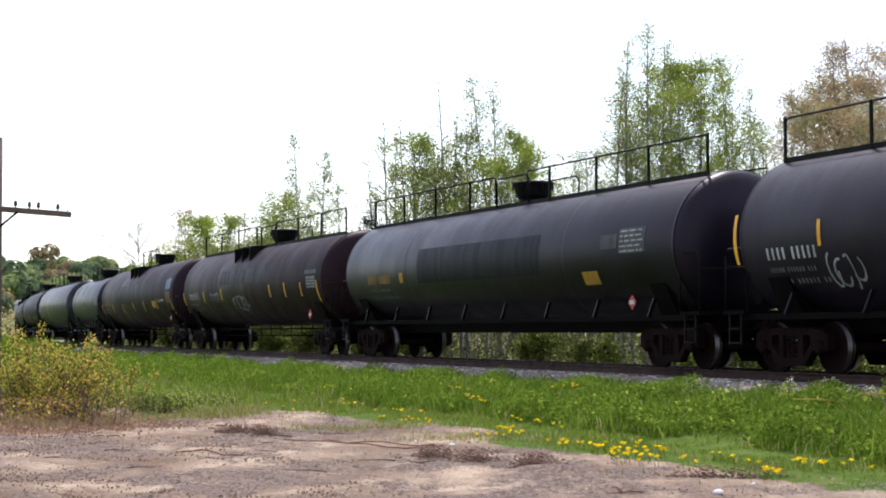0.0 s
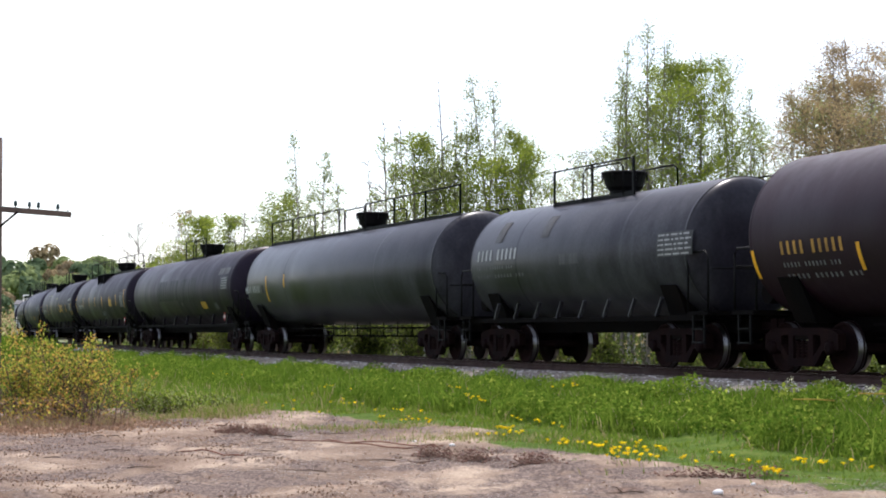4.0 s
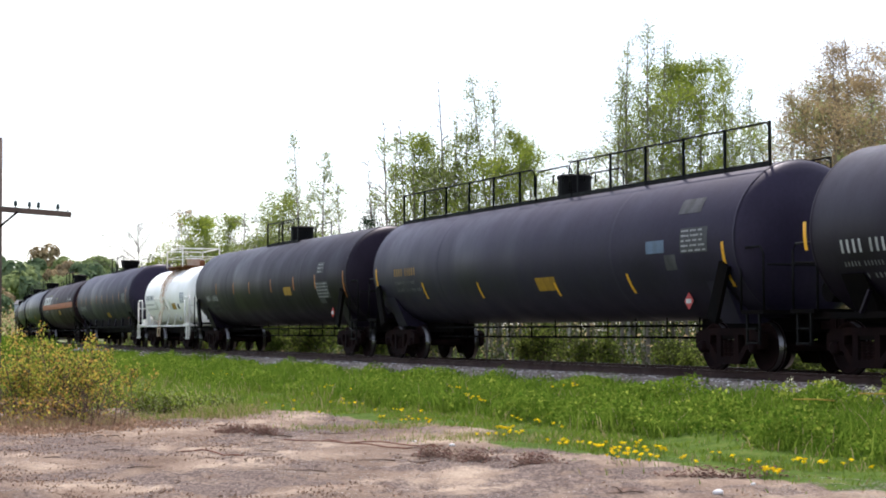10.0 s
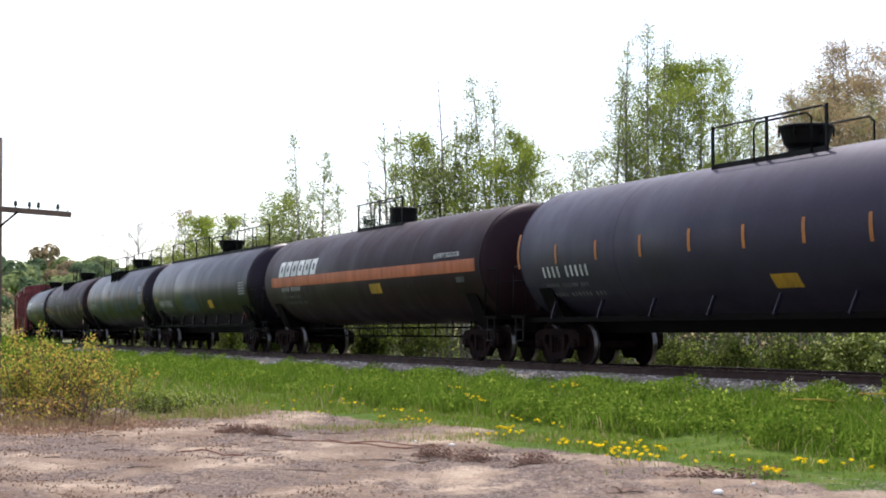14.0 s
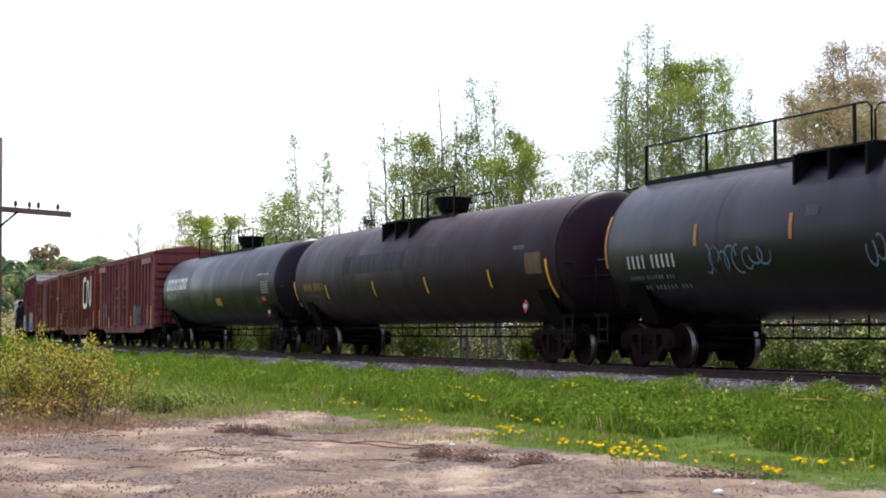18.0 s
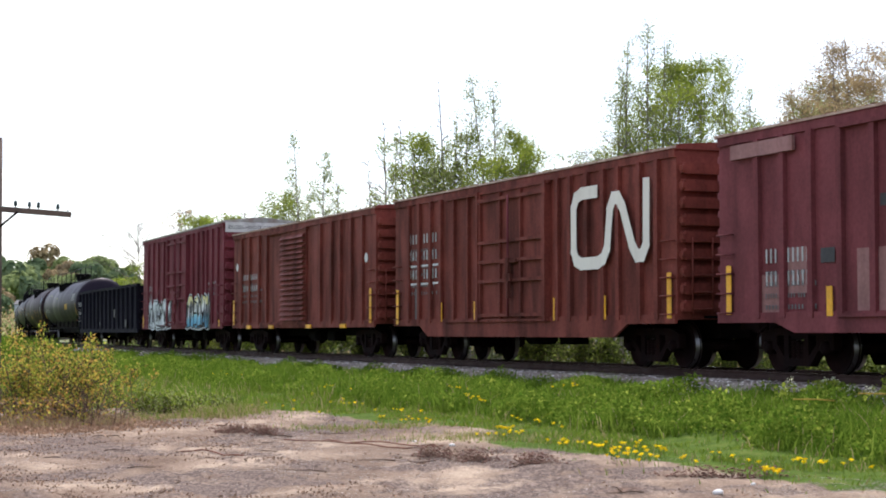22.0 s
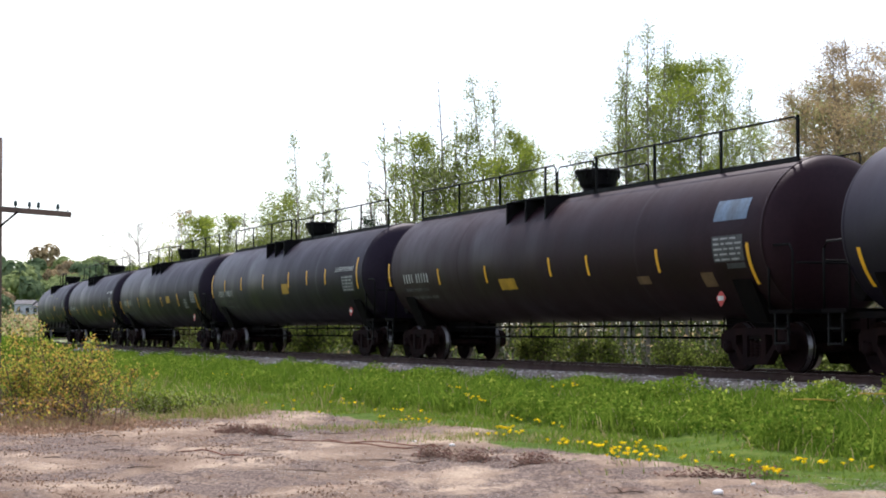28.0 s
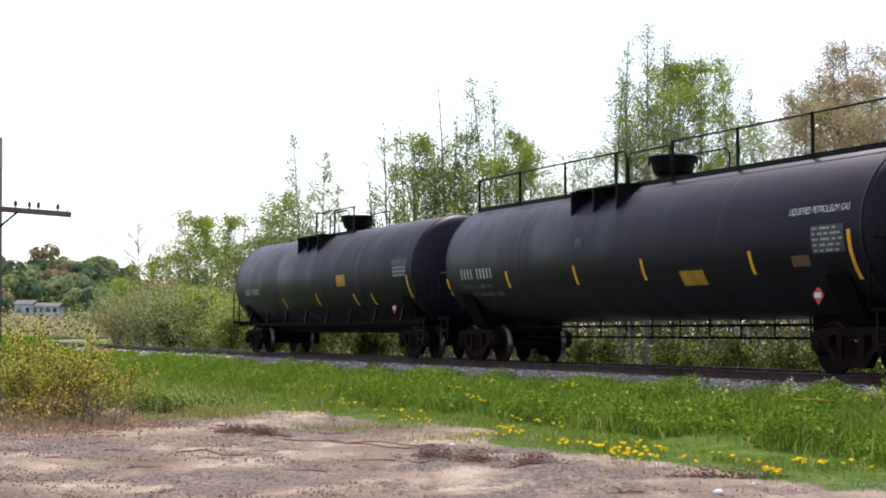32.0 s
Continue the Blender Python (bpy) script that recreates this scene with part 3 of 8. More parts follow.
def stems(segments, seg=5):
    """Tapered bars as arrays. segments: rows of (p0, r0, p1, r1)."""
    P0 = np.array([q[0] for q in segments], float)
    P1 = np.array([q[2] for q in segments], float)
    r0, r1 = np.array([q[1] for q in segments]), np.array([q[3] for q in segments])
    d = P1 - P0
    d /= np.linalg.norm(d, axis=1, keepdims=True) + 1e-9
    up = np.where(np.abs(d[:, 2:3]) < 0.9, [[0, 0, 1.0]], [[1.0, 0, 0]])
    a = np.cross(d, up)
    a /= np.linalg.norm(a, axis=1, keepdims=True) + 1e-9
    b = np.cross(d, a)
    k = np.arange(seg) * math.tau / seg
    ringv = a[:, None] * np.cos(k)[None, :, None] + b[:, None] * np.sin(k)[None, :, None]
    v = np.concatenate([P0[:, None] + ringv * r0[:, None, None], P1[:, None] + ringv * r1[:, None, None]], 1)
    i = np.arange(seg)
    f = np.stack([i, (i + 1) % seg, seg + (i + 1) % seg, seg + i], 1)
    faces = (np.arange(len(segments))[:, None, None] * 2 * seg + f[None]).reshape(-1, 4)
    return v.reshape(-1, 3), faces


def leaf_quads(centres, size, rng, droop=0.3):
    n = len(centres)
    d = rng.normal(size=(n, 3))
    d /= np.linalg.norm(d, axis=1, keepdims=True)
    e = np.cross(d, rng.normal(size=(n, 3)))
    e /= np.linalg.norm(e, axis=1, keepdims=True)
    s = size * rng.uniform(0.6, 1.25, (n, 1))
    v = np.stack([centres - d * s * 0.6, centres + e * s * 0.36, centres + d * s * 0.6, centres - e * s * 0.36], 1).reshape(-1, 3)
    return v, np.arange(n * 4).reshape(-1, 4)


def tree(name, x, y, height, spread, leaves, leaf_size, leaf_m, bark_m, seed, label, crown_from=0.25, lean=(0, 0), bare=False, dense=1.0, stemsn=1, category="tree", form="birch"):
    """A tapered trunk with limbs and twigs, and a crown of single leaves in uneven clumps on the twigs."""
    rng = np.random.RandomState(seed)
    z0 = float(ground_z(np.array([x]), np.array([y]))[0]) - 0.1
    seg, tips = [], []
    for st in range(stemsn):
        H = (0.93 if height < 3 else 0.985) * height * (1 if st == 0 else rng.uniform(0.6, 0.9))
        base = np.array([x, y, z0]) + (0 if st == 0 else 1) * np.append(rng.normal(size=2) * 0.25, 0)
        small = height < 2.6
        r = 0.006 * H + 0.004 if small else 0.0048 * H + 0.01
        pts = [base]
        sway = 1.0 if height < 3 else 0.35
        wander = rng.normal(size=2) * 0.04 * sway + (np.array(lean) if st == 0 else rng.normal(size=2) * 0.1)
        nseg = 9
        for i in range(nseg):
            wander = wander + rng.normal(size=2) * 0.035 * sway
            pts.append(pts[-1] + np.array([wander[0], wander[1], 1.0]) * H / nseg)
        for i in range(nseg):
            seg.append((pts[i], r * (1 - i / nseg) ** 0.8 + (0.003 if small else 0.012), pts[i + 1], r * (1 - (i + 1) / nseg) ** 0.8 + (0.002 if small else 0.008)))
        nl = 9 if small else int((16 + H * 2.2) * (1.6 if form == "round" else 1.25) * (0.6 if bare else 1))
        for i in range(nl):
            f = crown_from + (1 - crown_from) * (i + rng.rand()) / nl
            k = min(int(f * nseg), nseg - 1)
            p = pts[k] + (pts[k + 1] - pts[k]) * (f * nseg - k)
            a = rng.uniform(0, math.tau)
            g = (f - crown_from) / (1 - crown_from)
            if height < 3:
                reach = 1.75 * spread * (1.1 - 0.8 * f) * rng.uniform(0.5, 1.15) * (0.6 + 0.4 * math.sin(min(1, g / 0.25) * 1.57))
            elif form == "round":
                reach = 2.5 * spread * math.sqrt(max(0.06, 1 - (1.55 * g - 0.6) ** 2)) * rng.uniform(0.55, 1.1)
            else:
                reach = 2.3 * spread * (min(1.0, 1.25 * (1 - g)) + 0.14) * min(1.0, 0.4 + 3 * g) * rng.uniform(0.5, 1.15)
            up = rng.uniform(0.45, 1.1)
            d = np.array([math.cos(a), math.sin(a), up])
            d /= np.linalg.norm(d)
            q = p.copy()
            rr = r * 0.38 * (1.1 - f) + (0.002 if small else 0.02 if bare else 0.006)
            for j in range(3):
                d2 = d + rng.normal(size=3) * 0.22 + np.array([0, 0, 0.06 * j])
                d2 /= np.linalg.norm(d2)
                e = q + d2 * reach / 3
                if height >= 3:
                    e[2] = min(e[2], z0 + 0.1 + height * (rng.uniform(0.9, 0.97) if form == "round" else 1.0))
                seg.append((q, rr * (1 - j / 3) + 0.002, e, rr * (1 - (j + 1) / 3) + 0.002))
                for _ in range(2 if j else 1):
                    d3 = d2 + rng.normal(size=3) * 0.6
                    d3 /= np.linalg.norm(d3)
                    tl = reach * rng.uniform(0.2, 0.45)
                    tq = q + (e - q) * rng.rand()
                    te = tq + d3 * tl
                    if height >= 3:
                        te[2] = min(te[2], z0 + 0.1 + height * (rng.uniform(0.93, 1.0) if form == "round" else 1.04))
                    seg.append((tq, 0.0025 if small else 0.016 if bare else 0.006, te, 0.0015 if small else 0.008 if bare else 0.003))
                    tips.append((tq, te))
                tips.append((q, e))
                q = e
    ob = new(name)
    tagged(ob, label, category)
    v, f = stems(seg, 4)
    me = numpy_mesh("trunk", v, f, [bark_m])
    t = new("trunk", me)
    t.parent = ob
    if not bare:
        n = int(leaves * dense * (2.3 if height < 3 else 1.35 if form == "round" else 1.3))
        T0, T1 = np.array([q[0] for q in tips]), np.array([q[1] for q in tips])
        wgt = rng.rand(len(tips)) ** 1.6 + 0.05
        i = rng.choice(len(tips), n, p=wgt / wgt.sum())
        c = T0[i] + (T1[i] - T0[i]) * rng.rand(n, 1) ** 0.7 + rng.normal(size=(n, 3)) * (spread * 0.11 if height < 3 else 0.14)
        v, f = leaf_quads(c, leaf_size, rng)
        lm = leaf_m if isinstance(leaf_m, (list, tuple)) else [leaf_m]
        me = numpy_mesh("crown", v, f, lm, rng.randint(0, len(lm), len(tips))[i] if height >= 3 else rng.randint(0, len(lm), n))
        cobj = new("crown", me)
        cobj.parent = ob
    return ob

# ---------------------------------------------------------------- train: shared pieces
WHEEL_R = 0.457
FRONT_SETS, REAR_SETS = [], []
SHARED = {}


def shared(key, make, material):
    """One mesh for all alike pieces."""
    if key not in SHARED:
        bm = bmesh.new()
        make(bm)
        me = bpy.data.meshes.new(key)
        bm.to_mesh(me)
        bm.free()
        for mt in material if isinstance(material, (list, tuple)) else [material]:
            me.materials.append(mt)
        SHARED[key] = me
    return SHARED[key]


def wheelset_mesh(bm):
    for s in (-1, 1):
        prof = [(0.6, 0.1), (0.66, 0.14), (0.67, 0.36), (0.66, 0.4), (0.665, WHEEL_R + 0.022), (0.69, WHEEL_R + 0.025), (0.705, WHEEL_R), (0.80, WHEEL_R - 0.006), (0.805, 0.41), (0.775, 0.39), (0.76, 0.3), (0.775, 0.15), (0.83, 0.12)]
        lathe(bm, [(s * a, r) for a, r in (prof if s > 0 else prof[::-1])], 26, "y")
    tube(bm, [(0, -1.08, 0), (0, 1.08, 0)], 0.085, 10)
    bmesh.ops.recalc_face_normals(bm, faces=bm.faces[:])
    for f in bm.faces:
        r = sum(math.hypot(v.co.x, v.co.z) for v in f.verts) / len(f.verts)
        if r > 0.44 and abs(f.normal.y) < 0.5:
            f.material_index = 1
    for k in range(6):
        a = k * math.tau / 6
        for s in (-1, 1):
            tube(bm, [(0.07 * math.cos(a), s * 1.06, 0.07 * math.sin(a)), (0.07 * math.cos(a), s * 1.1, 0.07 * math.sin(a))], 0.014, 5)


def beam(bm, p0, p1, w, y0, y1):
    """A flat bar in the x-z plane from p0 to p1, w deep, from y0 to y1 thick."""
    (ax, az), (bx, bz) = p0, p1
    d = math.hypot(bx - ax, bz - az)
    nx, nz = -(bz - az) / d * w / 2, (bx - ax) / d * w / 2
    c = [(ax + nx, az + nz), (bx + nx, bz + nz), (bx - nx, bz - nz), (ax - nx, az - nz)]
    f0, f1 = [bm.verts.new((x, y0, z)) for x, z in c], [bm.verts.new((x, y1, z)) for x, z in c]
    bm.faces.new(f0[::-1])
    bm.faces.new(f1)
    for i in range(4):
        bm.faces.new((f0[i], f0[(i + 1) % 4], f1[(i + 1) % 4], f1[i]))


def sideframe_mesh(bm):
    """A cast side frame: one plate with jaws over the axle boxes, two side windows and the spring opening."""
    rim = [(0.42, 0.13), (0.66, 0.4), (0.75, 0.42), (0.78, 0.58), (1.0, 0.58), (1.02, 0.42), (1.13, 0.42), (1.13, 0.69), (0.96, 0.77), (0.55, 0.81)]
    rim = rim + [(-x, z) for x, z in rim[::-1]]
    holes = [[(-0.23, 0.27), (0.23, 0.27), (0.23, 0.67), (-0.23, 0.67)], [(0.38, 0.3), (0.62, 0.52), (0.6, 0.67), (0.38, 0.69)], [(-0.38, 0.3), (-0.62, 0.52), (-0.6, 0.67), (-0.38, 0.69)]]
    for loop in [rim] + holes:
        v = [bm.verts.new((x, -0.07, z)) for x, z in loop]
        for k in range(len(v)):
            bm.edges.new((v[k], v[(k + 1) % len(v)]))
    bmesh.ops.triangle_fill(bm, edges=bm.edges[:], use_beauty=True, use_dissolve=False)
    moved = bmesh.ops.extrude_face_region(bm, geom=bm.faces[:])["geom"]
    bmesh.ops.translate(bm, verts=[g for g in moved if isinstance(g, bmesh.types.BMVert)], vec=(0, 0.16, 0))
    bmesh.ops.recalc_face_normals(bm, faces=bm.faces[:])


def bearing_mesh(bm):
    lathe(bm, [(-0.1, 0.12), (0.1, 0.125), (0.13, 0.11), (0.15, 0.07)], 14, "y")
    bmesh.ops.recalc_face_normals(bm, faces=bm.faces[:])


def spring_mesh(bm):
    prof = []
    for k in range(6):
        z = 0.27 + k * 0.054
        prof += [(z, 0.052), (z + 0.006, 0.074), (z + 0.03, 0.074), (z + 0.036, 0.052)]
    lathe(bm, prof, 9, "z")
    bmesh.ops.recalc_face_normals(bm, faces=bm.faces[:])


def bolster_mesh(bm):
    block(bm, -0.2, 0.2, -1.05, 1.05, 0.6, 0.78)
    block(bm, -0.16, 0.16, -0.6, 0.6, 0.4, 0.62)
    tube(bm, [(0, 0, 0.76), (0, 0, 0.86)], 0.2, 14)
    for s in (-1, 1):
        block(bm, s * 0.37 - 0.05, s * 0.37 + 0.05, -0.86, 0.86, 0.36, 0.46)
        for y in (-0.74, 0.74):
            block(bm, s * 0.41 - 0.04, s * 0.41 + 0.03, y - 0.06, y + 0.06, 0.32, 0.58)


def add_truck(car, x):
    tr = part("truck", shared("truck", bolster_mesh, FRAME), None, car)
    tr.location = (x, 0, 0)
    for y, rz in ((-0.98, 180), (0.98, 0)):
        sf = part("sideframe", shared("sideframe", sideframe_mesh, TRUCK), None, tr)
        sf.matrix_basis = pose(0, y, 0, 0, 0, rz)
        for dx in (-0.15, 0, 0.15):
            sp = part("spring", shared("spring", spring_mesh, TRUCK), None, tr)
            sp.location = (dx, y, 0)
        for dx in (-0.89, 0.89):
            cap = part("axle_bearing", shared("axle_bearing", bearing_mesh, TRUCK), None, tr)
            cap.matrix_basis = pose(dx, y, WHEEL_R, 0, 0, rz)
    for dx, store in ((0.89, FRONT_SETS), (-0.89, REAR_SETS)):
        w = part("wheelset", shared("wheelset", wheelset_mesh, [TRUCK, TREAD]), None, tr, "wheelset with bright worn treads")
        w.location = (dx, 0, WHEEL_R)
        store.append(w)


def coupler_mesh(bm):
    block(bm, -0.75, -0.16, -0.075, 0.075, 0.78, 0.93)
    block(bm, -0.2, 0.0, -0.14, 0.12, 0.72, 0.99)
    block(bm, -0.06, 0.09, 0.02, 0.13, 0.74, 0.97)
    tube(bm, [(-0.5, 0.28, 0.86), (-0.2, 0.3, 0.72), (0.02, 0.2, 0.45), (0.1, 0.05, 0.42)], 0.028, 6)
    bmesh.ops.bevel(bm, geom=[e for e in bm.edges if e.calc_length() > 0.1], offset=0.015, segments=1)


def add_couplers(car, half):
    for s in (1, -1):
        c = part("coupler", shared("coupler", coupler_mesh, TRUCK), None, car)
        c.matrix_basis = pose(s * half, 0, 0, 0, 0, 0 if s > 0 else 180)


# ---------------------------------------------------------------- markings
INK = {"s": AMBER, "S": ORANGE_TAPE, "t": LETTER_INK, "T": TAN_INK, "y": YELLOW, "p": PANEL, "b": BLUE_PANEL, "o": RUST_PANEL, "d": PATCH, "e": PATCH_BROWN,
       "l": WHITE_INK, "B": ORANGE_BAND, "u": BLUE_INK, "k": GRAF_BLACK, "w": PALE_PANEL, "r": RED, "g": CHALK, "q": BLUE_SPRAY, "f": OLIVE_SPRAY, "x": RUST_RUN}
MARK_NAME = {"s": "reflective_stripe", "S": "reflective_stripe", "t": "lettering", "T": "lettering", "u": "lettering", "y": "label_plate", "p": "data_panel", "b": "data_panel",
             "o": "data_panel", "w": "data_panel", "d": "paint_patch", "e": "paint_patch", "l": "emblem", "B": "colour_band", "k": "label_plate", "r": "label_plate", "g": "graffiti", "q": "graffiti",
             "f": "graffiti", "x": "rust_streak"}


class Skin:
    """Where markings lie: on a tank's round side, or on a flat side (zc None)."""

    def __init__(self, r, zc, flat_y=None):
        self.r, self.zc, self.flat_y = r, zc, flat_y

    def at(self, x, z, off):
        if self.flat_y is not None:
            return (x, -self.flat_y - off, z)
        a = math.asin(max(-0.999, min(0.999, (z - self.zc) / self.r)))
        return (x, -(self.r + off) * math.cos(a), self.zc + (self.r + off) * math.sin(a))

    def quad(self, bm, x0, x1, z0, z1, off=0.006, mi=0, skew=0.0):
        n = max(1, int((z1 - z0) / 0.07)) if self.flat_y is None else 1
        lo = None
        for i in range(n + 1):
            z = z0 + (z1 - z0) * i / n
            sh = skew * (z - z0)
            row = (bm.verts.new(self.at(x0 + sh, z, off)), bm.verts.new(self.at(x1 + sh, z, off)))
            if lo:
                bm.faces.new((lo[0], lo[1], row[1], row[0])).material_index = mi
            lo = row


def scribble(bm, skin, x0, x1, z0, z1, rng, strokes=7, w=0.05, off=0.007):
    """Loose sprayed loops."""
    for k in range(strokes):
        cx = x0 + (x1 - x0) * (k + 0.5) / strokes
        rx, rz = (x1 - x0) / strokes * rng.uniform(0.5, 0.9), (z1 - z0) * rng.uniform(0.25, 0.48)
        cz, a0, turn = (z0 + z1) / 2 + rng.uniform(-0.1, 0.1) * (z1 - z0), rng.uniform(0, 6.3), rng.choice((3.6, 4.6, -4.2))
        last = None
        for i in range(9):
            a = a0 + turn * i / 8
            x, z = cx + rx * math.cos(a), cz + rz * math.sin(a)
            if last:
                dx, dz = x - last[0], z - last[1]
                d = math.hypot(dx, dz) + 1e-6
                nx, nz = -dz / d * w / 2, dx / d * w / 2
                bm.faces.new([bm.verts.new(skin.at(px, pz, off + 0.0005 * k)) for px, pz in ((last[0] - nx, last[1] - nz), (x - nx, z - nz), (x + nx, z + nz), (last[0] + nx, last[1] + nz))])
            last = (x, z)


def letter_bars(bm, skin, x0, x1, z0, z1, groups=(4, 5)):
    """Plain bars the size of the painted characters."""
    n = sum(groups) + (len(groups) - 1) * 0.8
    pitch, x = (x1 - x0) / n, x0
    for g in groups:
        for i in range(g):
            skin.quad(bm, x + 0.16 * pitch, x + 0.56 * pitch, z0, z1, 0.006)
            x += pitch
        x += 0.8 * pitch


def word_mesh(name, words, skin, x0, x1, z0, z1, material, parent, off=0.012):
    """Painted words in the built-in font, laid on the car's side."""
    cu = bpy.data.curves.new(name, "FONT")
    cu.body = words
    tmp = bpy.data.objects.new(name, cu)
    scene.collection.objects.link(tmp)
    me = bpy.data.meshes.new_from_object(tmp.evaluated_get(bpy.context.evaluated_depsgraph_get()))
    bpy.data.objects.remove(tmp)
    co = np.array([v.co[:] for v in me.vertices])
    lo, hi = co.min(0), co.max(0)
    for v in me.vertices:
        x = x0 + (v.co.x - lo[0]) / (hi[0] - lo[0]) * (x1 - x0)
        z = z0 + (v.co.y - lo[1]) / (hi[1] - lo[1]) * (z1 - z0)
        v.co = skin.at(x, z, off)
    me.materials.append(material)
    return part(name, me, None, parent)


def add_marks(car, skin, marks, seed, stripe="s"):
    rng = random.Random(seed)
    for mk in marks:
        k = mk[0]
        bm = bmesh.new()
        if k == "s":
            x, zc, h = mk[1:]
            skin.quad(bm, x - 0.05, x + 0.05, zc - h / 2, zc + h / 2, 0.007)
            part(MARK_NAME[k], bm, INK[stripe], car)
            continue
        x0, x1, z0, z1 = mk[1:]
        if k == "L":
            bm.free()
            word_mesh("lettering", "LIQUEFIED PETROLEUM GAS", skin, x0, x1, z0, z1, WHITE_INK, car)
        elif k in "tTu":
            letter_bars(bm, skin, x0, x1, z0, z1)
            tagged(part("lettering", bm, INK[k], car), kind="stuff")
            bm = bmesh.new()
            for r in (1, 2):
                letter_bars(bm, skin, x0, x0 + (x1 - x0) * (0.9 + 0.25 * (r - 1)), z0 - 0.2 * r - 0.02, z0 - 0.2 * r + 0.06, (5, 6, 3))
            tagged(part("small_lettering", bm, DULL_INK, car), kind="stuff")
        elif k in "DW":
            xm, zm, a = (x0 + x1) / 2, (z0 + z1) / 2, 0.17
            skin_pts = [(xm - a, zm), (xm, zm - a), (xm + a, zm), (xm, zm + a)]
            yp = 1.14 if skin.flat_y is None else skin.flat_y + 0.03
            lower, upper = [bm.verts.new((px, -yp, pz)) for px, pz in skin_pts], [bm.verts.new((px, -yp - 0.012, pz)) for px, pz in skin_pts]
            bm.faces.new(upper)
            for i in range(4):
                bm.faces.new((lower[i], lower[(i + 1) % 4], upper[(i + 1) % 4], upper[i]))
            pl = part("placard", bm, RED if k == "D" else WHITE_INK, car, "red hazard diamond with a white bar" if k == "D" else "white hazard diamond")
            bm = bmesh.new()
            bm.faces.new([bm.verts.new((px, -yp - 0.018, pz)) for px, pz in ((xm - 0.1, zm - 0.045), (xm + 0.1, zm - 0.045), (xm + 0.1, zm + 0.045), (xm - 0.1, zm + 0.045))])
            part("number_bar", bm, WHITE_INK if k == "D" else GRAF_BLACK, pl)
        elif k in "gqf":
            scribble(bm, skin, x0, x1, z0, z1, rng, max(4, int((x1 - x0) * 4)), 0.045)
            part("graffiti", bm, INK[k], car, {"g": "chalky white sprayed scrawl", "q": "pale blue sprayed scrawl", "f": "faded yellow sprayed scrawl"}[k])
        elif k == "l":
            n, x, w = 6, x0, (x1 - x0) / 6
            for i in range(n):
                skin.quad(bm, x + 0.06 * w, x + 0.88 * w, z1 - 0.3 * (z1 - z0), z1, 0.006)
                skin.quad(bm, x + 0.06 * w, x + 0.88 * w, z0, z0 + 0.3 * (z1 - z0), 0.006)
                skin.quad(bm, x + 0.06 * w, x + 0.36 * w, z0 + 0.3 * (z1 - z0), z1 - 0.3 * (z1 - z0), 0.006)
                skin.quad(bm, x + 0.58 * w, x + 0.88 * w, z0 + 0.3 * (z1 - z0), z1 - 0.3 * (z1 - z0), 0.006)
                x += w
            part("emblem", bm, WHITE_INK, car, "bold white block emblem")
        else:
            skin.quad(bm, x0, x1, z0, z1, 0.004 if k in "de" else 0.006)
            pn = part(MARK_NAME[k], bm, INK[k], car)
            if k in "pw" and x1 - x0 > 0.6 and z1 - z0 > 0.3:
                bm = bmesh.new()
                rows = int((z1 - z0) / 0.09)
                for r in range(rows):
                    z = z0 + (z1 - z0) * (r + 0.25) / rows
                    xx = x0 + 0.05
                    while xx < x1 - 0.15:
                        ww = rng.uniform(0.08, 0.3)
                        skin.quad(bm, xx, min(xx + ww, x1 - 0.04), z, z + 0.035, 0.009)
                        xx += ww + 0.06
                tagged(part("small_lettering", bm, PALE_INK if k == "p" else BLUE_INK, pn), kind="stuff")


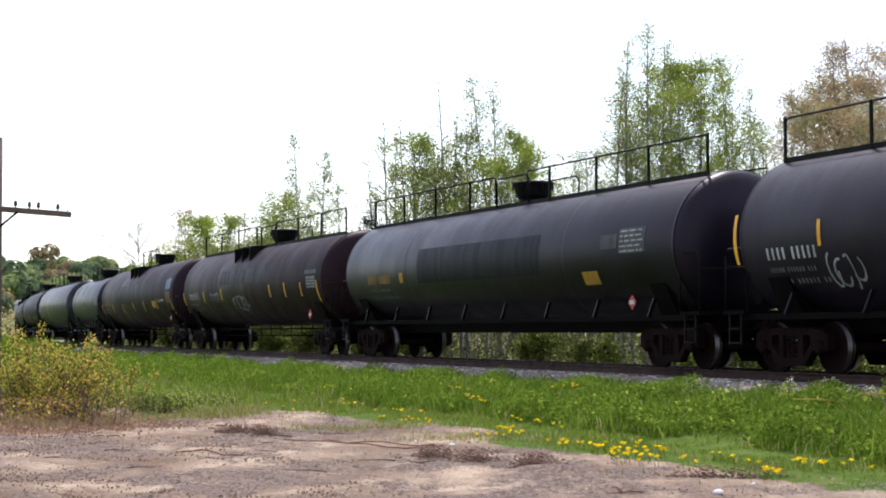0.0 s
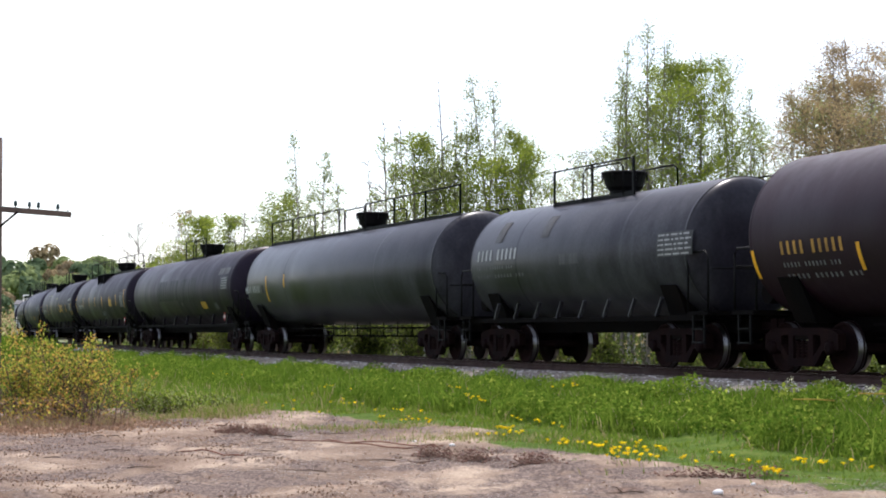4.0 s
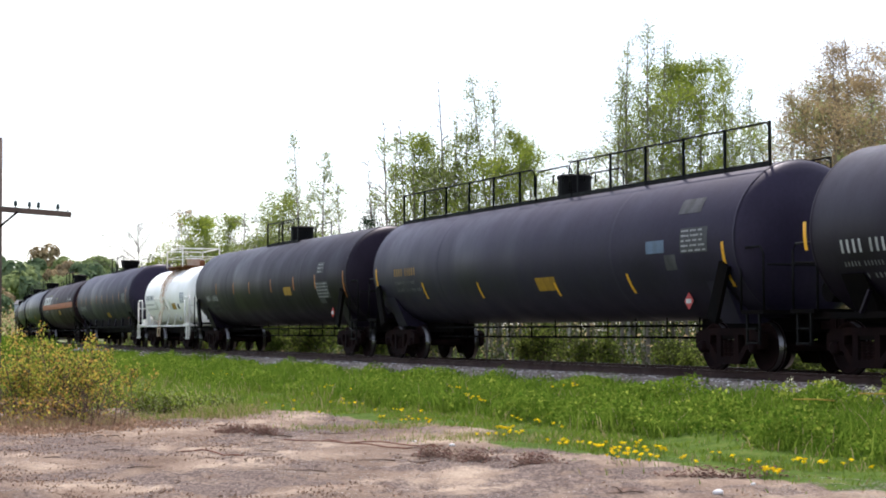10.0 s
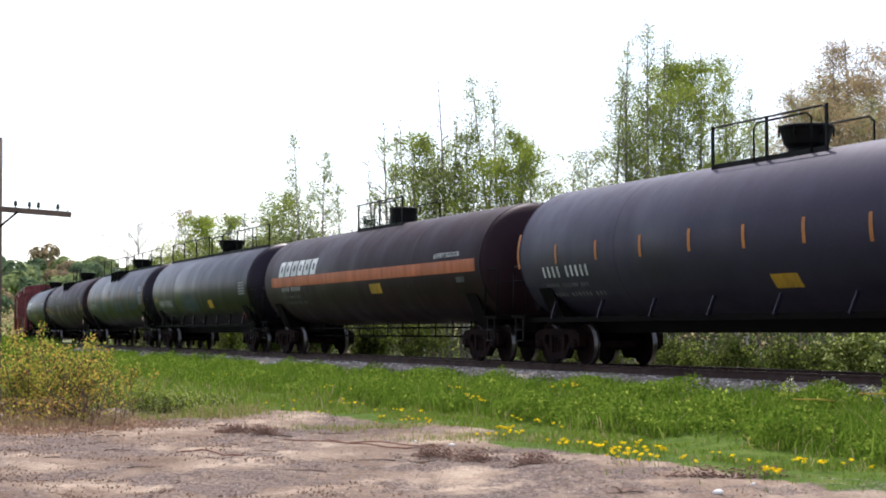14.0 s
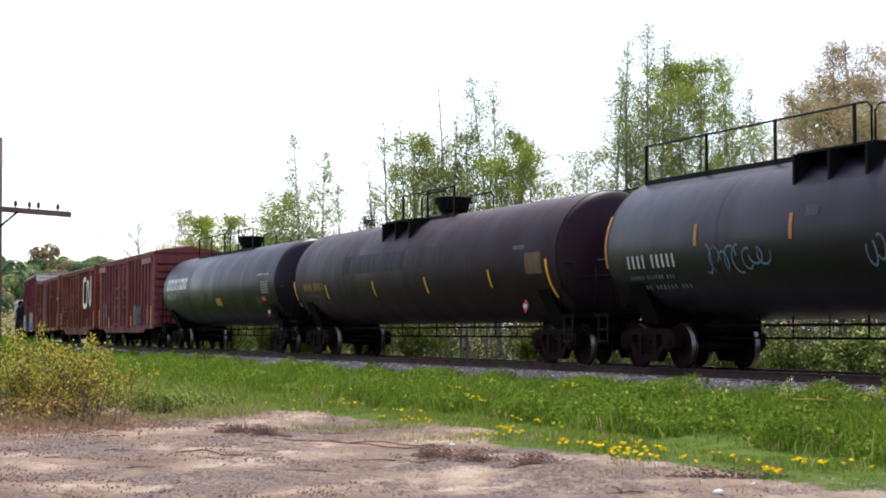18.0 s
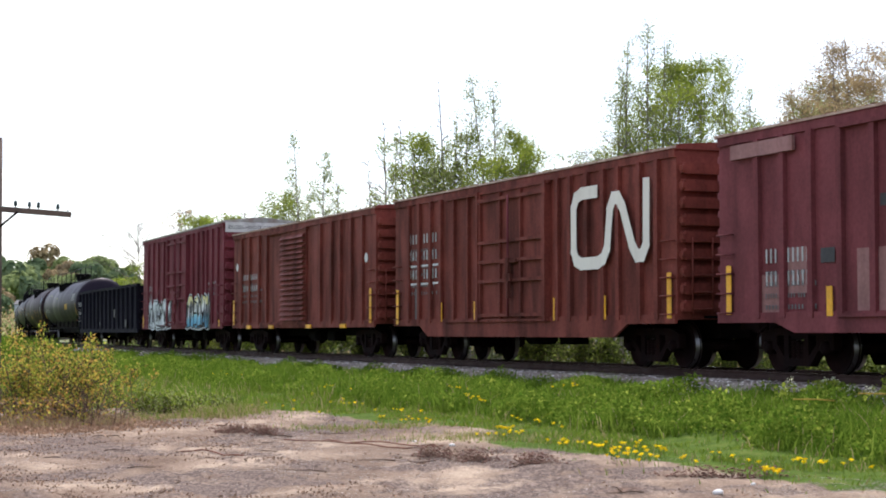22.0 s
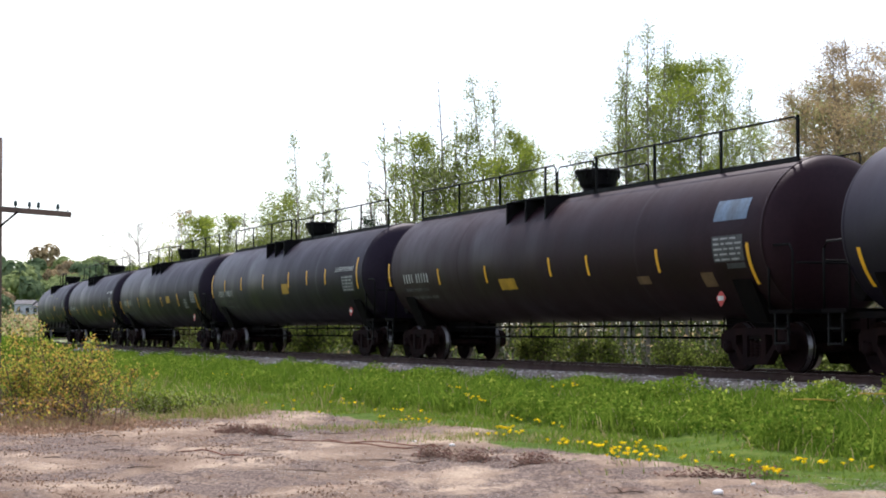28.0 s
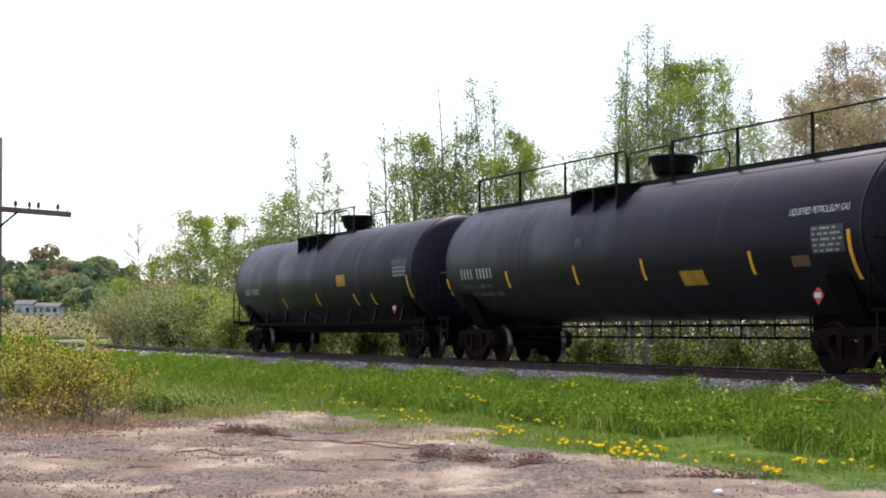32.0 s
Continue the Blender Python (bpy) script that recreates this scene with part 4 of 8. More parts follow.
# ---------------------------------------------------------------- tank cars
def tank_car(k, length, marks, paint_m=BLACK, walkway="full", sill=False, r=1.505, zc=2.47, posts=2.45, stripe="s", label="", seam=2.6, brackets=True, dome="bowl", saddles=False, tank_len=None, trucks_at=None):
    car = new("tank_car")
    tagged(car, label, "tank car", "freight cars of the train")
    half, tl = length / 2, (tank_len or length - 1.5) / 2
    cyl = tl - 0.5
    prof = [(-cyl - 0.5 * math.cos(a), r * math.sin(a) ** 0.8) for a in (0.05, 0.2, 0.4, 0.65, 0.9, 1.15, 1.35)] + [(-cyl, r)]
    prof += [(cyl, r)] + [(cyl + 0.5 * math.cos(a), r * math.sin(a) ** 0.8) for a in (1.35, 1.15, 0.9, 0.65, 0.4, 0.2, 0.05)]
    bm = bmesh.new()
    lathe(bm, prof, 56, "x")
    bmesh.ops.translate(bm, verts=bm.verts[:], vec=(0, 0, zc))
    bmesh.ops.recalc_face_normals(bm, faces=bm.faces[:])
    part("tank", bm, paint_m, car)
    for s in (1, -1):
        bm = bmesh.new()
        lathe(bm, [(s * (cyl + 0.02) - 0.03, r + 0.001), (s * (cyl + 0.02) - 0.015, r + 0.004), (s * (cyl + 0.02) + 0.015, r + 0.004), (s * (cyl + 0.02) + 0.03, r + 0.001)], 56, "x", caps=False)
        bmesh.ops.translate(bm, verts=bm.verts[:], vec=(0, 0, zc))
        part("head_seam", bm, paint_m, car)
    for i in range(1, 4):
        bm = bmesh.new()
        sx = -cyl + 2 * cyl * i / 4
        lathe(bm, [(sx - 0.05, r + 0.0002), (sx - 0.015, r + 0.0007), (sx + 0.015, r + 0.0007), (sx + 0.05, r + 0.0002)], 56, "x", caps=False)
        bmesh.ops.recalc_face_normals(bm, faces=bm.faces[:])
        bmesh.ops.translate(bm, verts=bm.verts[:], vec=(0, 0, zc))
        part("weld_seam", bm, paint_m, car)
    top, deck = zc + r, zc + r + 0.0
    # bonnet over the manway
    bm = bmesh.new()
    if dome == "bowl":
        lathe(bm, [(-0.15, 0.33), (0.08, 0.34), (0.16, 0.42), (0.42, 0.49), (0.46, 0.52), (0.5, 0.52), (0.52, 0.46)], 24, "z", smooth_faces=False)
    else:
        lathe(bm, [(-0.15, 0.4), (0.4, 0.4), (0.41, 0.43), (0.47, 0.43), (0.5, 0.36)], 24, "z", smooth_faces=False)
    bmesh.ops.translate(bm, verts=bm.verts[:], vec=(0.2, 0, top))
    bmesh.ops.recalc_face_normals(bm, faces=bm.faces[:])
    bon = part("manway_bonnet", bm, RAILING, car)
    for a in range(6):
        q = a * math.tau / 6
        bm = bmesh.new()
        tube(bm, [(0.2 + 0.5 * math.cos(q), 0.5 * math.sin(q), top + 0.3), (0.2 + 0.5 * math.cos(q), 0.5 * math.sin(q), top + 0.52)], 0.022, 5)
        part("bonnet_bolt", bm, RAILING, bon)
    # walkway
    y_in, y_out = -0.18, -0.6
    z_deck = zc + math.sqrt(r * r - 0.5 ** 2) + 0.0
    x0, x1 = {"full": (-cyl + 0.1, cyl - 0.1), "center": (-2.1, 1.7), "mid": (-5.9, 2.8)}[walkway]
    bm = bmesh.new()
    block(bm, x0, x1, y_out, y_in, z_deck - 0.035, z_deck)
    block(bm, x0, x1, y_out - 0.02, y_out + 0.02, z_deck - 0.09, z_deck + 0.05)
    part("walkway_deck", bm, RAILING, car)
    n = max(2, round((x1 - x0) / posts))
    for i in range(n + 1):
        px = x0 + (x1 - x0) * i / n
        if walkway == "full" and abs(px - 0.2) < 0.7:
            continue
        bm = bmesh.new()
        block(bm, px - 0.03, px + 0.03, y_out - 0.03, y_out + 0.01, z_deck - 0.18, z_deck + 0.8)
        part("railing_post", bm, RAILING, car)
    spans = [(x0, -0.75), (1.1, x1)] if walkway == "full" else [(x0, x1)]
    for a, b2 in spans:
        bm = bmesh.new()
        tube(bm, [(a, y_out, z_deck + 0.1), (a, y_out, z_deck + 0.68), (a + 0.08, y_out, z_deck + 0.78), (b2 - 0.12, y_out, z_deck + 0.78), (b2, y_out, z_deck + 0.68), (b2, y_out, z_deck + 0.1)], 0.022)
        part("handrail", bm, RAILING, car)
    # rail round the bonnet, on both sides
    for y in (0.75, -0.62):
        bm = bmesh.new()
        tube(bm, [(-0.62, y, deck - 0.1), (-0.62, y, deck + 0.52), (-0.5, y, deck + 0.62), (1.1, y, deck + 0.62), (1.25, y, deck + 0.52), (1.25, y, deck - 0.1)], 0.022)
        part("bonnet_rail", bm, RAILING, car)
    bm = bmesh.new()
    block(bm, -2.0, 1.6, 0.35, 0.85, z_deck - 0.05, z_deck)
    part("far_platform", bm, RAILING, car)
    # low safety rail along the far side
    ends = (-cyl + 0.3, cyl - 0.3)
    bm = bmesh.new()
    zf = zc + math.sqrt(r * r - 0.81) - 0.02
    tube(bm, [(ends[0], 0.9, zf), (ends[0], 0.9, zf + 0.42), (ends[1], 0.9, zf + 0.42), (ends[1], 0.9, zf)], 0.02)
    part("far_rail", bm, RAILING, car)
    for i in range(1, 8):
        px = ends[0] + (ends[1] - ends[0]) * i / 8
        bm = bmesh.new()
        tube(bm, [(px, 0.9, zf), (px, 0.9, zf + 0.42)], 0.02)
        part("far_post", bm, RAILING, car)
    if brackets:
        y_far = -1.24
        zo, zi = zc + math.sqrt(r * r - y_far ** 2), zc + math.sqrt(r * r - y_out ** 2)
        for px in (-2.15, -1.1, -0.05):
            bm = bmesh.new()
            q = [(y_out, z_deck - 0.03), (y_far, z_deck - 0.03), (y_far, zo - 0.02), (y_far + 0.05, zo - 0.02), (y_out, zi - 0.02)]
            a = [bm.verts.new((px - 0.03, *p)) for p in q]
            b2 = [bm.verts.new((px + 0.03, *p)) for p in q]
            bm.faces.new(a[::-1])
            bm.faces.new(b2)
            for i in range(5):
                bm.faces.new((a[i], a[(i + 1) % 5], b2[(i + 1) % 5], b2[i]))
            bmesh.ops.recalc_face_normals(bm, faces=bm.faces[:])
            part("platform_bracket", bm, RAILING, car)
        bm = bmesh.new()
        block(bm, -2.2, 0.0, y_far + 0.12, y_out - 0.03, z_deck - 0.03, z_deck + 0.01)
        part("side_platform", bm, RAILING, car)
    # underframe
    z_b = zc - r
    if sill:
        for y in (-1.2, 1.2):
            bm = bmesh.new()
            block(bm, -half + 0.75, half - 0.75, y - 0.05, y + 0.05, 0.96, 1.07)
            part("side_sill", bm, FRAME, car)
        ng = 8
        for i in range(ng):
            px = (-cyl + 1.2) + (2 * cyl - 2.4) * i / (ng - 1)
            bm = bmesh.new()
            beam(bm, (px - 0.14, 1.05), (px + 0.1, 1.42), 0.045, -1.3, -1.22)
            part("sill_gusset", bm, paint_m, car)
        bm = bmesh.new()
        block(bm, -half + 0.6, half - 0.6, -0.32, 0.32, 0.72, 1.02)
        part("center_sill", bm, FRAME, car)
    else:
        for s in (-1, 1):
            bm = bmesh.new()
            xa, xb = sorted((s * (half - 0.55), s * (half - 4.3)))
            block(bm, xa, xb, -0.3, 0.3, 0.74, 1.1)
            part("stub_sill", bm, FRAME, car)
        bm = bmesh.new()
        tube(bm, [(-half + 3.6, -0.55, 0.86), (half - 3.6, -0.55, 0.86)], 0.03)
        part("brake_rod", bm, FRAME, car)
        bm = bmesh.new()
        tube(bm, [(-half + 3.4, -0.35, 0.62), (half - 3.4, -0.35, 0.62)], 0.028)
        part("train_line", bm, FRAME, car)
        for i in range(11):
            px = (-half + 4.2) + (length - 8.4) * i / 10
            bm = bmesh.new()
            tube(bm, [(px, -0.42, z_b + 0.12), (px, -0.42, 0.6)], 0.018, 5)
            part("pipe_hanger", bm, FRAME, car)
    xt = trucks_at or half - 2.15
    for s in (-1, 1):
        # saddle over the truck
        bm = bmesh.new()
        q = []
        for i in range(9):
            a = math.radians(-150 + 120 * i / 8)
            q.append(((r + 0.025) * math.cos(a), zc + (r + 0.025) * math.sin(a)))
        q += [(0.95, 0.9), (-0.95, 0.9)]
        fa = [bm.verts.new((s * xt - 0.32, *p)) for p in q]
        fb = [bm.verts.new((s * xt + 0.32, *p)) for p in q]
        bm.faces.new(fa[::-1])
        bm.faces.new(fb)
        for i in range(len(q)):
            j = (i + 1) % len(q)
            bm.faces.new((fa[i], fa[j], fb[j], fb[i]))
        bmesh.ops.recalc_face_normals(bm, faces=bm.faces[:])
        part("saddle", bm, paint_m if saddles else FRAME, car)
        if saddles:
            bm = bmesh.new()
            sk = Skin(r, zc)
            for dx, z0, z1 in ((0.0, 1.2, 2.25),):
                beam(bm, (s * xt + s * 0.15, 0.95), (s * (xt + 0.6), 2.0), 0.32, -1.52, -1.44)
            part("saddle_wing", bm, FRAME, car)
        # end platform with hoop rails, steps and brake gear
        bm = bmesh.new()
        block(bm, min(s * (half - 1.15), s * (half - 0.42)), max(s * (half - 1.15), s * (half - 0.42)), -1.4, 1.4, 1.06, 1.13)
        part("end_platform", bm, FRAME, car)
        for y in (-1.36, 1.36):
            bm = bmesh.new()
            xa, xb = s * (half - 1.2), s * (half - 0.46)
            tube(bm, [(xa, y, 1.1), (xa, y, 2.15), (xa + s * 0.1, y, 2.28), (xb - s * 0.1, y, 2.28), (xb, y, 2.15), (xb, y, 1.1)], 0.024)
            part("end_rail", bm, RAILING, car)
            bm = bmesh.new()
            for dx in (-0.2, 0.2):
                block(bm, s * (half - 0.8) + dx - 0.02, s * (half - 0.8) + dx + 0.02, y - 0.02, y + 0.02, 0.5, 1.08)
            for zz in (0.52, 0.78):
                block(bm, s * (half - 0.8) - 0.2, s * (half - 0.8) + 0.2, y - 0.05, y + 0.05, zz, zz + 0.03)
            part("step", bm, RAILING, car)
        bm = bmesh.new()
        tube(bm, [(s * (half - 0.42), -1.3, 1.95), (s * (half - 0.42), 1.3, 1.95)], 0.022)
        part("end_crossrail", bm, RAILING, car)
        add_truck(car, s * xt)
    bm = bmesh.new()
    tube(bm, [(-half + 0.85, -0.9, 1.45), (-half + 0.85, -0.15, 1.45)], 0.2, 14)
    part("air_reservoir", bm, FRAME, car)
    add_couplers(car, half)
    if paint_m in (BROWN, BROWN_RED):
        marks = [("e", *mk[1:]) if mk[0] == "d" else mk for mk in marks]
    add_marks(car, Skin(r, zc), marks, k, stripe)
    return car


# ---------------------------------------------------------------- box cars and gondola
def panel_parts(car, xs, z0, z1, y, w, d, material, name="side_post"):
    for x in xs:
        bm = bmesh.new()
        block(bm, x - w / 2, x + w / 2, -y - d, -y + 0.01, z0, z1)
        bmesh.ops.bevel(bm, geom=[e for e in bm.edges if e.calc_length() > 0.5], offset=0.012, segments=1)
        part(name, bm, material, car)


def box_car(k, length, eave, ridge, paint_m, door, posts, marks, label, sill_z=0.98, belly=0.72, roof_m=None, louvre=False, end_white=False, low_sill=True, stripes=()):
    car = new("box_car")
    tagged(car, label, "box car", "freight cars of the train")
    half, hb, w = length / 2, length / 2 - 0.78, 1.5
    bm = bmesh.new()
    block(bm, -hb, hb, -w, w, sill_z, eave)
    part("body", bm, paint_m, car)
    bm = bmesh.new()  # pitched roof with ribs
    rows = []
    for x in (-hb - 0.06, hb + 0.06):
        rows.append([bm.verts.new((x, y, z)) for y, z in ((-w - 0.05, eave - 0.05), (-w - 0.05, eave + 0.02), (0, ridge), (w + 0.05, eave + 0.02), (w + 0.05, eave - 0.05))])
    for i in range(5):
        bm.faces.new((rows[0][i], rows[1][i], rows[1][(i + 1) % 5], rows[0][(i + 1) % 5]))
    bm.faces.new(rows[0][::-1])
    bm.faces.new(rows[1])
    bmesh.ops.recalc_face_normals(bm, faces=bm.faces[:])
    part("roof", bm, roof_m or paint_m, car)
    nr = 14
    for i in range(nr + 1):
        x = -hb + 2 * hb * i / nr
        bm = bmesh.new()
        for sy in (-1, 1):
            v = [bm.verts.new((x + dx, sy * y, z + dz)) for y, z in ((w - 0.04, eave + 0.024), (0.02, ridge)) for dx in (-0.04, 0.04) for dz in (0.0, 0.025)]
            for f in ((0, 1, 3, 2), (4, 6, 7, 5), (0, 4, 5, 1), (2, 3, 7, 6), (1, 5, 7, 3)):
                bm.faces.new([v[j] for j in f])
        bmesh.ops.recalc_face_normals(bm, faces=bm.faces[:])
        part("roof_rib", bm, roof_m or paint_m, car)
    bm = bmesh.new()
    block(bm, -hb - 0.06, hb + 0.06, -w - 0.075, -w - 0.04, eave - 0.03, eave + 0.012)
    part("roof_edge", bm, roof_m or ROOF_EDGE, car)
    # top plate and side sill
    bm = bmesh.new()
    block(bm, -hb, hb, -w - 0.045, -w + 0.01, eave - 0.2, eave - 0.02)
    part("top_plate", bm, paint_m, car)
    bm = bmesh.new()
    q = [(-hb, sill_z + 0.1), (hb, sill_z + 0.1), (hb, sill_z - 0.08), (hb - 1.9, sill_z - 0.08), (hb - 2.5, belly), (-hb + 2.5, belly), (-hb + 1.9, sill_z - 0.08), (-hb, sill_z - 0.08)]
    if not low_sill:
        q = [(-hb, sill_z + 0.1), (hb, sill_z + 0.1), (hb, sill_z - 0.1), (-hb, sill_z - 0.1)]
    for y in (-w - 0.03, w + 0.03):
        a, b2 = [bm.verts.new((x, y - 0.03, z)) for x, z in q], [bm.verts.new((x, y + 0.03, z)) for x, z in q]
        bm.faces.new(a)
        bm.faces.new(b2[::-1])
        for i in range(len(q)):
            j = (i + 1) % len(q)
            bm.faces.new((a[j], a[i], b2[i], b2[j]))
    part("side_sill", bm, paint_m, car)
    panel_parts(car, [x for x in posts if not door[0] + 0.05 < x < door[1] - 0.05], sill_z, eave - 0.19, w, 0.15, 0.085, paint_m)
    # sliding door
    bm = bmesh.new()
    block(bm, door[0], door[1], -w - 0.07, -w + 0.01, sill_z + 0.06, eave - 0.26)
    d = part("sliding_door", bm, paint_m, car)
    if louvre:
        n = 17
        for i in range(n):
            bm = bmesh.new()
            z = sill_z + 0.14 + (eave - sill_z - 0.5) * i / n
            v = block(bm, door[0] + 0.06, door[1] - 0.06, -w - 0.19, -w - 0.06, z, z + 0.11)
            for q2 in v:
                if q2.co.z > z + 0.06 and q2.co.y < -w - 0.1:
                    q2.co.y += 0.08
            part("door_rib", bm, paint_m, d)
    else:
        for f in (0.02, 0.3, 0.46, 0.62, 0.97):
            bm = bmesh.new()
            z = sill_z + 0.1 + (eave - sill_z - 0.45) * f
            block(bm, door[0] + 0.02, door[1] - 0.02, -w - 0.16, -w - 0.06, z - 0.04, z + 0.04)
            part("door_rib", bm, paint_m, d)
        for f in (0.02, 0.34, 0.66, 0.98):
            bm = bmesh.new()
            x = door[0] + (door[1] - door[0]) * f
            block(bm, x - 0.035, x + 0.035, -w - 0.14, -w - 0.06, sill_z + 0.08, eave - 0.28)
            part("door_rib", bm, paint_m, d)
        bm = bmesh.new()
        xm = (door[0] + door[1]) / 2
        tube(bm, [(xm, -w - 0.18, sill_z + 0.12), (xm, -w - 0.18, eave - 0.4)], 0.028)
        part("lock_bar", bm, BOX_RED, d)
        bm = bmesh.new()
        block(bm, xm - 0.2, xm + 0.2, -w - 0.22, -w - 0.14, sill_z + 0.95, sill_z + 1.12)
        block(bm, xm - 0.08, xm + 0.08, -w - 0.22, -w - 0.14, sill_z + 0.55, sill_z + 1.5)
        block(bm, xm - 0.45, xm + 0.45, -w - 0.19, -w - 0.15, sill_z + 1.38, sill_z + 1.46)
        part("door_lock", bm, paint_m, d)
        for x in (door[0] - 0.06, door[1] + 0.06):
            bm = bmesh.new()
            block(bm, x - 0.07, x + 0.07, -w - 0.17, -w, sill_z, eave - 0.2)
            part("door_post", bm, paint_m, car)
    for z in (eave - 0.24, sill_z + 0.03):
        bm = bmesh.new()
        block(bm, door[0] - 2.2 if door[0] > -3 else door[0], door[1] + 0.2, -w - 0.12, -w - 0.03, z - 0.03, z + 0.03)
        part("door_track", bm, paint_m, car)
    # corrugated ends
    for s in (-1, 1):
        nz = 9
        for i in range(nz):
            z = sill_z + 0.15 + (eave - sill_z - 0.35) * i / nz
            bm = bmesh.new()
            v = block(bm, min(s * hb, s * (hb + 0.15)), max(s * hb, s * (hb + 0.15)), -w + 0.05, w - 0.05, z, z + (eave - sill_z - 0.35) / nz * 0.66)
            bmesh.ops.bevel(bm, geom=[e for e in bm.edges if abs(e.verts[0].co.y - e.verts[1].co.y) > 1], offset=0.06, segments=2)
            part("end_rib", bm, paint_m, car)
        if end_white:
            bm = bmesh.new()
            block(bm, min(s * (hb + 0.155), s * (hb + 0.16)), max(s * (hb + 0.155), s * (hb + 0.16)), -w + 0.02, w - 0.02, eave - 0.42, eave - 0.04)
            eb = part("end_board", bm, WHITE_INK, car, "white band across the end top")
            if s > 0:
                wm = word_mesh("lettering", "EXCESS HEIGHT CAR", Skin(0, None, 0.0), -1.35, 0.35, eave - 0.29, eave - 0.17, GRAF_BLACK, eb, 0.0)
                wm.matrix_basis = pose(hb + 0.164, 0, 0, 0, 0, 90)
        bm = bmesh.new()
        for y in (-w + 0.25, -w + 0.7):
            tube(bm, [(s * (hb + 0.17), y, sill_z + 0.1), (s * (hb + 0.17), y, sill_z + 1.6)], 0.02)
        for i in range(5):
            tube(bm, [(s * (hb + 0.17), -w + 0.25, sill_z + 0.2 + 0.33 * i), (s * (hb + 0.17), -w + 0.7, sill_z + 0.2 + 0.33 * i)], 0.018)
        part("end_ladder", bm, paint_m, car)
        bm = bmesh.new()
        for i in range(5):
            xa, xb = sorted((s * (hb - 0.05), s * (hb - 0.5)))
            z = sill_z + 0.1 + 0.36 * i
            tube(bm, [(xa, -w - 0.02, z), (xa, -w - 0.1, z), (xb, -w - 0.1, z), (xb, -w - 0.02, z)], 0.018)
        part("side_ladder", bm, paint_m, car)
        bm = bmesh.new()
        block(bm, min(s * (half - 0.9), s * (half - 0.5)), max(s * (half - 0.9), s * (half - 0.5)), -0.9, 0.9, 1.0, 1.05)
        part("crossover_board", bm, FRAME, car)
        add_truck(car, s * (half - 2.6))
    bm = bmesh.new()
    block(bm, -hb + 0.3, hb - 0.3, -0.35, 0.35, 0.62, 0.98)
    part("center_sill", bm, FRAME, car)
    bm = bmesh.new()
    tube(bm, [(-0.8, -0.6, 0.62), (0.3, -0.6, 0.62)], 0.18, 12)
    block(bm, 0.9, 1.6, -0.7, -0.3, 0.45, 0.75)
    part("brake_gear", bm, FRAME, car)
    add_couplers(car, half)
    flat = Skin(0, None, w + 0.02)
    add_marks(car, flat, marks, k)
    for x, z0, z1 in stripes:
        bm = bmesh.new()
        block(bm, x - 0.08, x + 0.08, -w - 0.072, -w - 0.06, z0, z1)
        part("reflective_stripe", bm, AMBER, car)
    return car


def flat_shape(bm, pts, y, mi=0):
    f = bm.faces.new([bm.verts.new((x, y, z)) for x, z in pts])
    f.material_index = mi
    if f.normal.y > 0:
        f.normal_flip()


def stroke(bm, pts, w, y):
    for k, ((ax, az), (bx, bz)) in enumerate(zip(pts, pts[1:])):
        y -= 0.0012 if k else 0
        d = math.hypot(bx - ax, bz - az)
        ex, ez = (bx - ax) / d * w * 0.3, (bz - az) / d * w * 0.3
        nx, nz = -(bz - az) / d * w / 2, (bx - ax) / d * w / 2
        flat_shape(bm, [(ax - ex + nx, az - ez + nz), (bx + ex + nx, bz + ez + nz), (bx + ex - nx, bz + ez - nz), (ax - ex - nx, az - ez - nz)], y)


GLYPHS = (((0, 0), (0.05, 1), (0.75, 0.05), (0.8, 1)), ((0.85, 0.9), (0.1, 0.95), (0.0, 0.55), (0.75, 0.5), (0.8, 0.08), (0.0, 0.0)), ((0, 0), (0.12, 1), (0.42, 0.35), (0.7, 1), (0.85, 0)),
          ((0.8, 1), (0.05, 0.95), (0.0, 0.05), (0.85, 0.0), (0.8, 0.45), (0.4, 0.48)), ((0, 0), (0.1, 1), (0.12, 0.5), (0.75, 0.95), (0.3, 0.55), (0.85, 0.02)), ((0.0, 0.05), (0.4, 1), (0.85, 0.0), (0.6, 0.4), (0.15, 0.38)))


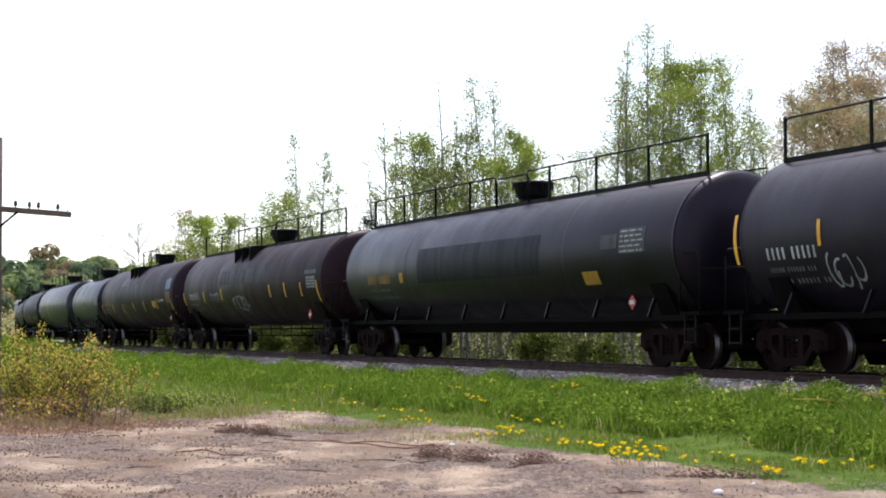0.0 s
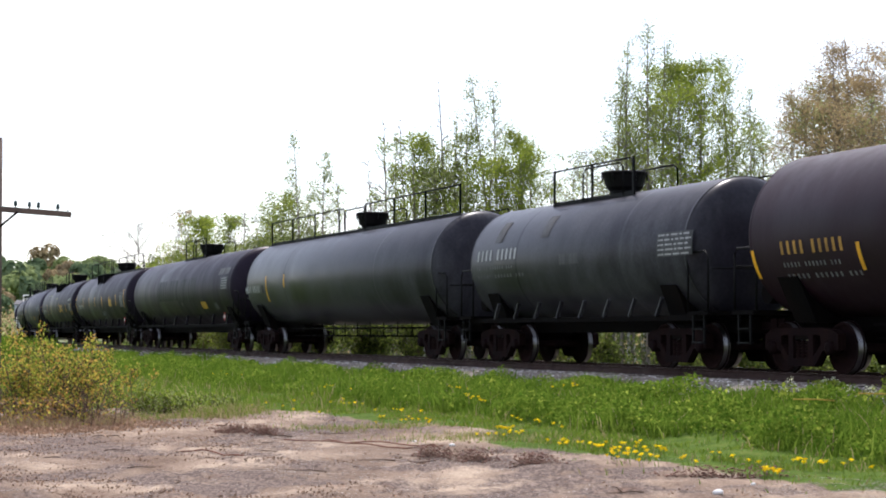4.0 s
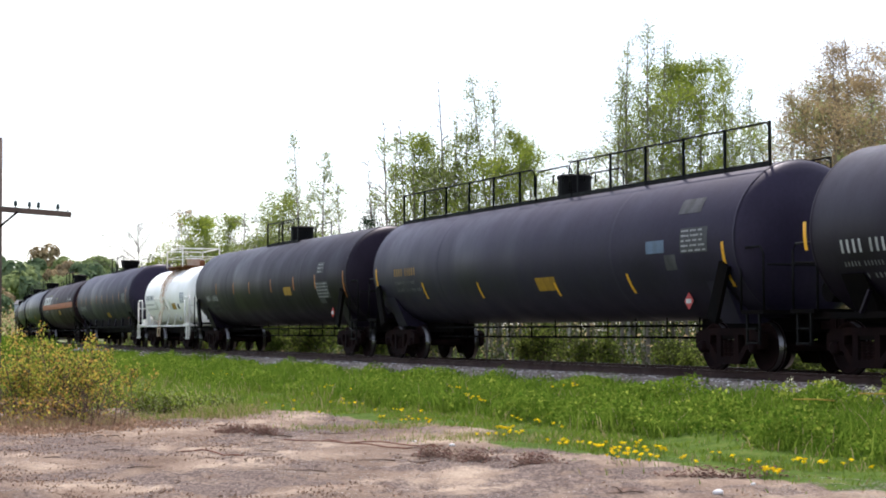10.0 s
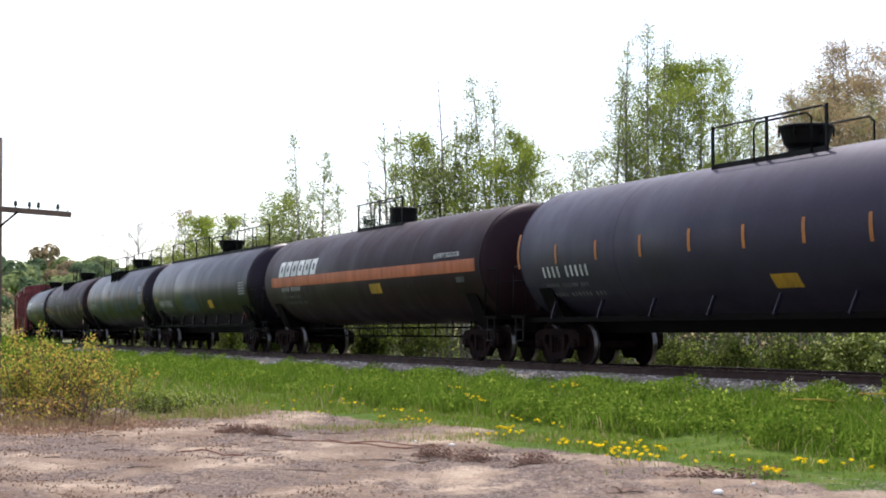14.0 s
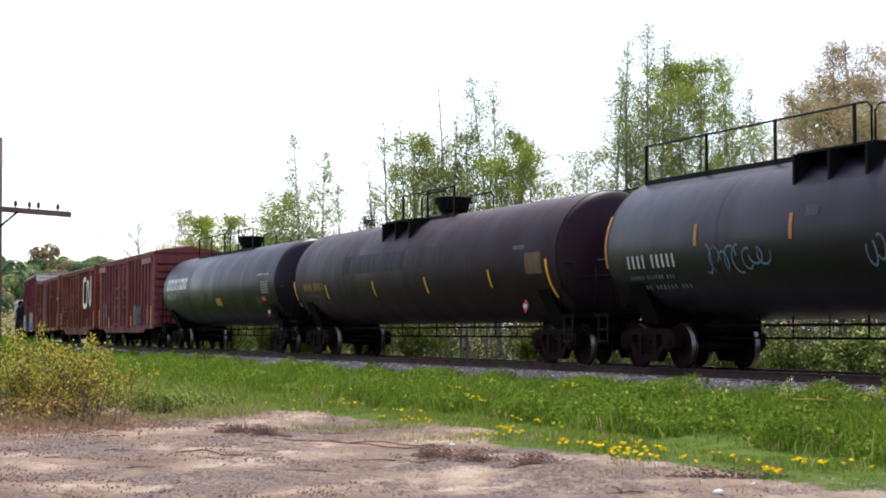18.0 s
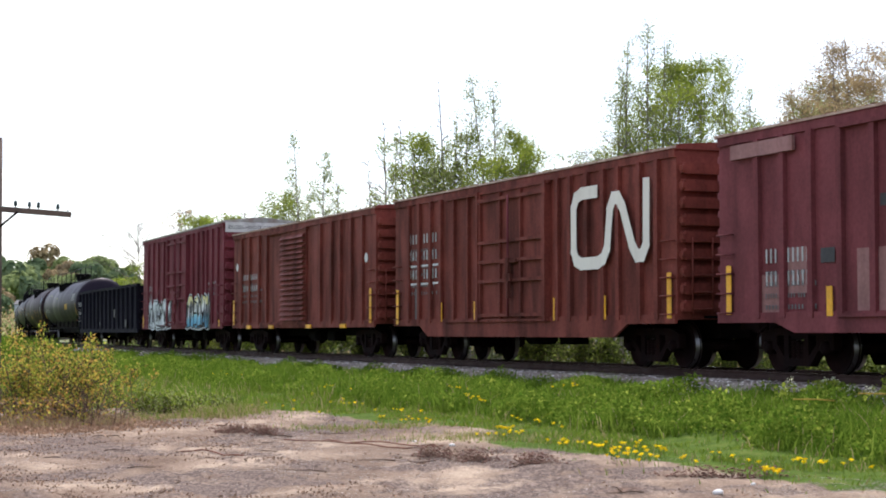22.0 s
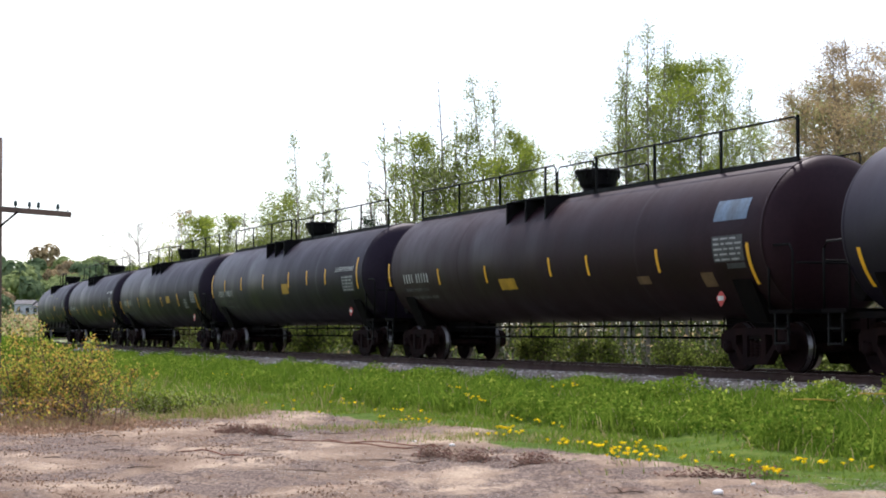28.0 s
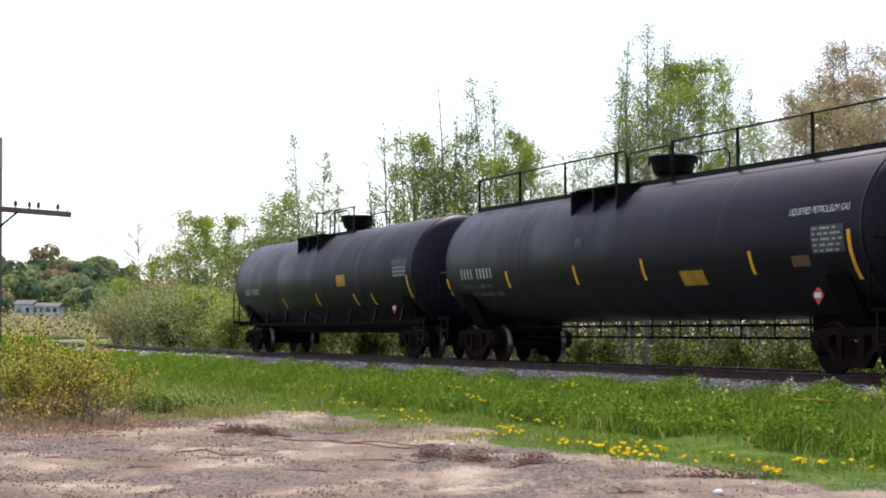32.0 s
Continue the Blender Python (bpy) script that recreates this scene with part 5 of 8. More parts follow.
def wall_piece(car, x0, x1, z0, z1, y, fill, seed, n, halo, width=0.07):
    """A sprayed wall piece: a ragged filled shape with a dark edge and a halo, cut up by bent dark strokes."""
    rng = random.Random(seed)
    w, h = (x1 - x0) / n, z1 - z0
    upper = [(x0 + w * i / 3, z1 - h * rng.choice((0.0, 0.04, 0.1, 0.3))) for i in range(3 * n + 1)]
    lower = [(x0 + w * (i / 2 - 0.12), z0 + h * rng.uniform(0.0, 0.09)) for i in range(2 * n, -1, -1)]
    shape, mx, mz = upper + lower, (x0 + x1) / 2, (z0 + z1) / 2
    layers = []
    for grow, off in ((0.1, 0.0), (0.055, 0.01), (0.0, 0.02)):
        bm = bmesh.new()
        flat_shape(bm, [(px + math.copysign(grow, px - mx), pz + math.copysign(grow, pz - mz)) for px, pz in shape], y - off)
        layers.append(bm)
    cuts = bmesh.new()
    for i in range(n):
        turn, flip = rng.choice((0, 90, 180)), rng.choice((-1, 1))
        c, q = round(math.cos(math.radians(turn))), round(math.sin(math.radians(turn)))
        pts = [(0.5 + flip * (c * (px - 0.5) - q * (pz - 0.5)), 0.5 + q * (px - 0.5) + c * (pz - 0.5)) for px, pz in GLYPHS[rng.randrange(len(GLYPHS))]]
        slant = rng.uniform(-0.1, 0.2)
        line = [(x0 + w * (i + 1.1 * px) + slant * pz * w, z0 + 0.06 + pz * (h - 0.1) * rng.uniform(0.8, 1.0)) for px, pz in pts]
        stroke(cuts, line, width * rng.uniform(0.8, 1.5), y - 0.03 - 0.0022 * i)
        px, pz = x0 + w * (i + rng.uniform(0.2, 0.6)), z0 + h * rng.uniform(0.15, 0.55)
        stroke(cuts, [(px, pz), (px + 0.08, pz + 0.3 * h)], width * 2.4, y - 0.045 - 0.0022 * i)
    ob = part("graffiti", layers[0], halo, car, "large sprayed wall piece with dark outlines")
    part("graffiti_outline", layers[1], GRAF_BLACK, ob)
    part("graffiti_fill", layers[2], fill, ob)
    tagged(part("graffiti_stroke", cuts, GRAF_BLACK, ob), kind="stuff")


def gondola(length, label, marks):
    car = new("gondola_car")
    tagged(car, label, "gondola", "freight cars of the train")
    half, hb, w, z0, z1 = length / 2, length / 2 - 0.7, 1.45, 0.86, 2.95
    for s in (-1, 1):
        bm = bmesh.new()
        block(bm, -hb, hb, min(s * w, s * (w - 0.06)), max(s * w, s * (w - 0.06)), z0, z1)
        part("side_wall", bm, GON_GREEN, car)
        bm = bmesh.new()
        block(bm, -hb - 0.05, hb + 0.05, min(s * (w + 0.1), s * (w - 0.08)), max(s * (w + 0.1), s * (w - 0.08)), z1 - 0.03, z1 + 0.1)
        part("top_chord", bm, GON_GREEN, car)
        bm = bmesh.new()
        block(bm, min(s * hb, s * (hb - 0.06)), max(s * hb, s * (hb - 0.06)), -w, w, z0, z1)
        part("end_wall", bm, GON_GREEN, car)
        for i in range(4):
            bm = bmesh.new()
            z = z0 + 0.3 + 0.5 * i
            block(bm, min(s * hb, s * (hb + 0.1)), max(s * hb, s * (hb + 0.1)), -w + 0.05, w - 0.05, z, z + 0.16)
            part("end_rib", bm, GON_GREEN, car)
        add_truck(car, s * (half - 2.7))
    bm = bmesh.new()
    block(bm, -hb, hb, -w, w, z0 - 0.06, z0)
    part("floor_plate", bm, FRAME, car)
    for i in range(15):
        x = -hb + 0.12 + (2 * hb - 0.24) * i / 14
        bm = bmesh.new()
        v = block(bm, x - 0.1, x + 0.1, -w - 0.13, -w, z0 + 0.02, z1 - 0.03)
        for q in v:
            if q.co.y < -w - 0.1:
                q.co.x = x + (q.co.x - x) * 0.55
                if q.co.z < z0 + 0.1:
                    q.co.y += 0.05
        part("side_post", bm, GON_GREEN, car)
    bm = bmesh.new()
    block(bm, -hb, hb, -w - 0.06, -w + 0.02, z0 - 0.14, z0 + 0.06)
    part("side_sill", bm, GON_GREEN, car)
    bm = bmesh.new()
    block(bm, -hb + 2.8, hb - 2.8, -0.4, 0.4, 0.5, 0.8)
    part("center_sill", bm, FRAME, car)
    bm = bmesh.new()
    tube(bm, [(-1.0, -0.7, 0.6), (0.4, -0.7, 0.6)], 0.17, 12)
    part("air_reservoir", bm, FRAME, car)
    add_couplers(car, half)
    add_marks(car, Skin(0, None, w + 0.135), marks, 23)
    return car


def white_tank(length, marks, label):
    """Short acid tank car with a top platform, side ladder and bright railings."""
    car = new("tank_car")
    tagged(car, label, "tank car", "freight cars of the train")
    half, r, zc, cyl = length / 2, 1.28, 2.32, length / 2 - 1.55
    bm = bmesh.new()
    prof = [(-cyl - 0.55 * math.cos(a), r * math.sin(a) ** 0.8) for a in (0.05, 0.2, 0.4, 0.65, 0.9, 1.15, 1.35)] + [(-cyl, r)]
    for x in (-2.4, 0.0, 2.4):
        prof += [(x - 0.04, r), (x - 0.015, r + 0.006), (x + 0.015, r + 0.006), (x + 0.04, r)]
    prof += [(-a, b) for a, b in prof[7::-1]]
    lathe(bm, prof, 52, "x")
    bmesh.ops.translate(bm, verts=bm.verts[:], vec=(0, 0, zc))
    bmesh.ops.recalc_face_normals(bm, faces=bm.faces[:])
    part("tank", bm, WHITE_TANK, car)
    sk = Skin(r, zc)
    rng = random.Random(8)
    for i in range(11):
        x = -0.75 + 0.17 * i + rng.uniform(-0.06, 0.06)
        bm = bmesh.new()
        sk.quad(bm, x, x + rng.uniform(0.03, 0.11), 2.0 + abs(x + 0.1) * 1.1 + rng.uniform(0, 0.4), zc + r * 0.97, 0.003 + 0.0003 * i)
        part("rust_streak", bm, RUST_RUN, car)
    top = zc + r
    bm = bmesh.new()
    block(bm, -1.7, 1.7, -0.85, 0.85, top + 0.03, top + 0.06)
    for x in (-1.2, 0, 1.2):
        block(bm, x - 0.025, x + 0.025, -0.8, 0.8, top - 0.12, top + 0.03)
    part("platform", bm, RUST, car, "rusty top platform")
    bm = bmesh.new()
    lathe(bm, [(-0.2, 0.3), (0.3, 0.3), (0.31, 0.36), (0.38, 0.36)], 20, "z")
    bmesh.ops.translate(bm, verts=bm.verts[:], vec=(0.1, 0, top + 0.06))
    part("manway", bm, WHITE_STEEL, car)
    for x in (-0.7, 0.8, 1.2):
        bm = bmesh.new()
        tube(bm, [(x, 0.2, top), (x, 0.2, top + 0.32)], 0.07, 8)
        part("valve", bm, RUST, car)
    for x in (-1.65, 1.65):
        for y in (-0.82, 0.82):
            bm = bmesh.new()
            block(bm, x - 0.025, x + 0.025, y - 0.025, y + 0.025, top, top + 0.82)
            part("railing_post", bm, WHITE_STEEL, car)
    for z in (0.45, 0.8):
        bm = bmesh.new()
        tube(bm, [(-1.65, -0.82, top + z), (1.65, -0.82, top + z), (1.65, 0.82, top + z), (-1.65, 0.82, top + z), (-1.65, -0.82, top + z)], 0.018 if z < 0.6 else 0.028)
        part("handrail", bm, WHITE_STEEL, car)
    # side ladder following the tank
    bm = bmesh.new()
    for dx in (-0.22, 0.22):
        pts = [sk.at(dx - 0.2, z, 0.1) for z in (3.45, 3.2, 2.8, 2.3, 1.9)] + [(dx - 0.2, -1.42, 1.4), (dx - 0.2, -1.5, 0.55)]
        tube(bm, pts, 0.025)
    for z in (0.6, 0.9, 1.2, 1.5, 1.8, 2.1, 2.4, 2.7, 3.0, 3.3):
        p = sk.at(0, z, 0.1) if z > 1.75 else (0, -1.46, z)
        tube(bm, [(-0.42, p[1], z), (0.02, p[1], z)], 0.02)
    part("side_ladder", bm, RUST_RUN, car, "rust-streaked white ladder")
    bm = bmesh.new()
    for x0, x1 in ((-1.75, -0.55), (0.2, 1.05)):
        tube(bm, [sk.at(x0, 1.75, 0.02), sk.at(x0, 2.25, 0.12), sk.at(x1, 2.25, 0.12), sk.at(x1, 1.75, 0.02)], 0.022)
    part("grab_rail", bm, WHITE_STEEL, car)
    for y in (-1.25, 1.25):
        bm = bmesh.new()
        block(bm, -half + 0.5, half - 0.5, y - 0.06, y + 0.06, 0.98, 1.05)
        part("side_sill", bm, WHITE_STEEL, car)
    for x in (-2.6, -0.9, 0.8, 2.3):
        bm = bmesh.new()
        beam(bm, (x - 0.35, 1.05), (x + 0.1, 1.5), 0.05, -1.26, -1.2)
        part("sill_gusset", bm, WHITE_STEEL, car)
    bm = bmesh.new()
    block(bm, -half + 0.6, half - 0.6, -0.32, 0.32, 0.7, 1.0)
    part("center_sill", bm, FRAME, car)
    for s in (-1, 1):
        bm = bmesh.new()
        block(bm, min(s * (half - 1.5), s * (half - 0.4)), max(s * (half - 1.5), s * (half - 0.4)), -1.4, 1.4, 1.03, 1.1)
        part("end_platform", bm, WHITE_STEEL, car)
        bm = bmesh.new()
        beam(bm, (s * (half - 1.75), 1.05), (s * (half - 1.45), 2.0), 0.14, -1.2, -1.05)
        part("end_brace", bm, WHITE_STEEL, car)
        bm = bmesh.new()
        xa, xb = s * (half - 1.4), s * (half - 0.45)
        tube(bm, [(xa, -1.36, 1.1), (xa, -1.36, 2.12), (xa + s * 0.12, -1.36, 2.22), (xb - s * 0.12, -1.36, 2.22), (xb, -1.36, 2.12), (xb, -1.36, 0.6)], 0.034)
        tube(bm, [(xb, -1.36, 1.85), (xb, 1.3, 1.85), (xb, 1.36, 1.1)], 0.03)
        part("end_rail", bm, WHITE_STEEL, car)
        bm = bmesh.new()
        for dx in (-0.2, 0.2):
            block(bm, s * (half - 0.7) + dx - 0.025, s * (half - 0.7) + dx + 0.025, -1.42, -1.36, 0.45, 1.05)
        for z in (0.48, 0.75):
            block(bm, s * (half - 0.7) - 0.2, s * (half - 0.7) + 0.2, -1.46, -1.34, z, z + 0.03)
        part("step", bm, WHITE_STEEL, car)
        add_truck(car, s * (half - 2.45))
    bm = bmesh.new()
    tube(bm, [(-half + 1.0, -1.0, 1.3), (-half + 1.0, 0.2, 1.3)], 0.18, 12)
    block(bm, -half + 0.6, -half + 1.3, -1.2, -0.7, 1.1, 1.35)
    part("brake_gear", bm, WHITE_STEEL, car)
    add_couplers(car, half)
    add_marks(car, sk, marks, 12)
    return car


# ---------------------------------------------------------------- the train, front to rear
TRAIN = []  # car, place of its rear end along the line at mid-clip, length


def add(car, rear, length):
    TRAIN.append((car, rear + 0.75 - length / 2, length))
    return car

add(tank_car(1, 21.0, [("s", -9.47, 2.42, 0.91), ("s", -6.82, 2.42, 0.45), ("t", -8.5, -6.91, 2.01, 2.22), ("g", -6.74, -5.83, 1.43, 2.07), ("s", -3.4, 2.42, 0.45), ("s", 0.2, 2.42, 0.45), ("y", 2.0, 2.7, 2.05, 2.4)],
             sill=True, label="black tank car with side sills and white scrawled graffiti"), -258.92, 21.0)
add(tank_car(2, 21.62, [("T", -7.75, -5.93, 2.1, 2.34), ("y", -5.25, -4.99, 2.1, 2.37), ("d", -3.91, 3.57, 2.04, 2.96), ("p", 7.38, 8.48, 2.36, 2.88), ("p", 6.58, 7.29, 2.48, 2.78), ("y", 5.61, 6.33, 1.76, 2.04), ("D", 7.15, 7.5, 1.16, 1.55)],
             paint_m=DEEP_BLACK, sill=True, label="black insulated tank car with a painted-out patch and gold lettering", brackets=False), -237.30, 21.62)
add(tank_car(3, 21.06, [("s", -9.36, 1.97, 0.8), ("s", -6.03, 2.13, 0.44), ("s", -3.25, 2.17, 0.43), ("s", 3.41, 2.16, 0.43), ("s", 5.24, 2.16, 0.47), ("s", 7.07, 2.13, 0.45), ("s", 8.83, 2.04, 0.66), ("t", -8.43, -6.82, 2.04, 2.3), ("p", 7.55, 8.79, 2.61, 2.74), ("p", 7.75, 8.72, 2.15, 2.54), ("D", 6.91, 7.3, 1.12, 1.51), ("g", -4.98, -3.73, 1.8, 2.27), ("g", -1.84, 0.23, 1.54, 2.07), ("d", -3.43, 3.52, 2.51, 3.06)],
             paint_m=BROWN, label="brown-black tank car with faded scrawls and full walkway"), -216.24, 21.06)
add(tank_car(4, 21.03, [("s", -9.25, 1.95, 0.5), ("s", -6.08, 1.98, 0.46), ("s", -3.14, 1.94, 0.44), ("s", -0.21, 1.95, 0.43), ("s", 2.5, 1.96, 0.45), ("s", 5.61, 1.98, 0.45), ("s", 8.87, 1.78, 0.72), ("T", -8.37, -6.42, 2.09, 2.32), ("y", 4.54, 5.36, 1.85, 2.15), ("L", 5.96, 7.45, 2.09, 2.19), ("b", 7.86, 8.86, 2.61, 3.06), ("o", 7.86, 8.79, 2.03, 2.51), ("D", 7.36, 7.61, 1.2, 1.53), ("d", -4.42, 4.0, 2.08, 3.01)],
             paint_m=BROWN_RED, walkway="center", label="dark brown tank car with amber stripes and a blue panel"), -195.21, 21.03)
add(tank_car(5, 12.73, [("t", -4.81, -2.47, 2.47, 2.73), ("p", 4.07, 5.44, 2.23, 2.71), ("p", -0.29, 0.63, 2.24, 2.48), ("p", -3.9, -3.5, 2.9, 3.4), ("p", -1.4, -1.0, 2.9, 3.4)],
             paint_m=GREY_TOP, walkway="center", r=1.42, zc=2.4, label="short stained grey-black tank car", sill=True, brackets=False), -182.48, 12.73)
add(tank_car(6, 20.19, [("s", -6.49, 2.25, 0.87), ("s", -4.38, 2.45, 0.45), ("t", -9.06, -7.24, 2.13, 2.37), ("p", -7.06, -6.8, 2.11, 2.36)],
             paint_m=GREY_TOP, label="black tank car with a pale worn top and full walkway", brackets=False), -162.29, 20.19)
add(tank_car(7, 21.22, [("d", -3.94, 3.65, 2.08, 2.95), ("p", 7.29, 8.92, 2.94, 3.19), ("p", 7.94, 8.96, 2.37, 2.84), ("y", 4.22, 5.1, 1.68, 1.95), ("p", 6.34, 6.91, 1.63, 1.89), ("D", 7.01, 7.34, 1.15, 1.52), ("p", 0.59, 0.99, 1.85, 1.98)],
             walkway="center", sill=True, label="black insulated tank car with a painted-out patch", brackets=False), -141.07, 21.22)
add(tank_car(8, 20.16, [("s", -8.85, 2.39, 0.92), ("s", -5.96, 2.43, 0.48), ("s", -3.62, 2.39, 0.46), ("s", -1.51, 2.39, 0.48), ("s", 1.1, 2.38, 0.49), ("s", 3.57, 2.38, 0.49), ("s", 5.8, 2.38, 0.49), ("s", 8.29, 2.4, 0.91), ("y", 3.61, 4.34, 2.07, 2.44), ("p", 6.9, 8.04, 2.62, 2.73), ("p", 6.94, 7.96, 2.01, 2.59), ("t", -7.89, -6.21, 2.11, 2.32), ("p", -1.66, -1.18, 2.96, 3.16), ("D", 6.33, 6.73, 1.18, 1.54), ("g", 0.22, 1.96, 1.34, 1.94)],
             sill=True, label="black tank car with amber stripes, side sills and full walkway"), -120.91, 20.16)
add(tank_car(9, 19.76, [("s", -8.83, 2.38, 0.49), ("s", -5.4, 2.24, 0.66), ("s", -3.35, 2.26, 0.58), ("s", 1.93, 2.25, 0.56), ("s", 3.66, 2.25, 0.53), ("s", 5.49, 2.24, 0.48), ("s", 8.31, 2.02, 0.87), ("y", 2.39, 3.13, 2.06, 2.45), ("t", -7.86, -6.24, 2.04, 2.26), ("L", 7.02, 8.26, 2.63, 2.8), ("p", 7.14, 8.07, 2.05, 2.49), ("p", 4.09, 4.76, 1.65, 1.86), ("p", 6.04, 6.55, 1.6, 1.85), ("D", 6.77, 7.03, 1.17, 1.53), ("p", -1.55, -1.21, 2.96, 3.14)],
             walkway="center", sill=True, label="black tank car with amber stripes and a centre platform"), -101.15, 19.76)
add(tank_car(10, 21.44, [("s", -9.27, 2.29, 0.48), ("s", -5.92, 1.84, 0.42), ("s", -2.34, 1.77, 0.38), ("s", 1.86, 1.7, 0.3), ("s", 5.29, 1.74, 0.4), ("s", 9.11, 2.0, 0.83), ("T", -7.88, -6.27, 2.27, 2.48), ("y", 0.94, 1.93, 1.68, 1.98), ("p", 7.37, 8.19, 3.03, 3.32), ("p", 7.58, 8.58, 2.26, 2.74), ("b", 6.25, 6.97, 2.3, 2.55), ("p", 6.94, 7.37, 1.95, 2.25), ("D", 7.16, 7.49, 1.16, 1.52)],
             paint_m=NAVY, posts=1.5, saddles=True, dome="drum", brackets=False, label="faded blue-black tank car with closely set walkway posts"), -79.71, 21.44)
add(tank_car(11, 21.31, [("s", -6.13, 2.39, 0.4), ("s", -3.57, 2.36, 0.42), ("s", -1.42, 2.33, 0.43), ("s", 1.37, 2.33, 0.43), ("s", 4.05, 2.33, 0.43), ("s", 6.39, 2.33, 0.44), ("s", 9.19, 2.19, 0.78), ("t", -7.88, -6.09, 1.94, 2.14), ("y", 2.83, 3.65, 1.97, 2.24), ("p", 6.59, 7.24, 2.59, 2.93), ("p", 6.43, 7.65, 1.81, 2.32), ("p", 6.43, 7.02, 1.65, 1.8), ("D", 7.02, 7.34, 1.19, 1.51)],
             walkway="center", saddles=True, stripe="S", dome="drum", brackets=False, label="black tank car with orange stripes on saddles"), -58.40, 21.31)
add(white_tank(12.08, [("u", -4.22, -2.43, 2.17, 2.41), ("y", 1.34, 2.11, 1.73, 2.0), ("k", 2.47, 2.8, 1.75, 1.95), ("w", 3.12, 4.02, 1.98, 2.43), ("W", 2.69, 3.08, 1.13, 1.52)],
               "short white tank car with rust streaks and white railings"), -46.32, 12.08)
add(tank_car(13, 20.59, [("s", -9.17, 2.6, 0.8), ("s", -7.22, 2.47, 0.43), ("s", -5.32, 2.48, 0.41), ("s", -3.4, 2.48, 0.44), ("s", -1.48, 2.5, 0.44), ("s", 0.43, 2.47, 0.43), ("s", 2.32, 2.48, 0.45), ("s", 4.19, 2.43, 0.48), ("s", 6.09, 2.5, 0.49), ("s", 8.07, 2.51, 0.84), ("t", -8.01, -5.71, 1.96, 2.2), ("y", 0.99, 1.84, 1.52, 1.77), ("p", 6.87, 7.83, 2.2, 2.66), ("D", 6.58, 6.94, 1.4, 1.73)],
             paint_m=NAVY, walkway="center", sill=True, stripe="S", r=1.55, zc=2.52, brackets=False, label="large blue-black tank car with orange stripes"), -25.73, 20.59)
add(tank_car(14, 20.99, [("l", -7.69, -3.61, 2.58, 3.08), ("L", 6.26, 7.98, 2.64, 2.79), ("y", 1.21, 2.13, 1.85, 2.13), ("p", 7.69, 8.22, 2.0, 2.14), ("B", -8.45, 8.99, 2.25, 2.57), ("t", -7.34, -5.28, 2.09, 2.23)],
             paint_m=BROWN, walkway="center", dome="drum", brackets=False, label="dark tank car with an orange band and white emblem"), -4.74, 20.99)
add(tank_car(15, 18.97, [("t", -7.03, -4.53, 1.84, 2.11), ("p", -4.31, -3.96, 1.85, 2.09), ("y", -7.65, -7.42, 2.09, 2.27), ("q", -2.6, 0.2, 1.6, 2.4), ("y", 2.0, 2.7, 1.7, 2.0), ("p", 7.0, 8.0, 2.1, 2.6), ("D", 6.6, 6.9, 1.2, 1.5)],
             paint_m=DEEP_BLACK, sill=True, brackets=False, label="black tank car with bold white lettering and full walkway"), 14.23, 18.97)
add(tank_car(16, 19.77, [("s", -5.07, 2.59, 0.42), ("s", -1.87, 2.58, 0.45), ("s", 2.08, 2.6, 0.44), ("s", 5.58, 2.61, 0.48), ("s", 8.5, 2.48, 1.1), ("s", -8.69, 2.62, 1.09), ("t", -7.84, -5.84, 2.02, 2.28), ("b", 7.29, 8.23, 2.64, 2.9), ("p", 7.36, 8.23, 2.04, 2.55), ("D", 6.72, 7.06, 1.2, 1.59), ("q", -4.84, -2.61, 1.78, 2.38), ("q", 0.22, 2.51, 1.68, 2.48), ("q", 4.92, 6.38, 1.77, 2.38), ("p", -1.45, -1.06, 2.72, 2.9)],
             paint_m=DEEP_BLACK, stripe="S", label="black tank car with orange stripes and blue scrawls"), 34.00, 19.77)
add(tank_car(17, 21.56, [("s", -9.68, 1.98, 0.8), ("s", -6.56, 1.98, 0.42), ("s", -2.35, 1.99, 0.42), ("s", 1.68, 1.99, 0.44), ("s", 5.86, 2.04, 0.43), ("s", 9.1, 1.96, 0.87), ("T", -8.74, -6.75, 2.05, 2.28), ("d", -4.9, 3.7, 2.46, 2.99), ("p", 7.32, 7.94, 2.67, 2.77), ("o", 7.98, 8.84, 2.08, 2.57), ("D", 7.11, 7.5, 1.17, 1.53)],
             paint_m=BROWN_RED, walkway="center", label="dark brown tank car with amber stripes and a dark patch"), 55.56, 21.56)
add(tank_car(18, 20.13, [("l", -8.18, -4.36, 2.52, 2.98), ("t", -8.09, -6.35, 2.13, 2.36), ("y", 0.35, 1.16, 1.76, 2.04), ("L", 6.58, 8.15, 2.7, 2.8), ("p", 7.06, 8.12, 2.09, 2.54), ("p", 6.23, 6.67, 1.72, 1.99), ("r", 6.91, 7.43, 1.84, 1.98), ("D", 6.89, 7.2, 1.29, 1.64), ("f", -3.38, -1.5, 1.84, 2.29), ("f", -0.97, -0.1, 1.91, 2.35)],
             paint_m=DEEP_BLACK, walkway="mid", brackets=False, label="glossy black tank car with a bold white emblem"), 75.69, 20.13)
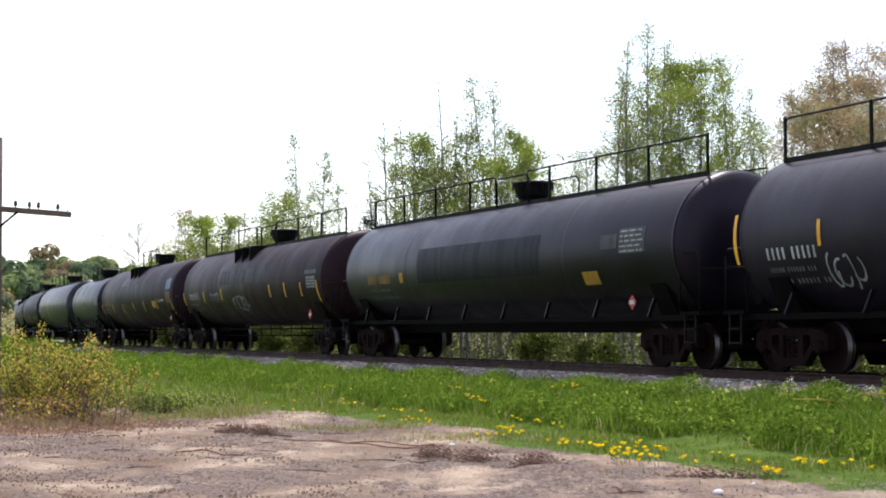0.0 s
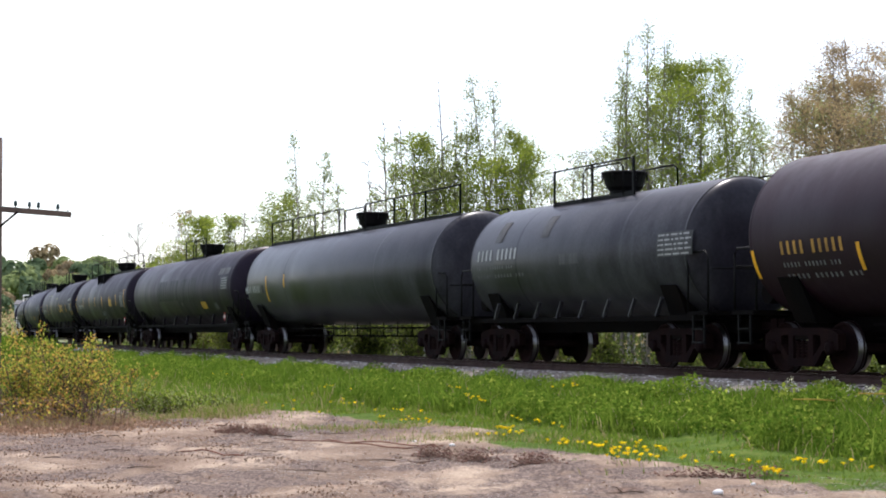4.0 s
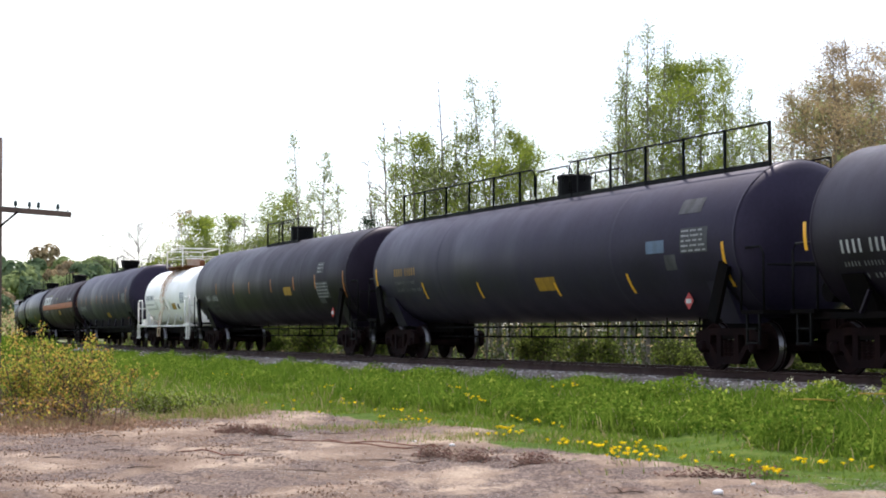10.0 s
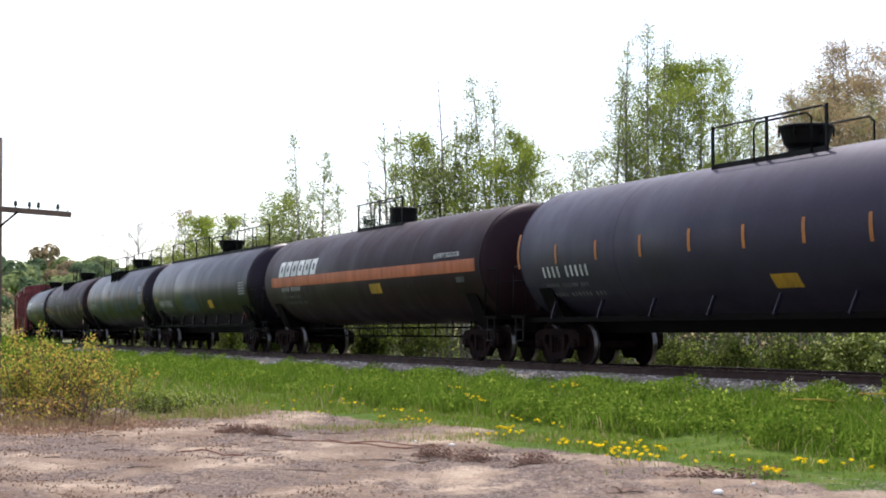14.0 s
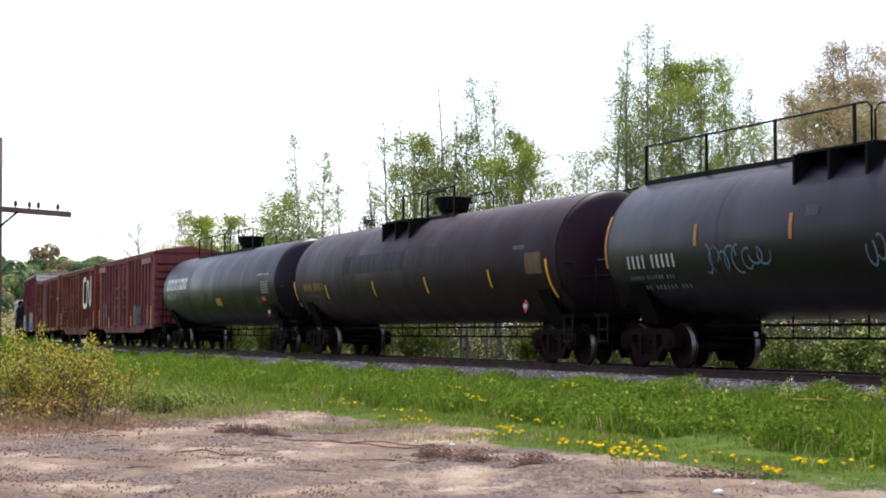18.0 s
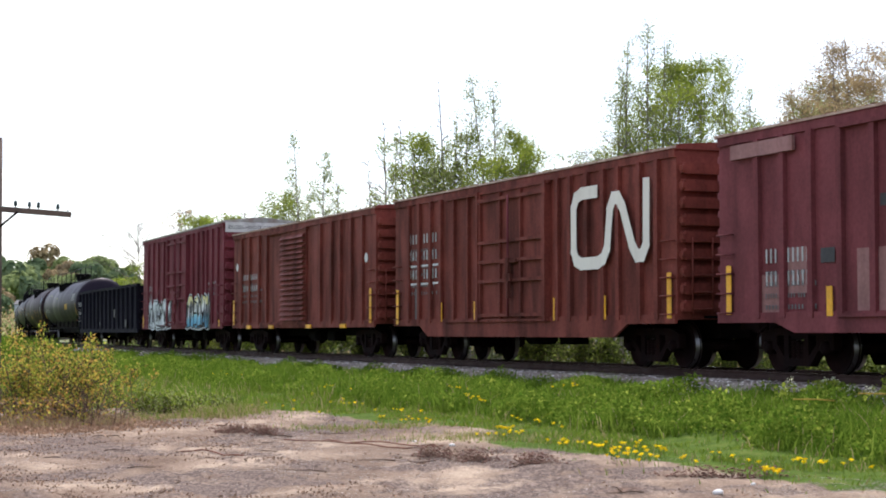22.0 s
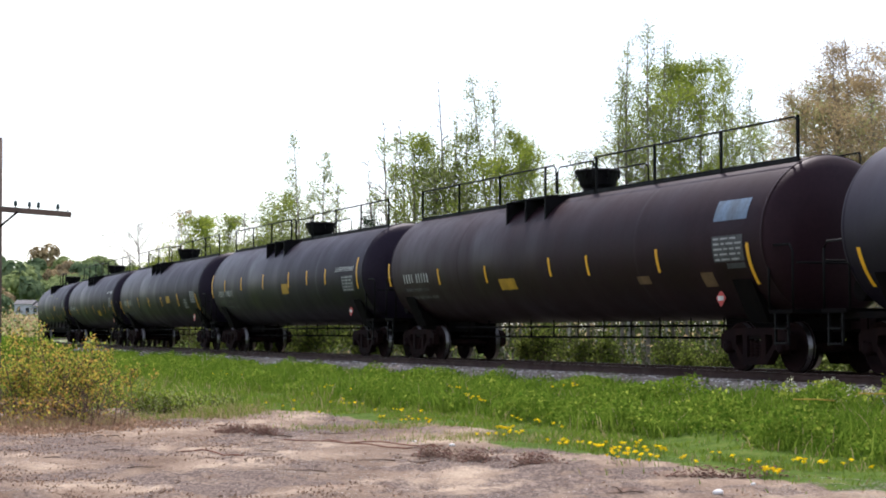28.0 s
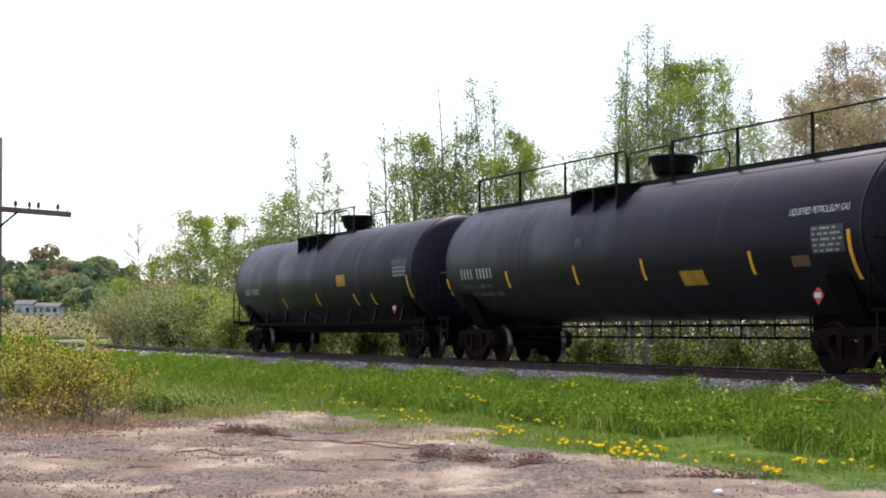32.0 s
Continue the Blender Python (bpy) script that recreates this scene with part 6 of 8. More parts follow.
b19 = add(box_car(19, 17.27, 4.38, 4.62, BOX_MAROON, (-1.75, 1.9), [-6.5, -5.7, -4.85, -4.0, -3.1, -2.4, 2.55, 3.45, 4.3, 5.15, 5.95, 6.8], [("t", -6.3, -4.9, 1.95, 2.2), ("t", -6.3, -4.9, 1.55, 1.8), ("p", -4.6, -4.2, 1.9, 2.15), ("t", -0.1, 0.8, 3.6, 3.75), ("t", -0.1, 0.8, 3.4, 3.5), ("p", -2.95, -2.75, 2.75, 2.95)],
                  "maroon box car with faded patches and white graffiti", belly=0.72, stripes=[(-7.45, 1.05, 1.95), (-4.3, 1.0, 1.5), (-2.2, 1.0, 1.5), (2.2, 1.0, 1.5), (4.4, 1.0, 1.5), (7.4, 0.95, 1.9)]), 92.96, 17.27)
b20 = add(box_car(20, 16.76, 4.36, 4.5, BOX_BROWN, (-1.65, 1.95), [-6.5, -5.75, -4.95, -4.25, -3.4, -2.5, 2.5, 3.1, 3.9, 4.65, 5.3, 6.2, 6.9], [("t", -6.5, -4.5, 3.1, 3.35), ("t", -6.5, -4.5, 2.65, 2.9), ("t", -6.5, -4.5, 2.15, 2.4), ("t", -0.9, -0.2, 2.9, 3.0), ("t", 0.3, 1.2, 2.9, 3.0)],
                  "oxide brown box car with a large white emblem", belly=0.62, stripes=[(-7.3, 0.95, 1.9), (-4.2, 1.0, 1.5), (-2.0, 1.0, 1.5), (2.4, 1.0, 1.5), (4.7, 1.0, 1.5), (7.4, 1.0, 1.9)]), 109.72, 16.76)
b21 = add(box_car(21, 16.94, 4.33, 4.48, BOX_BROWN, (-1.4, 1.25), [-6.5, -5.45, -4.25, -3.25, 2.7, 3.8, 4.65, 5.65, 6.65], [("t", -6.6, -4.2, 2.6, 2.8), ("t", -6.6, -4.2, 2.2, 2.4)],
                  "brown box car with a ribbed door and yellow sill tags", louvre=True, belly=0.8, low_sill=False, stripes=[(-7.5, 1.0, 1.9), (7.4, 1.0, 2.0)]), 126.66, 16.94)
b22 = add(box_car(22, 17.02, 4.95, 5.1, BOX_RED, (-1.85, 1.75), [-6.4, -5.3, -4.2, -3.0, 2.7, 3.6, 4.45, 5.15, 6.05, 6.95], [("t", -6.6, -5.2, 2.6, 2.8), ("t", -6.6, -5.2, 2.15, 2.35), ("t", 5.1, 5.6, 2.6, 2.7), ("t", 6.1, 6.6, 2.6, 2.7), ("p", -4.3, -4.05, 2.4, 2.65), ("t", 0.2, 1.3, 3.15, 3.3)],
                  "tall dark red box car with large blue and white graffiti", low_sill=False, roof_m=ROOF_STEEL, end_white=True, stripes=[(-7.4, 0.95, 1.5), (7.3, 0.95, 1.2)]), 143.68, 17.02)
add(gondola(20.77, "dark green gondola car with ribbed sides, empty", [("t", -9.6, -8.6, 2.2, 2.45), ("t", -9.6, -8.6, 1.75, 1.95), ("p", 6.7, 7.1, 1.0, 1.35), ("p", -1.5, -1.2, 1.1, 1.3), ("p", 3.2, 3.6, 1.5, 1.9)]), 164.45, 20.77)
add(tank_car(24, 20.82, [("y", 3.2, 4.55, 2.14, 2.5), ("p", 6.56, 8.28, 2.63, 3.07), ("s", -8.81, 1.8, 0.64), ("t", -8.0, -5.9, 2.05, 2.3), ("s", 8.8, 2.0, 0.8), ("p", -1.5, -1.2, 2.7, 2.9), ("D", 6.9, 7.2, 1.2, 1.5)],
             paint_m=BLACK, sill=True, label="black tank car with side sills and full walkway"), 185.27, 20.82)
add(tank_car(25, 20.92, [("s", -9.42, 2.33, 0.63), ("s", -5.87, 2.18, 0.4), ("s", -2.89, 2.15, 0.41), ("s", 0.65, 2.2, 0.42), ("s", 2.48, 2.17, 0.43), ("s", 5.48, 2.15, 0.46), ("s", 8.77, 1.98, 0.75), ("t", -8.37, -6.55, 2.06, 2.3), ("y", -2.21, -1.31, 1.75, 2.01), ("o", 4.49, 4.99, 1.71, 1.87), ("o", 6.96, 7.4, 1.6, 1.87), ("b", 7.58, 8.71, 2.8, 3.19), ("p", 7.58, 8.62, 2.04, 2.52), ("p", 7.98, 8.6, 1.91, 2.01), ("D", 7.19, 7.46, 1.21, 1.54)],
             paint_m=BROWN, label="brown-black tank car with amber stripes and full walkway"), 206.19, 20.92)
add(tank_car(26, 19.88, [("s", -8.79, 2.5, 0.85), ("s", -6.89, 2.48, 0.42), ("s", -4.58, 2.49, 0.47), ("s", -1.72, 2.49, 0.5), ("s", 1.36, 2.47, 0.5), ("s", 3.38, 2.48, 0.47), ("s", 5.29, 2.46, 0.48), ("s", 8.28, 2.48, 0.92), ("y", 0.52, 1.27, 2.02, 2.35), ("t", -7.85, -5.81, 2.07, 2.29), ("L", 6.27, 7.98, 2.55, 2.7), ("p", 6.85, 7.92, 1.97, 2.44), ("D", 6.62, 6.92, 1.22, 1.55)],
             label="black tank car with amber stripes and full walkway"), 226.07, 19.88)
add(tank_car(27, 20.02, [("s", 4.66, 2.1, 0.49), ("s", 8.22, 1.92, 0.76), ("s", -8.83, 1.97, 0.65), ("s", -6.91, 2.12, 0.43), ("s", -4.16, 2.13, 0.44), ("s", -1.69, 2.11, 0.44), ("s", 1.23, 2.09, 0.42), ("y", 2.3, 3.04, 2.01, 2.3), ("t", -7.88, -5.87, 2.02, 2.27), ("p", 7.11, 8.08, 1.95, 2.42), ("p", 5.75, 6.39, 1.74, 2.14), ("p", -1.55, -1.22, 2.72, 2.93), ("D", 6.35, 6.78, 1.18, 1.54)],
             label="black tank car with amber stripes and full walkway"), 246.09, 20.02)
add(tank_car(28, 19.9, [("s", -8.75, 1.88, 0.43), ("s", -5.12, 1.99, 0.39), ("s", -1.6, 1.98, 0.41), ("s", 1.41, 2.0, 0.43), ("s", 5.38, 1.99, 0.42), ("s", 8.39, 2.02, 0.82), ("t", -7.84, -5.89, 2.05, 2.3), ("y", 2.78, 3.66, 1.64, 1.92), ("L", 6.66, 8.41, 2.73, 2.87), ("p", 7.32, 8.25, 2.07, 2.54), ("o", 6.65, 7.18, 1.87, 2.06), ("D", 6.89, 7.17, 1.21, 1.53), ("p", -1.49, -1.17, 2.58, 2.78)],
             label="black tank car with sparse amber stripes and full walkway"), 265.99, 19.9)
add(tank_car(29, 20.32, [("s", -3.33, 1.71, 0.33), ("s", 0.31, 1.78, 0.38), ("s", 3.89, 1.71, 0.33), ("s", 5.41, 1.69, 0.32), ("s", 8.57, 1.99, 0.6), ("t", -7.71, -5.94, 2.05, 2.25), ("y", 2.59, 3.38, 2.13, 2.47), ("p", 7.38, 8.56, 2.59, 2.75), ("p", 7.49, 8.53, 2.27, 2.58), ("D", 6.5, 6.98, 1.24, 1.61)],
             walkway="center", sill=True, label="black tank car with side sills, last of the train"), 286.31, 20.32)

# faded primer patches and the sprayed pieces on the box cars
for x0, x1, z0, z1 in ((-6.6, -5.8, 0.98, 1.75), (-5.6, -4.95, 1.4, 2.2), (-3.6, -2.6, 1.05, 2.1), (2.6, 3.4, 1.0, 2.0), (6.0, 6.75, 1.05, 2.0)):
    bm = bmesh.new()
    flat_shape(bm, [(x0, z0), (x1, z0), (x1, z1), (x0, z1)], -1.512)
    part("paint_patch", bm, BOX_FADED, b19)
for x0, x1 in ((-7.3, -5.3), (5.2, 7.4)):
    bm = bmesh.new()
    block(bm, x0, x1, -1.61, -1.55, 3.88, 4.14)
    part("fascia_plate", bm, BOX_FADED, b19, "sun-faded plate under the roof edge")
wall_piece(b19, 3.55, 5.1, 1.05, 1.95, -1.588, PANEL, 19, 3, RUST_PANEL, 0.05)
bm = bmesh.new()
band = [(4.4, 3.72), (3.75, 3.72), (3.5, 3.64), (3.38, 3.42), (3.38, 2.5), (3.5, 2.28), (3.75, 2.2), (4.5, 2.2), (4.75, 2.28), (4.92, 2.5), (5.05, 3.3), (5.2, 3.52), (5.4, 3.52), (5.6, 3.3), (6.0, 2.5), (6.2, 2.28), (6.42, 2.28), (6.58, 2.5), (6.6, 3.75)]
stroke(bm, band, 0.27, -1.592)
part("emblem", bm, CREAM, b20, "bold cream emblem of one winding band")
bm = bmesh.new()
for x in (-6.0, -5.0):
    flat_shape(bm, [(x - 0.06, 1.0), (x + 0.06, 1.0), (x + 0.06, 1.9), (x - 0.06, 1.9)], -1.53)
part("lettering", bm, DULL_INK, b20)
for z in (2.5, 2.02, 1.02):
    for x0, x1 in ((-6.4, -5.85), (-5.65, -5.05), (-4.85, -4.35)):
        bm = bmesh.new()
        flat_shape(bm, [(x0, z - 0.025), (x1, z - 0.025), (x1, z + 0.025), (x0, z + 0.025)], -1.53)
        part("painted_rule", bm, WHITE_INK, b20)
for x in (-5.4, -2.6, 1.6, 5.0):
    bm = bmesh.new()
    block(bm, x - 0.25, x + 0.25, -1.6, -1.55, 0.86, 0.98)
    part("sill_tag", bm, AMBER, b21, "yellow reflective sill tag")
for x, z in ((-7.2, 3.1), (6.9, 2.9)):
    bm = bmesh.new()
    lathe(bm, [(-1.52, 0.14), (-1.515, 0.14)], 18, "y")
    bmesh.ops.translate(bm, verts=bm.verts[:], vec=(x, 0, z))
    part("round_mark", bm, WHITE_INK, b21)
wall_piece(b22, -5.9, -1.3, 0.9, 2.1, -1.588, GRAF_WHITE, 5, 6, GRAF_WHITE)
wall_piece(b22, 1.75, 5.75, 0.9, 2.2, -1.588, GRAF_FADE, 6, 6, GRAF_WHITE)


# ---------------------------------------------------------------- trees and shrubs
tree("birch_tree", 6.9, 57, 12.3, 0.80, 3000, 0.063, [LEAF_PALE, LEAF_MID, LEAF_PALE], BARK, 501, "slender birch with sparse fresh spring leaves behind the track", crown_from=0.2, form="birch", lean=(0.010, 0))
tree("birch_tree", 7.4, 58, 11.9, 0.66, 2400, 0.064, [LEAF_PALE, LEAF_MID, LEAF_PALE], BARK, 502, "slender birch with sparse fresh spring leaves behind the track", crown_from=0.25, form="birch", lean=(-0.010, 0))
tree("birch_tree", 6.1, 58, 11.7, 0.89, 2600, 0.064, [LEAF_PALE, LEAF_MID, LEAF_PALE], BARK, 503, "slender birch with sparse fresh spring leaves behind the track", crown_from=0.15, form="birch", lean=(-0.014, 0))
tree("birch_tree", 6.0, 60, 11.1, 0.80, 1800, 0.066, [LEAF_PALE, LEAF_MID, LEAF_PALE], BARK, 504, "slender birch with sparse fresh spring leaves behind the track", crown_from=0.2, form="birch", lean=(-0.011, 0))
tree("birch_tree", 6.6, 60, 10.7, 0.68, 1800, 0.066, [LEAF_PALE, LEAF_MID, LEAF_PALE], BIRCH, 505, "slender birch with sparse fresh spring leaves behind the track", crown_from=0.2, form="birch", lean=(0.008, 0))
tree("broadleaf_tree", 8.7, 58, 11.4, 1.01, 12500, 0.064, [LEAF_BRIGHT, LEAF_BRIGHT, LEAF_MID], BARK, 506, "full young broadleaf tree with bright green leaves", crown_from=0.3, form="round", lean=(0.011, 0))
tree("broadleaf_tree", 8.2, 60, 11.4, 0.90, 9500, 0.066, [LEAF_BRIGHT, LEAF_BRIGHT, LEAF_MID], BARK, 507, "full young broadleaf tree with bright green leaves", crown_from=0.3, form="round", lean=(-0.007, 0))
tree("broadleaf_tree", 8.1, 56, 10.1, 1.16, 9500, 0.062, [LEAF_BRIGHT, LEAF_BRIGHT, LEAF_MID], BARK, 508, "full young broadleaf tree with bright green leaves", crown_from=0.25, form="round")
tree("broadleaf_tree", 7.5, 60, 10.1, 0.92, 5000, 0.066, [LEAF_BRIGHT, LEAF_PALE, LEAF_MID], BARK, 509, "young broadleaf tree with pale spring leaves", crown_from=0.3, form="round")
tree("birch_tree", 10.3, 60, 11.5, 0.72, 3000, 0.066, [LEAF_PALE, LEAF_MID, LEAF_PALE], BARK, 510, "slender birch with sparse fresh spring leaves behind the track", crown_from=0.2, form="birch", lean=(-0.007, 0))
tree("birch_tree", 10.7, 60, 10.5, 0.88, 2400, 0.066, [LEAF_PALE, LEAF_MID, LEAF_PALE], BIRCH, 511, "slender birch with sparse fresh spring leaves behind the track", crown_from=0.2, form="birch", lean=(0.016, 0))
tree("broadleaf_tree", 10.5, 62, 10.1, 1.04, 3600, 0.068, [LEAF_BRIGHT, LEAF_PALE, LEAF_MID], BARK, 512, "young broadleaf tree with pale spring leaves", crown_from=0.25, form="round")
tree("broadleaf_tree", 11.6, 62, 9.6, 0.75, 1600, 0.068, [LEAF_BRIGHT, LEAF_PALE, LEAF_MID], BARK, 513, "young broadleaf tree with pale spring leaves", crown_from=0.2, form="round")
tree("broadleaf_tree", 6.7, 60, 9.0, 0.80, 3000, 0.066, [LEAF_BRIGHT, LEAF_PALE, LEAF_MID], BARK, 514, "young broadleaf tree with pale spring leaves", crown_from=0.2, form="round")
tree("broadleaf_tree", 5.3, 62, 8.6, 0.87, 3400, 0.068, [LEAF_BRIGHT, LEAF_PALE, LEAF_MID], BARK, 515, "young broadleaf tree with pale spring leaves", crown_from=0.2, form="round")
tree("broadleaf_tree", 4.8, 64, 8.1, 0.60, 1600, 0.070, [LEAF_BRIGHT, LEAF_PALE, LEAF_MID], BARK, 516, "young broadleaf tree with pale spring leaves", crown_from=0.2, form="round")
tree("broadleaf_tree", 11.3, 58, 8.5, 0.62, 1800, 0.064, [LEAF_BRIGHT, LEAF_PALE, LEAF_MID], BARK, 517, "young broadleaf tree with pale spring leaves", crown_from=0.2, form="round")
tree("budding_tree", 12.1, 54, 10.0, 0.87, 13500, 0.059, [LEAF_TAN, LEAF_PALE, LEAF_TAN], BARK, 518, "budding tree with yellow-green and tan young leaves", crown_from=0.25, form="round", lean=(0.004, 0))
tree("budding_tree", 11.8, 55, 9.5, 0.73, 7800, 0.061, [LEAF_TAN, LEAF_PALE, LEAF_TAN], BARK, 519, "budding tree with yellow-green and tan young leaves", crown_from=0.25, form="round")
tree("budding_tree", 12.4, 52, 10.7, 0.76, 6300, 0.057, LEAF_TAN, BARK, 520, "budding tree with tan catkins and bare twigs", crown_from=0.2, form="round", lean=(-0.013, 0), stemsn=2)
tree("budding_tree", 12.8, 52, 10.9, 0.90, 8400, 0.057, LEAF_TAN, BARK, 521, "budding tree with tan catkins and bare twigs", crown_from=0.2, form="round", lean=(0.007, 0), stemsn=2)
tree("budding_tree", 12.9, 50, 10.4, 1.04, 12000, 0.055, LEAF_TAN, BARK, 522, "budding tree with tan catkins and bare twigs", crown_from=0.2, form="round", lean=(0.010, 0))
tree("budding_tree", 12.5, 50, 9.5, 1.00, 12000, 0.055, LEAF_TAN, BARK, 523, "budding tree with tan catkins and bare twigs", crown_from=0.2, form="round")
tree("budding_tree", 12.1, 52, 9.1, 0.90, 11250, 0.057, [LEAF_TAN, LEAF_PALE, LEAF_TAN], BARK, 524, "budding tree with yellow-green and tan young leaves", crown_from=0.2, form="round")
tree("budding_tree", 11.5, 56, 9.1, 0.67, 4800, 0.062, [LEAF_TAN, LEAF_PALE, LEAF_TAN], BARK, 525, "budding tree with yellow-green and tan young leaves", crown_from=0.2, form="round")
tree("budding_tree", 12.4, 48, 8.2, 0.96, 10500, 0.053, [LEAF_TAN, LEAF_PALE, LEAF_TAN], BARK, 526, "budding tree with yellow-green and tan young leaves", crown_from=0.15, form="round")
tree("birch_tree", 2.3, 68, 12.0, 1.00, 2600, 0.075, [LEAF_PALE, LEAF_MID, LEAF_PALE], BARK, 527, "slender birch with sparse fresh spring leaves behind the track", crown_from=0.25, form="birch", lean=(-0.063, 0))
tree("birch_tree", 2.4, 70, 12.1, 0.84, 1600, 0.077, [LEAF_PALE, LEAF_MID, LEAF_PALE], BARK, 528, "slender birch with sparse fresh spring leaves behind the track", crown_from=0.3, form="birch", lean=(0.012, 0))
tree("broadleaf_tree", 3.1, 68, 10.0, 0.82, 6800, 0.075, [LEAF_BRIGHT, LEAF_BRIGHT, LEAF_MID], BARK, 529, "full young broadleaf tree with bright green leaves", crown_from=0.3, form="round", lean=(0.014, 0))
tree("broadleaf_tree", 2.7, 66, 9.0, 0.97, 6500, 0.073, [LEAF_BRIGHT, LEAF_BRIGHT, LEAF_MID], BARK, 530, "full young broadleaf tree with bright green leaves", crown_from=0.25, form="round")
tree("birch_tree", 3.6, 68, 9.4, 0.50, 700, 0.075, [LEAF_PALE, LEAF_MID, LEAF_PALE], BIRCH, 531, "slender birch with sparse fresh spring leaves behind the track", crown_from=0.2, form="birch")
tree("broadleaf_tree", 1.0, 68, 10.0, 0.64, 3200, 0.075, [LEAF_BRIGHT, LEAF_PALE, LEAF_MID], BARK, 532, "young broadleaf tree with pale spring leaves", crown_from=0.3, form="round", lean=(0.009, 0))
tree("broadleaf_tree", 1.7, 66, 8.5, 1.06, 6500, 0.073, [LEAF_BRIGHT, LEAF_BRIGHT, LEAF_MID], BARK, 533, "full young broadleaf tree with bright green leaves", crown_from=0.25, form="round")
tree("birch_tree", 0.3, 68, 10.7, 0.45, 700, 0.075, [LEAF_PALE, LEAF_MID, LEAF_PALE], BARK, 534, "slender birch with sparse fresh spring leaves behind the track", crown_from=0.3, form="birch", lean=(0.013, 0))
tree("bare_tree", 0.2, 70, 12.2, 0.37, 0, 0.077, LEAF_PALE, BARK, 535, "bare leafless tree with fine twigs", crown_from=0.3, form="birch", bare=True, lean=(-0.006, 0))
tree("broadleaf_tree", -0.8, 70, 10.1, 0.98, 6500, 0.077, [LEAF_BRIGHT, LEAF_BRIGHT, LEAF_MID], BARK, 536, "full young broadleaf tree with bright green leaves", crown_from=0.3, form="round", lean=(-0.010, 0))
tree("broadleaf_tree", -0.1, 70, 9.8, 0.84, 3800, 0.077, [LEAF_BRIGHT, LEAF_PALE, LEAF_MID], BARK, 537, "young broadleaf tree with pale spring leaves", crown_from=0.25, form="round")
tree("broadleaf_tree", -1.3, 72, 9.0, 0.96, 5200, 0.079, [LEAF_BRIGHT, LEAF_BRIGHT, LEAF_MID], BARK, 538, "full young broadleaf tree with bright green leaves", crown_from=0.25, form="round")
tree("broadleaf_tree", 0.7, 68, 8.6, 0.91, 4200, 0.075, [LEAF_PALE, LEAF_OLIVE, LEAF_MID], BARK, 539, "young broadleaf tree with dull olive leaves", crown_from=0.25, form="round")
tree("broadleaf_tree", -0.4, 68, 8.4, 1.02, 4600, 0.075, [LEAF_PALE, LEAF_OLIVE, LEAF_MID], BARK, 540, "young broadleaf tree with dull olive leaves", crown_from=0.2, form="round")
tree("bare_tree", -2.1, 72, 10.7, 0.67, 0, 0.079, LEAF_PALE, BARK, 541, "bare leafless tree with fine twigs", crown_from=0.25, form="birch", bare=True, lean=(-0.019, 0))
tree("bare_tree", -1.6, 72, 10.9, 0.53, 0, 0.079, LEAF_PALE, BARK, 542, "bare leafless tree with fine twigs", crown_from=0.25, form="birch", bare=True, lean=(0.007, 0))
tree("bare_tree", -2.0, 74, 10.6, 0.49, 0, 0.081, LEAF_PALE, BARK, 543, "bare leafless tree with fine twigs", crown_from=0.25, form="birch", bare=True)
tree("bare_tree", -2.8, 76, 9.5, 0.76, 0, 0.084, LEAF_PALE, BARK, 544, "bare leafless tree with fine twigs", crown_from=0.2, form="birch", bare=True, lean=(-0.033, 0))
tree("broadleaf_tree", -3.1, 76, 8.2, 0.51, 900, 0.084, [LEAF_PALE, LEAF_OLIVE, LEAF_MID], BARK, 545, "young broadleaf tree with dull olive leaves", crown_from=0.2, form="round")
tree("broadleaf_tree", 3.9, 66, 7.8, 0.57, 1600, 0.073, [LEAF_BRIGHT, LEAF_PALE, LEAF_MID], BARK, 546, "young broadleaf tree with pale spring leaves", crown_from=0.2, form="round")
tree("birch_tree", -6.9, 84, 11.4, 0.73, 1300, 0.092, [LEAF_PALE, LEAF_MID, LEAF_PALE], BARK, 547, "slender birch with sparse fresh spring leaves behind the track", crown_from=0.2, form="birch", lean=(-0.036, 0))
tree("birch_tree", -5.9, 82, 10.4, 0.88, 2200, 0.090, [LEAF_PALE, LEAF_MID, LEAF_PALE], BARK, 548, "slender birch with sparse fresh spring leaves behind the track", crown_from=0.2, form="birch", lean=(0.014, 0))
tree("birch_tree", -6.6, 84, 9.1, 0.73, 1000, 0.092, [LEAF_PALE, LEAF_MID, LEAF_PALE], BIRCH, 549, "slender birch with sparse fresh spring leaves behind the track", crown_from=0.2, form="birch")
tree("broadleaf_tree", -4.8, 80, 8.9, 0.53, 900, 0.088, [LEAF_BRIGHT, LEAF_PALE, LEAF_MID], BARK, 550, "young broadleaf tree with pale spring leaves", crown_from=0.2, form="round")
tree("broadleaf_tree", -9.2, 92, 9.4, 0.98, 4200, 0.101, [LEAF_BRIGHT, LEAF_PALE, LEAF_MID], BARK, 551, "young broadleaf tree with pale spring leaves", crown_from=0.2, form="round")
tree("broadleaf_tree", -8.2, 90, 8.8, 0.78, 2600, 0.099, [LEAF_BRIGHT, LEAF_PALE, LEAF_MID], BARK, 552, "young broadleaf tree with pale spring leaves", crown_from=0.2, form="round")
tree("broadleaf_tree", -10.3, 96, 8.4, 1.09, 3600, 0.106, [LEAF_PALE, LEAF_OLIVE, LEAF_MID], BARK, 553, "young broadleaf tree with dull olive leaves", crown_from=0.15, form="round")
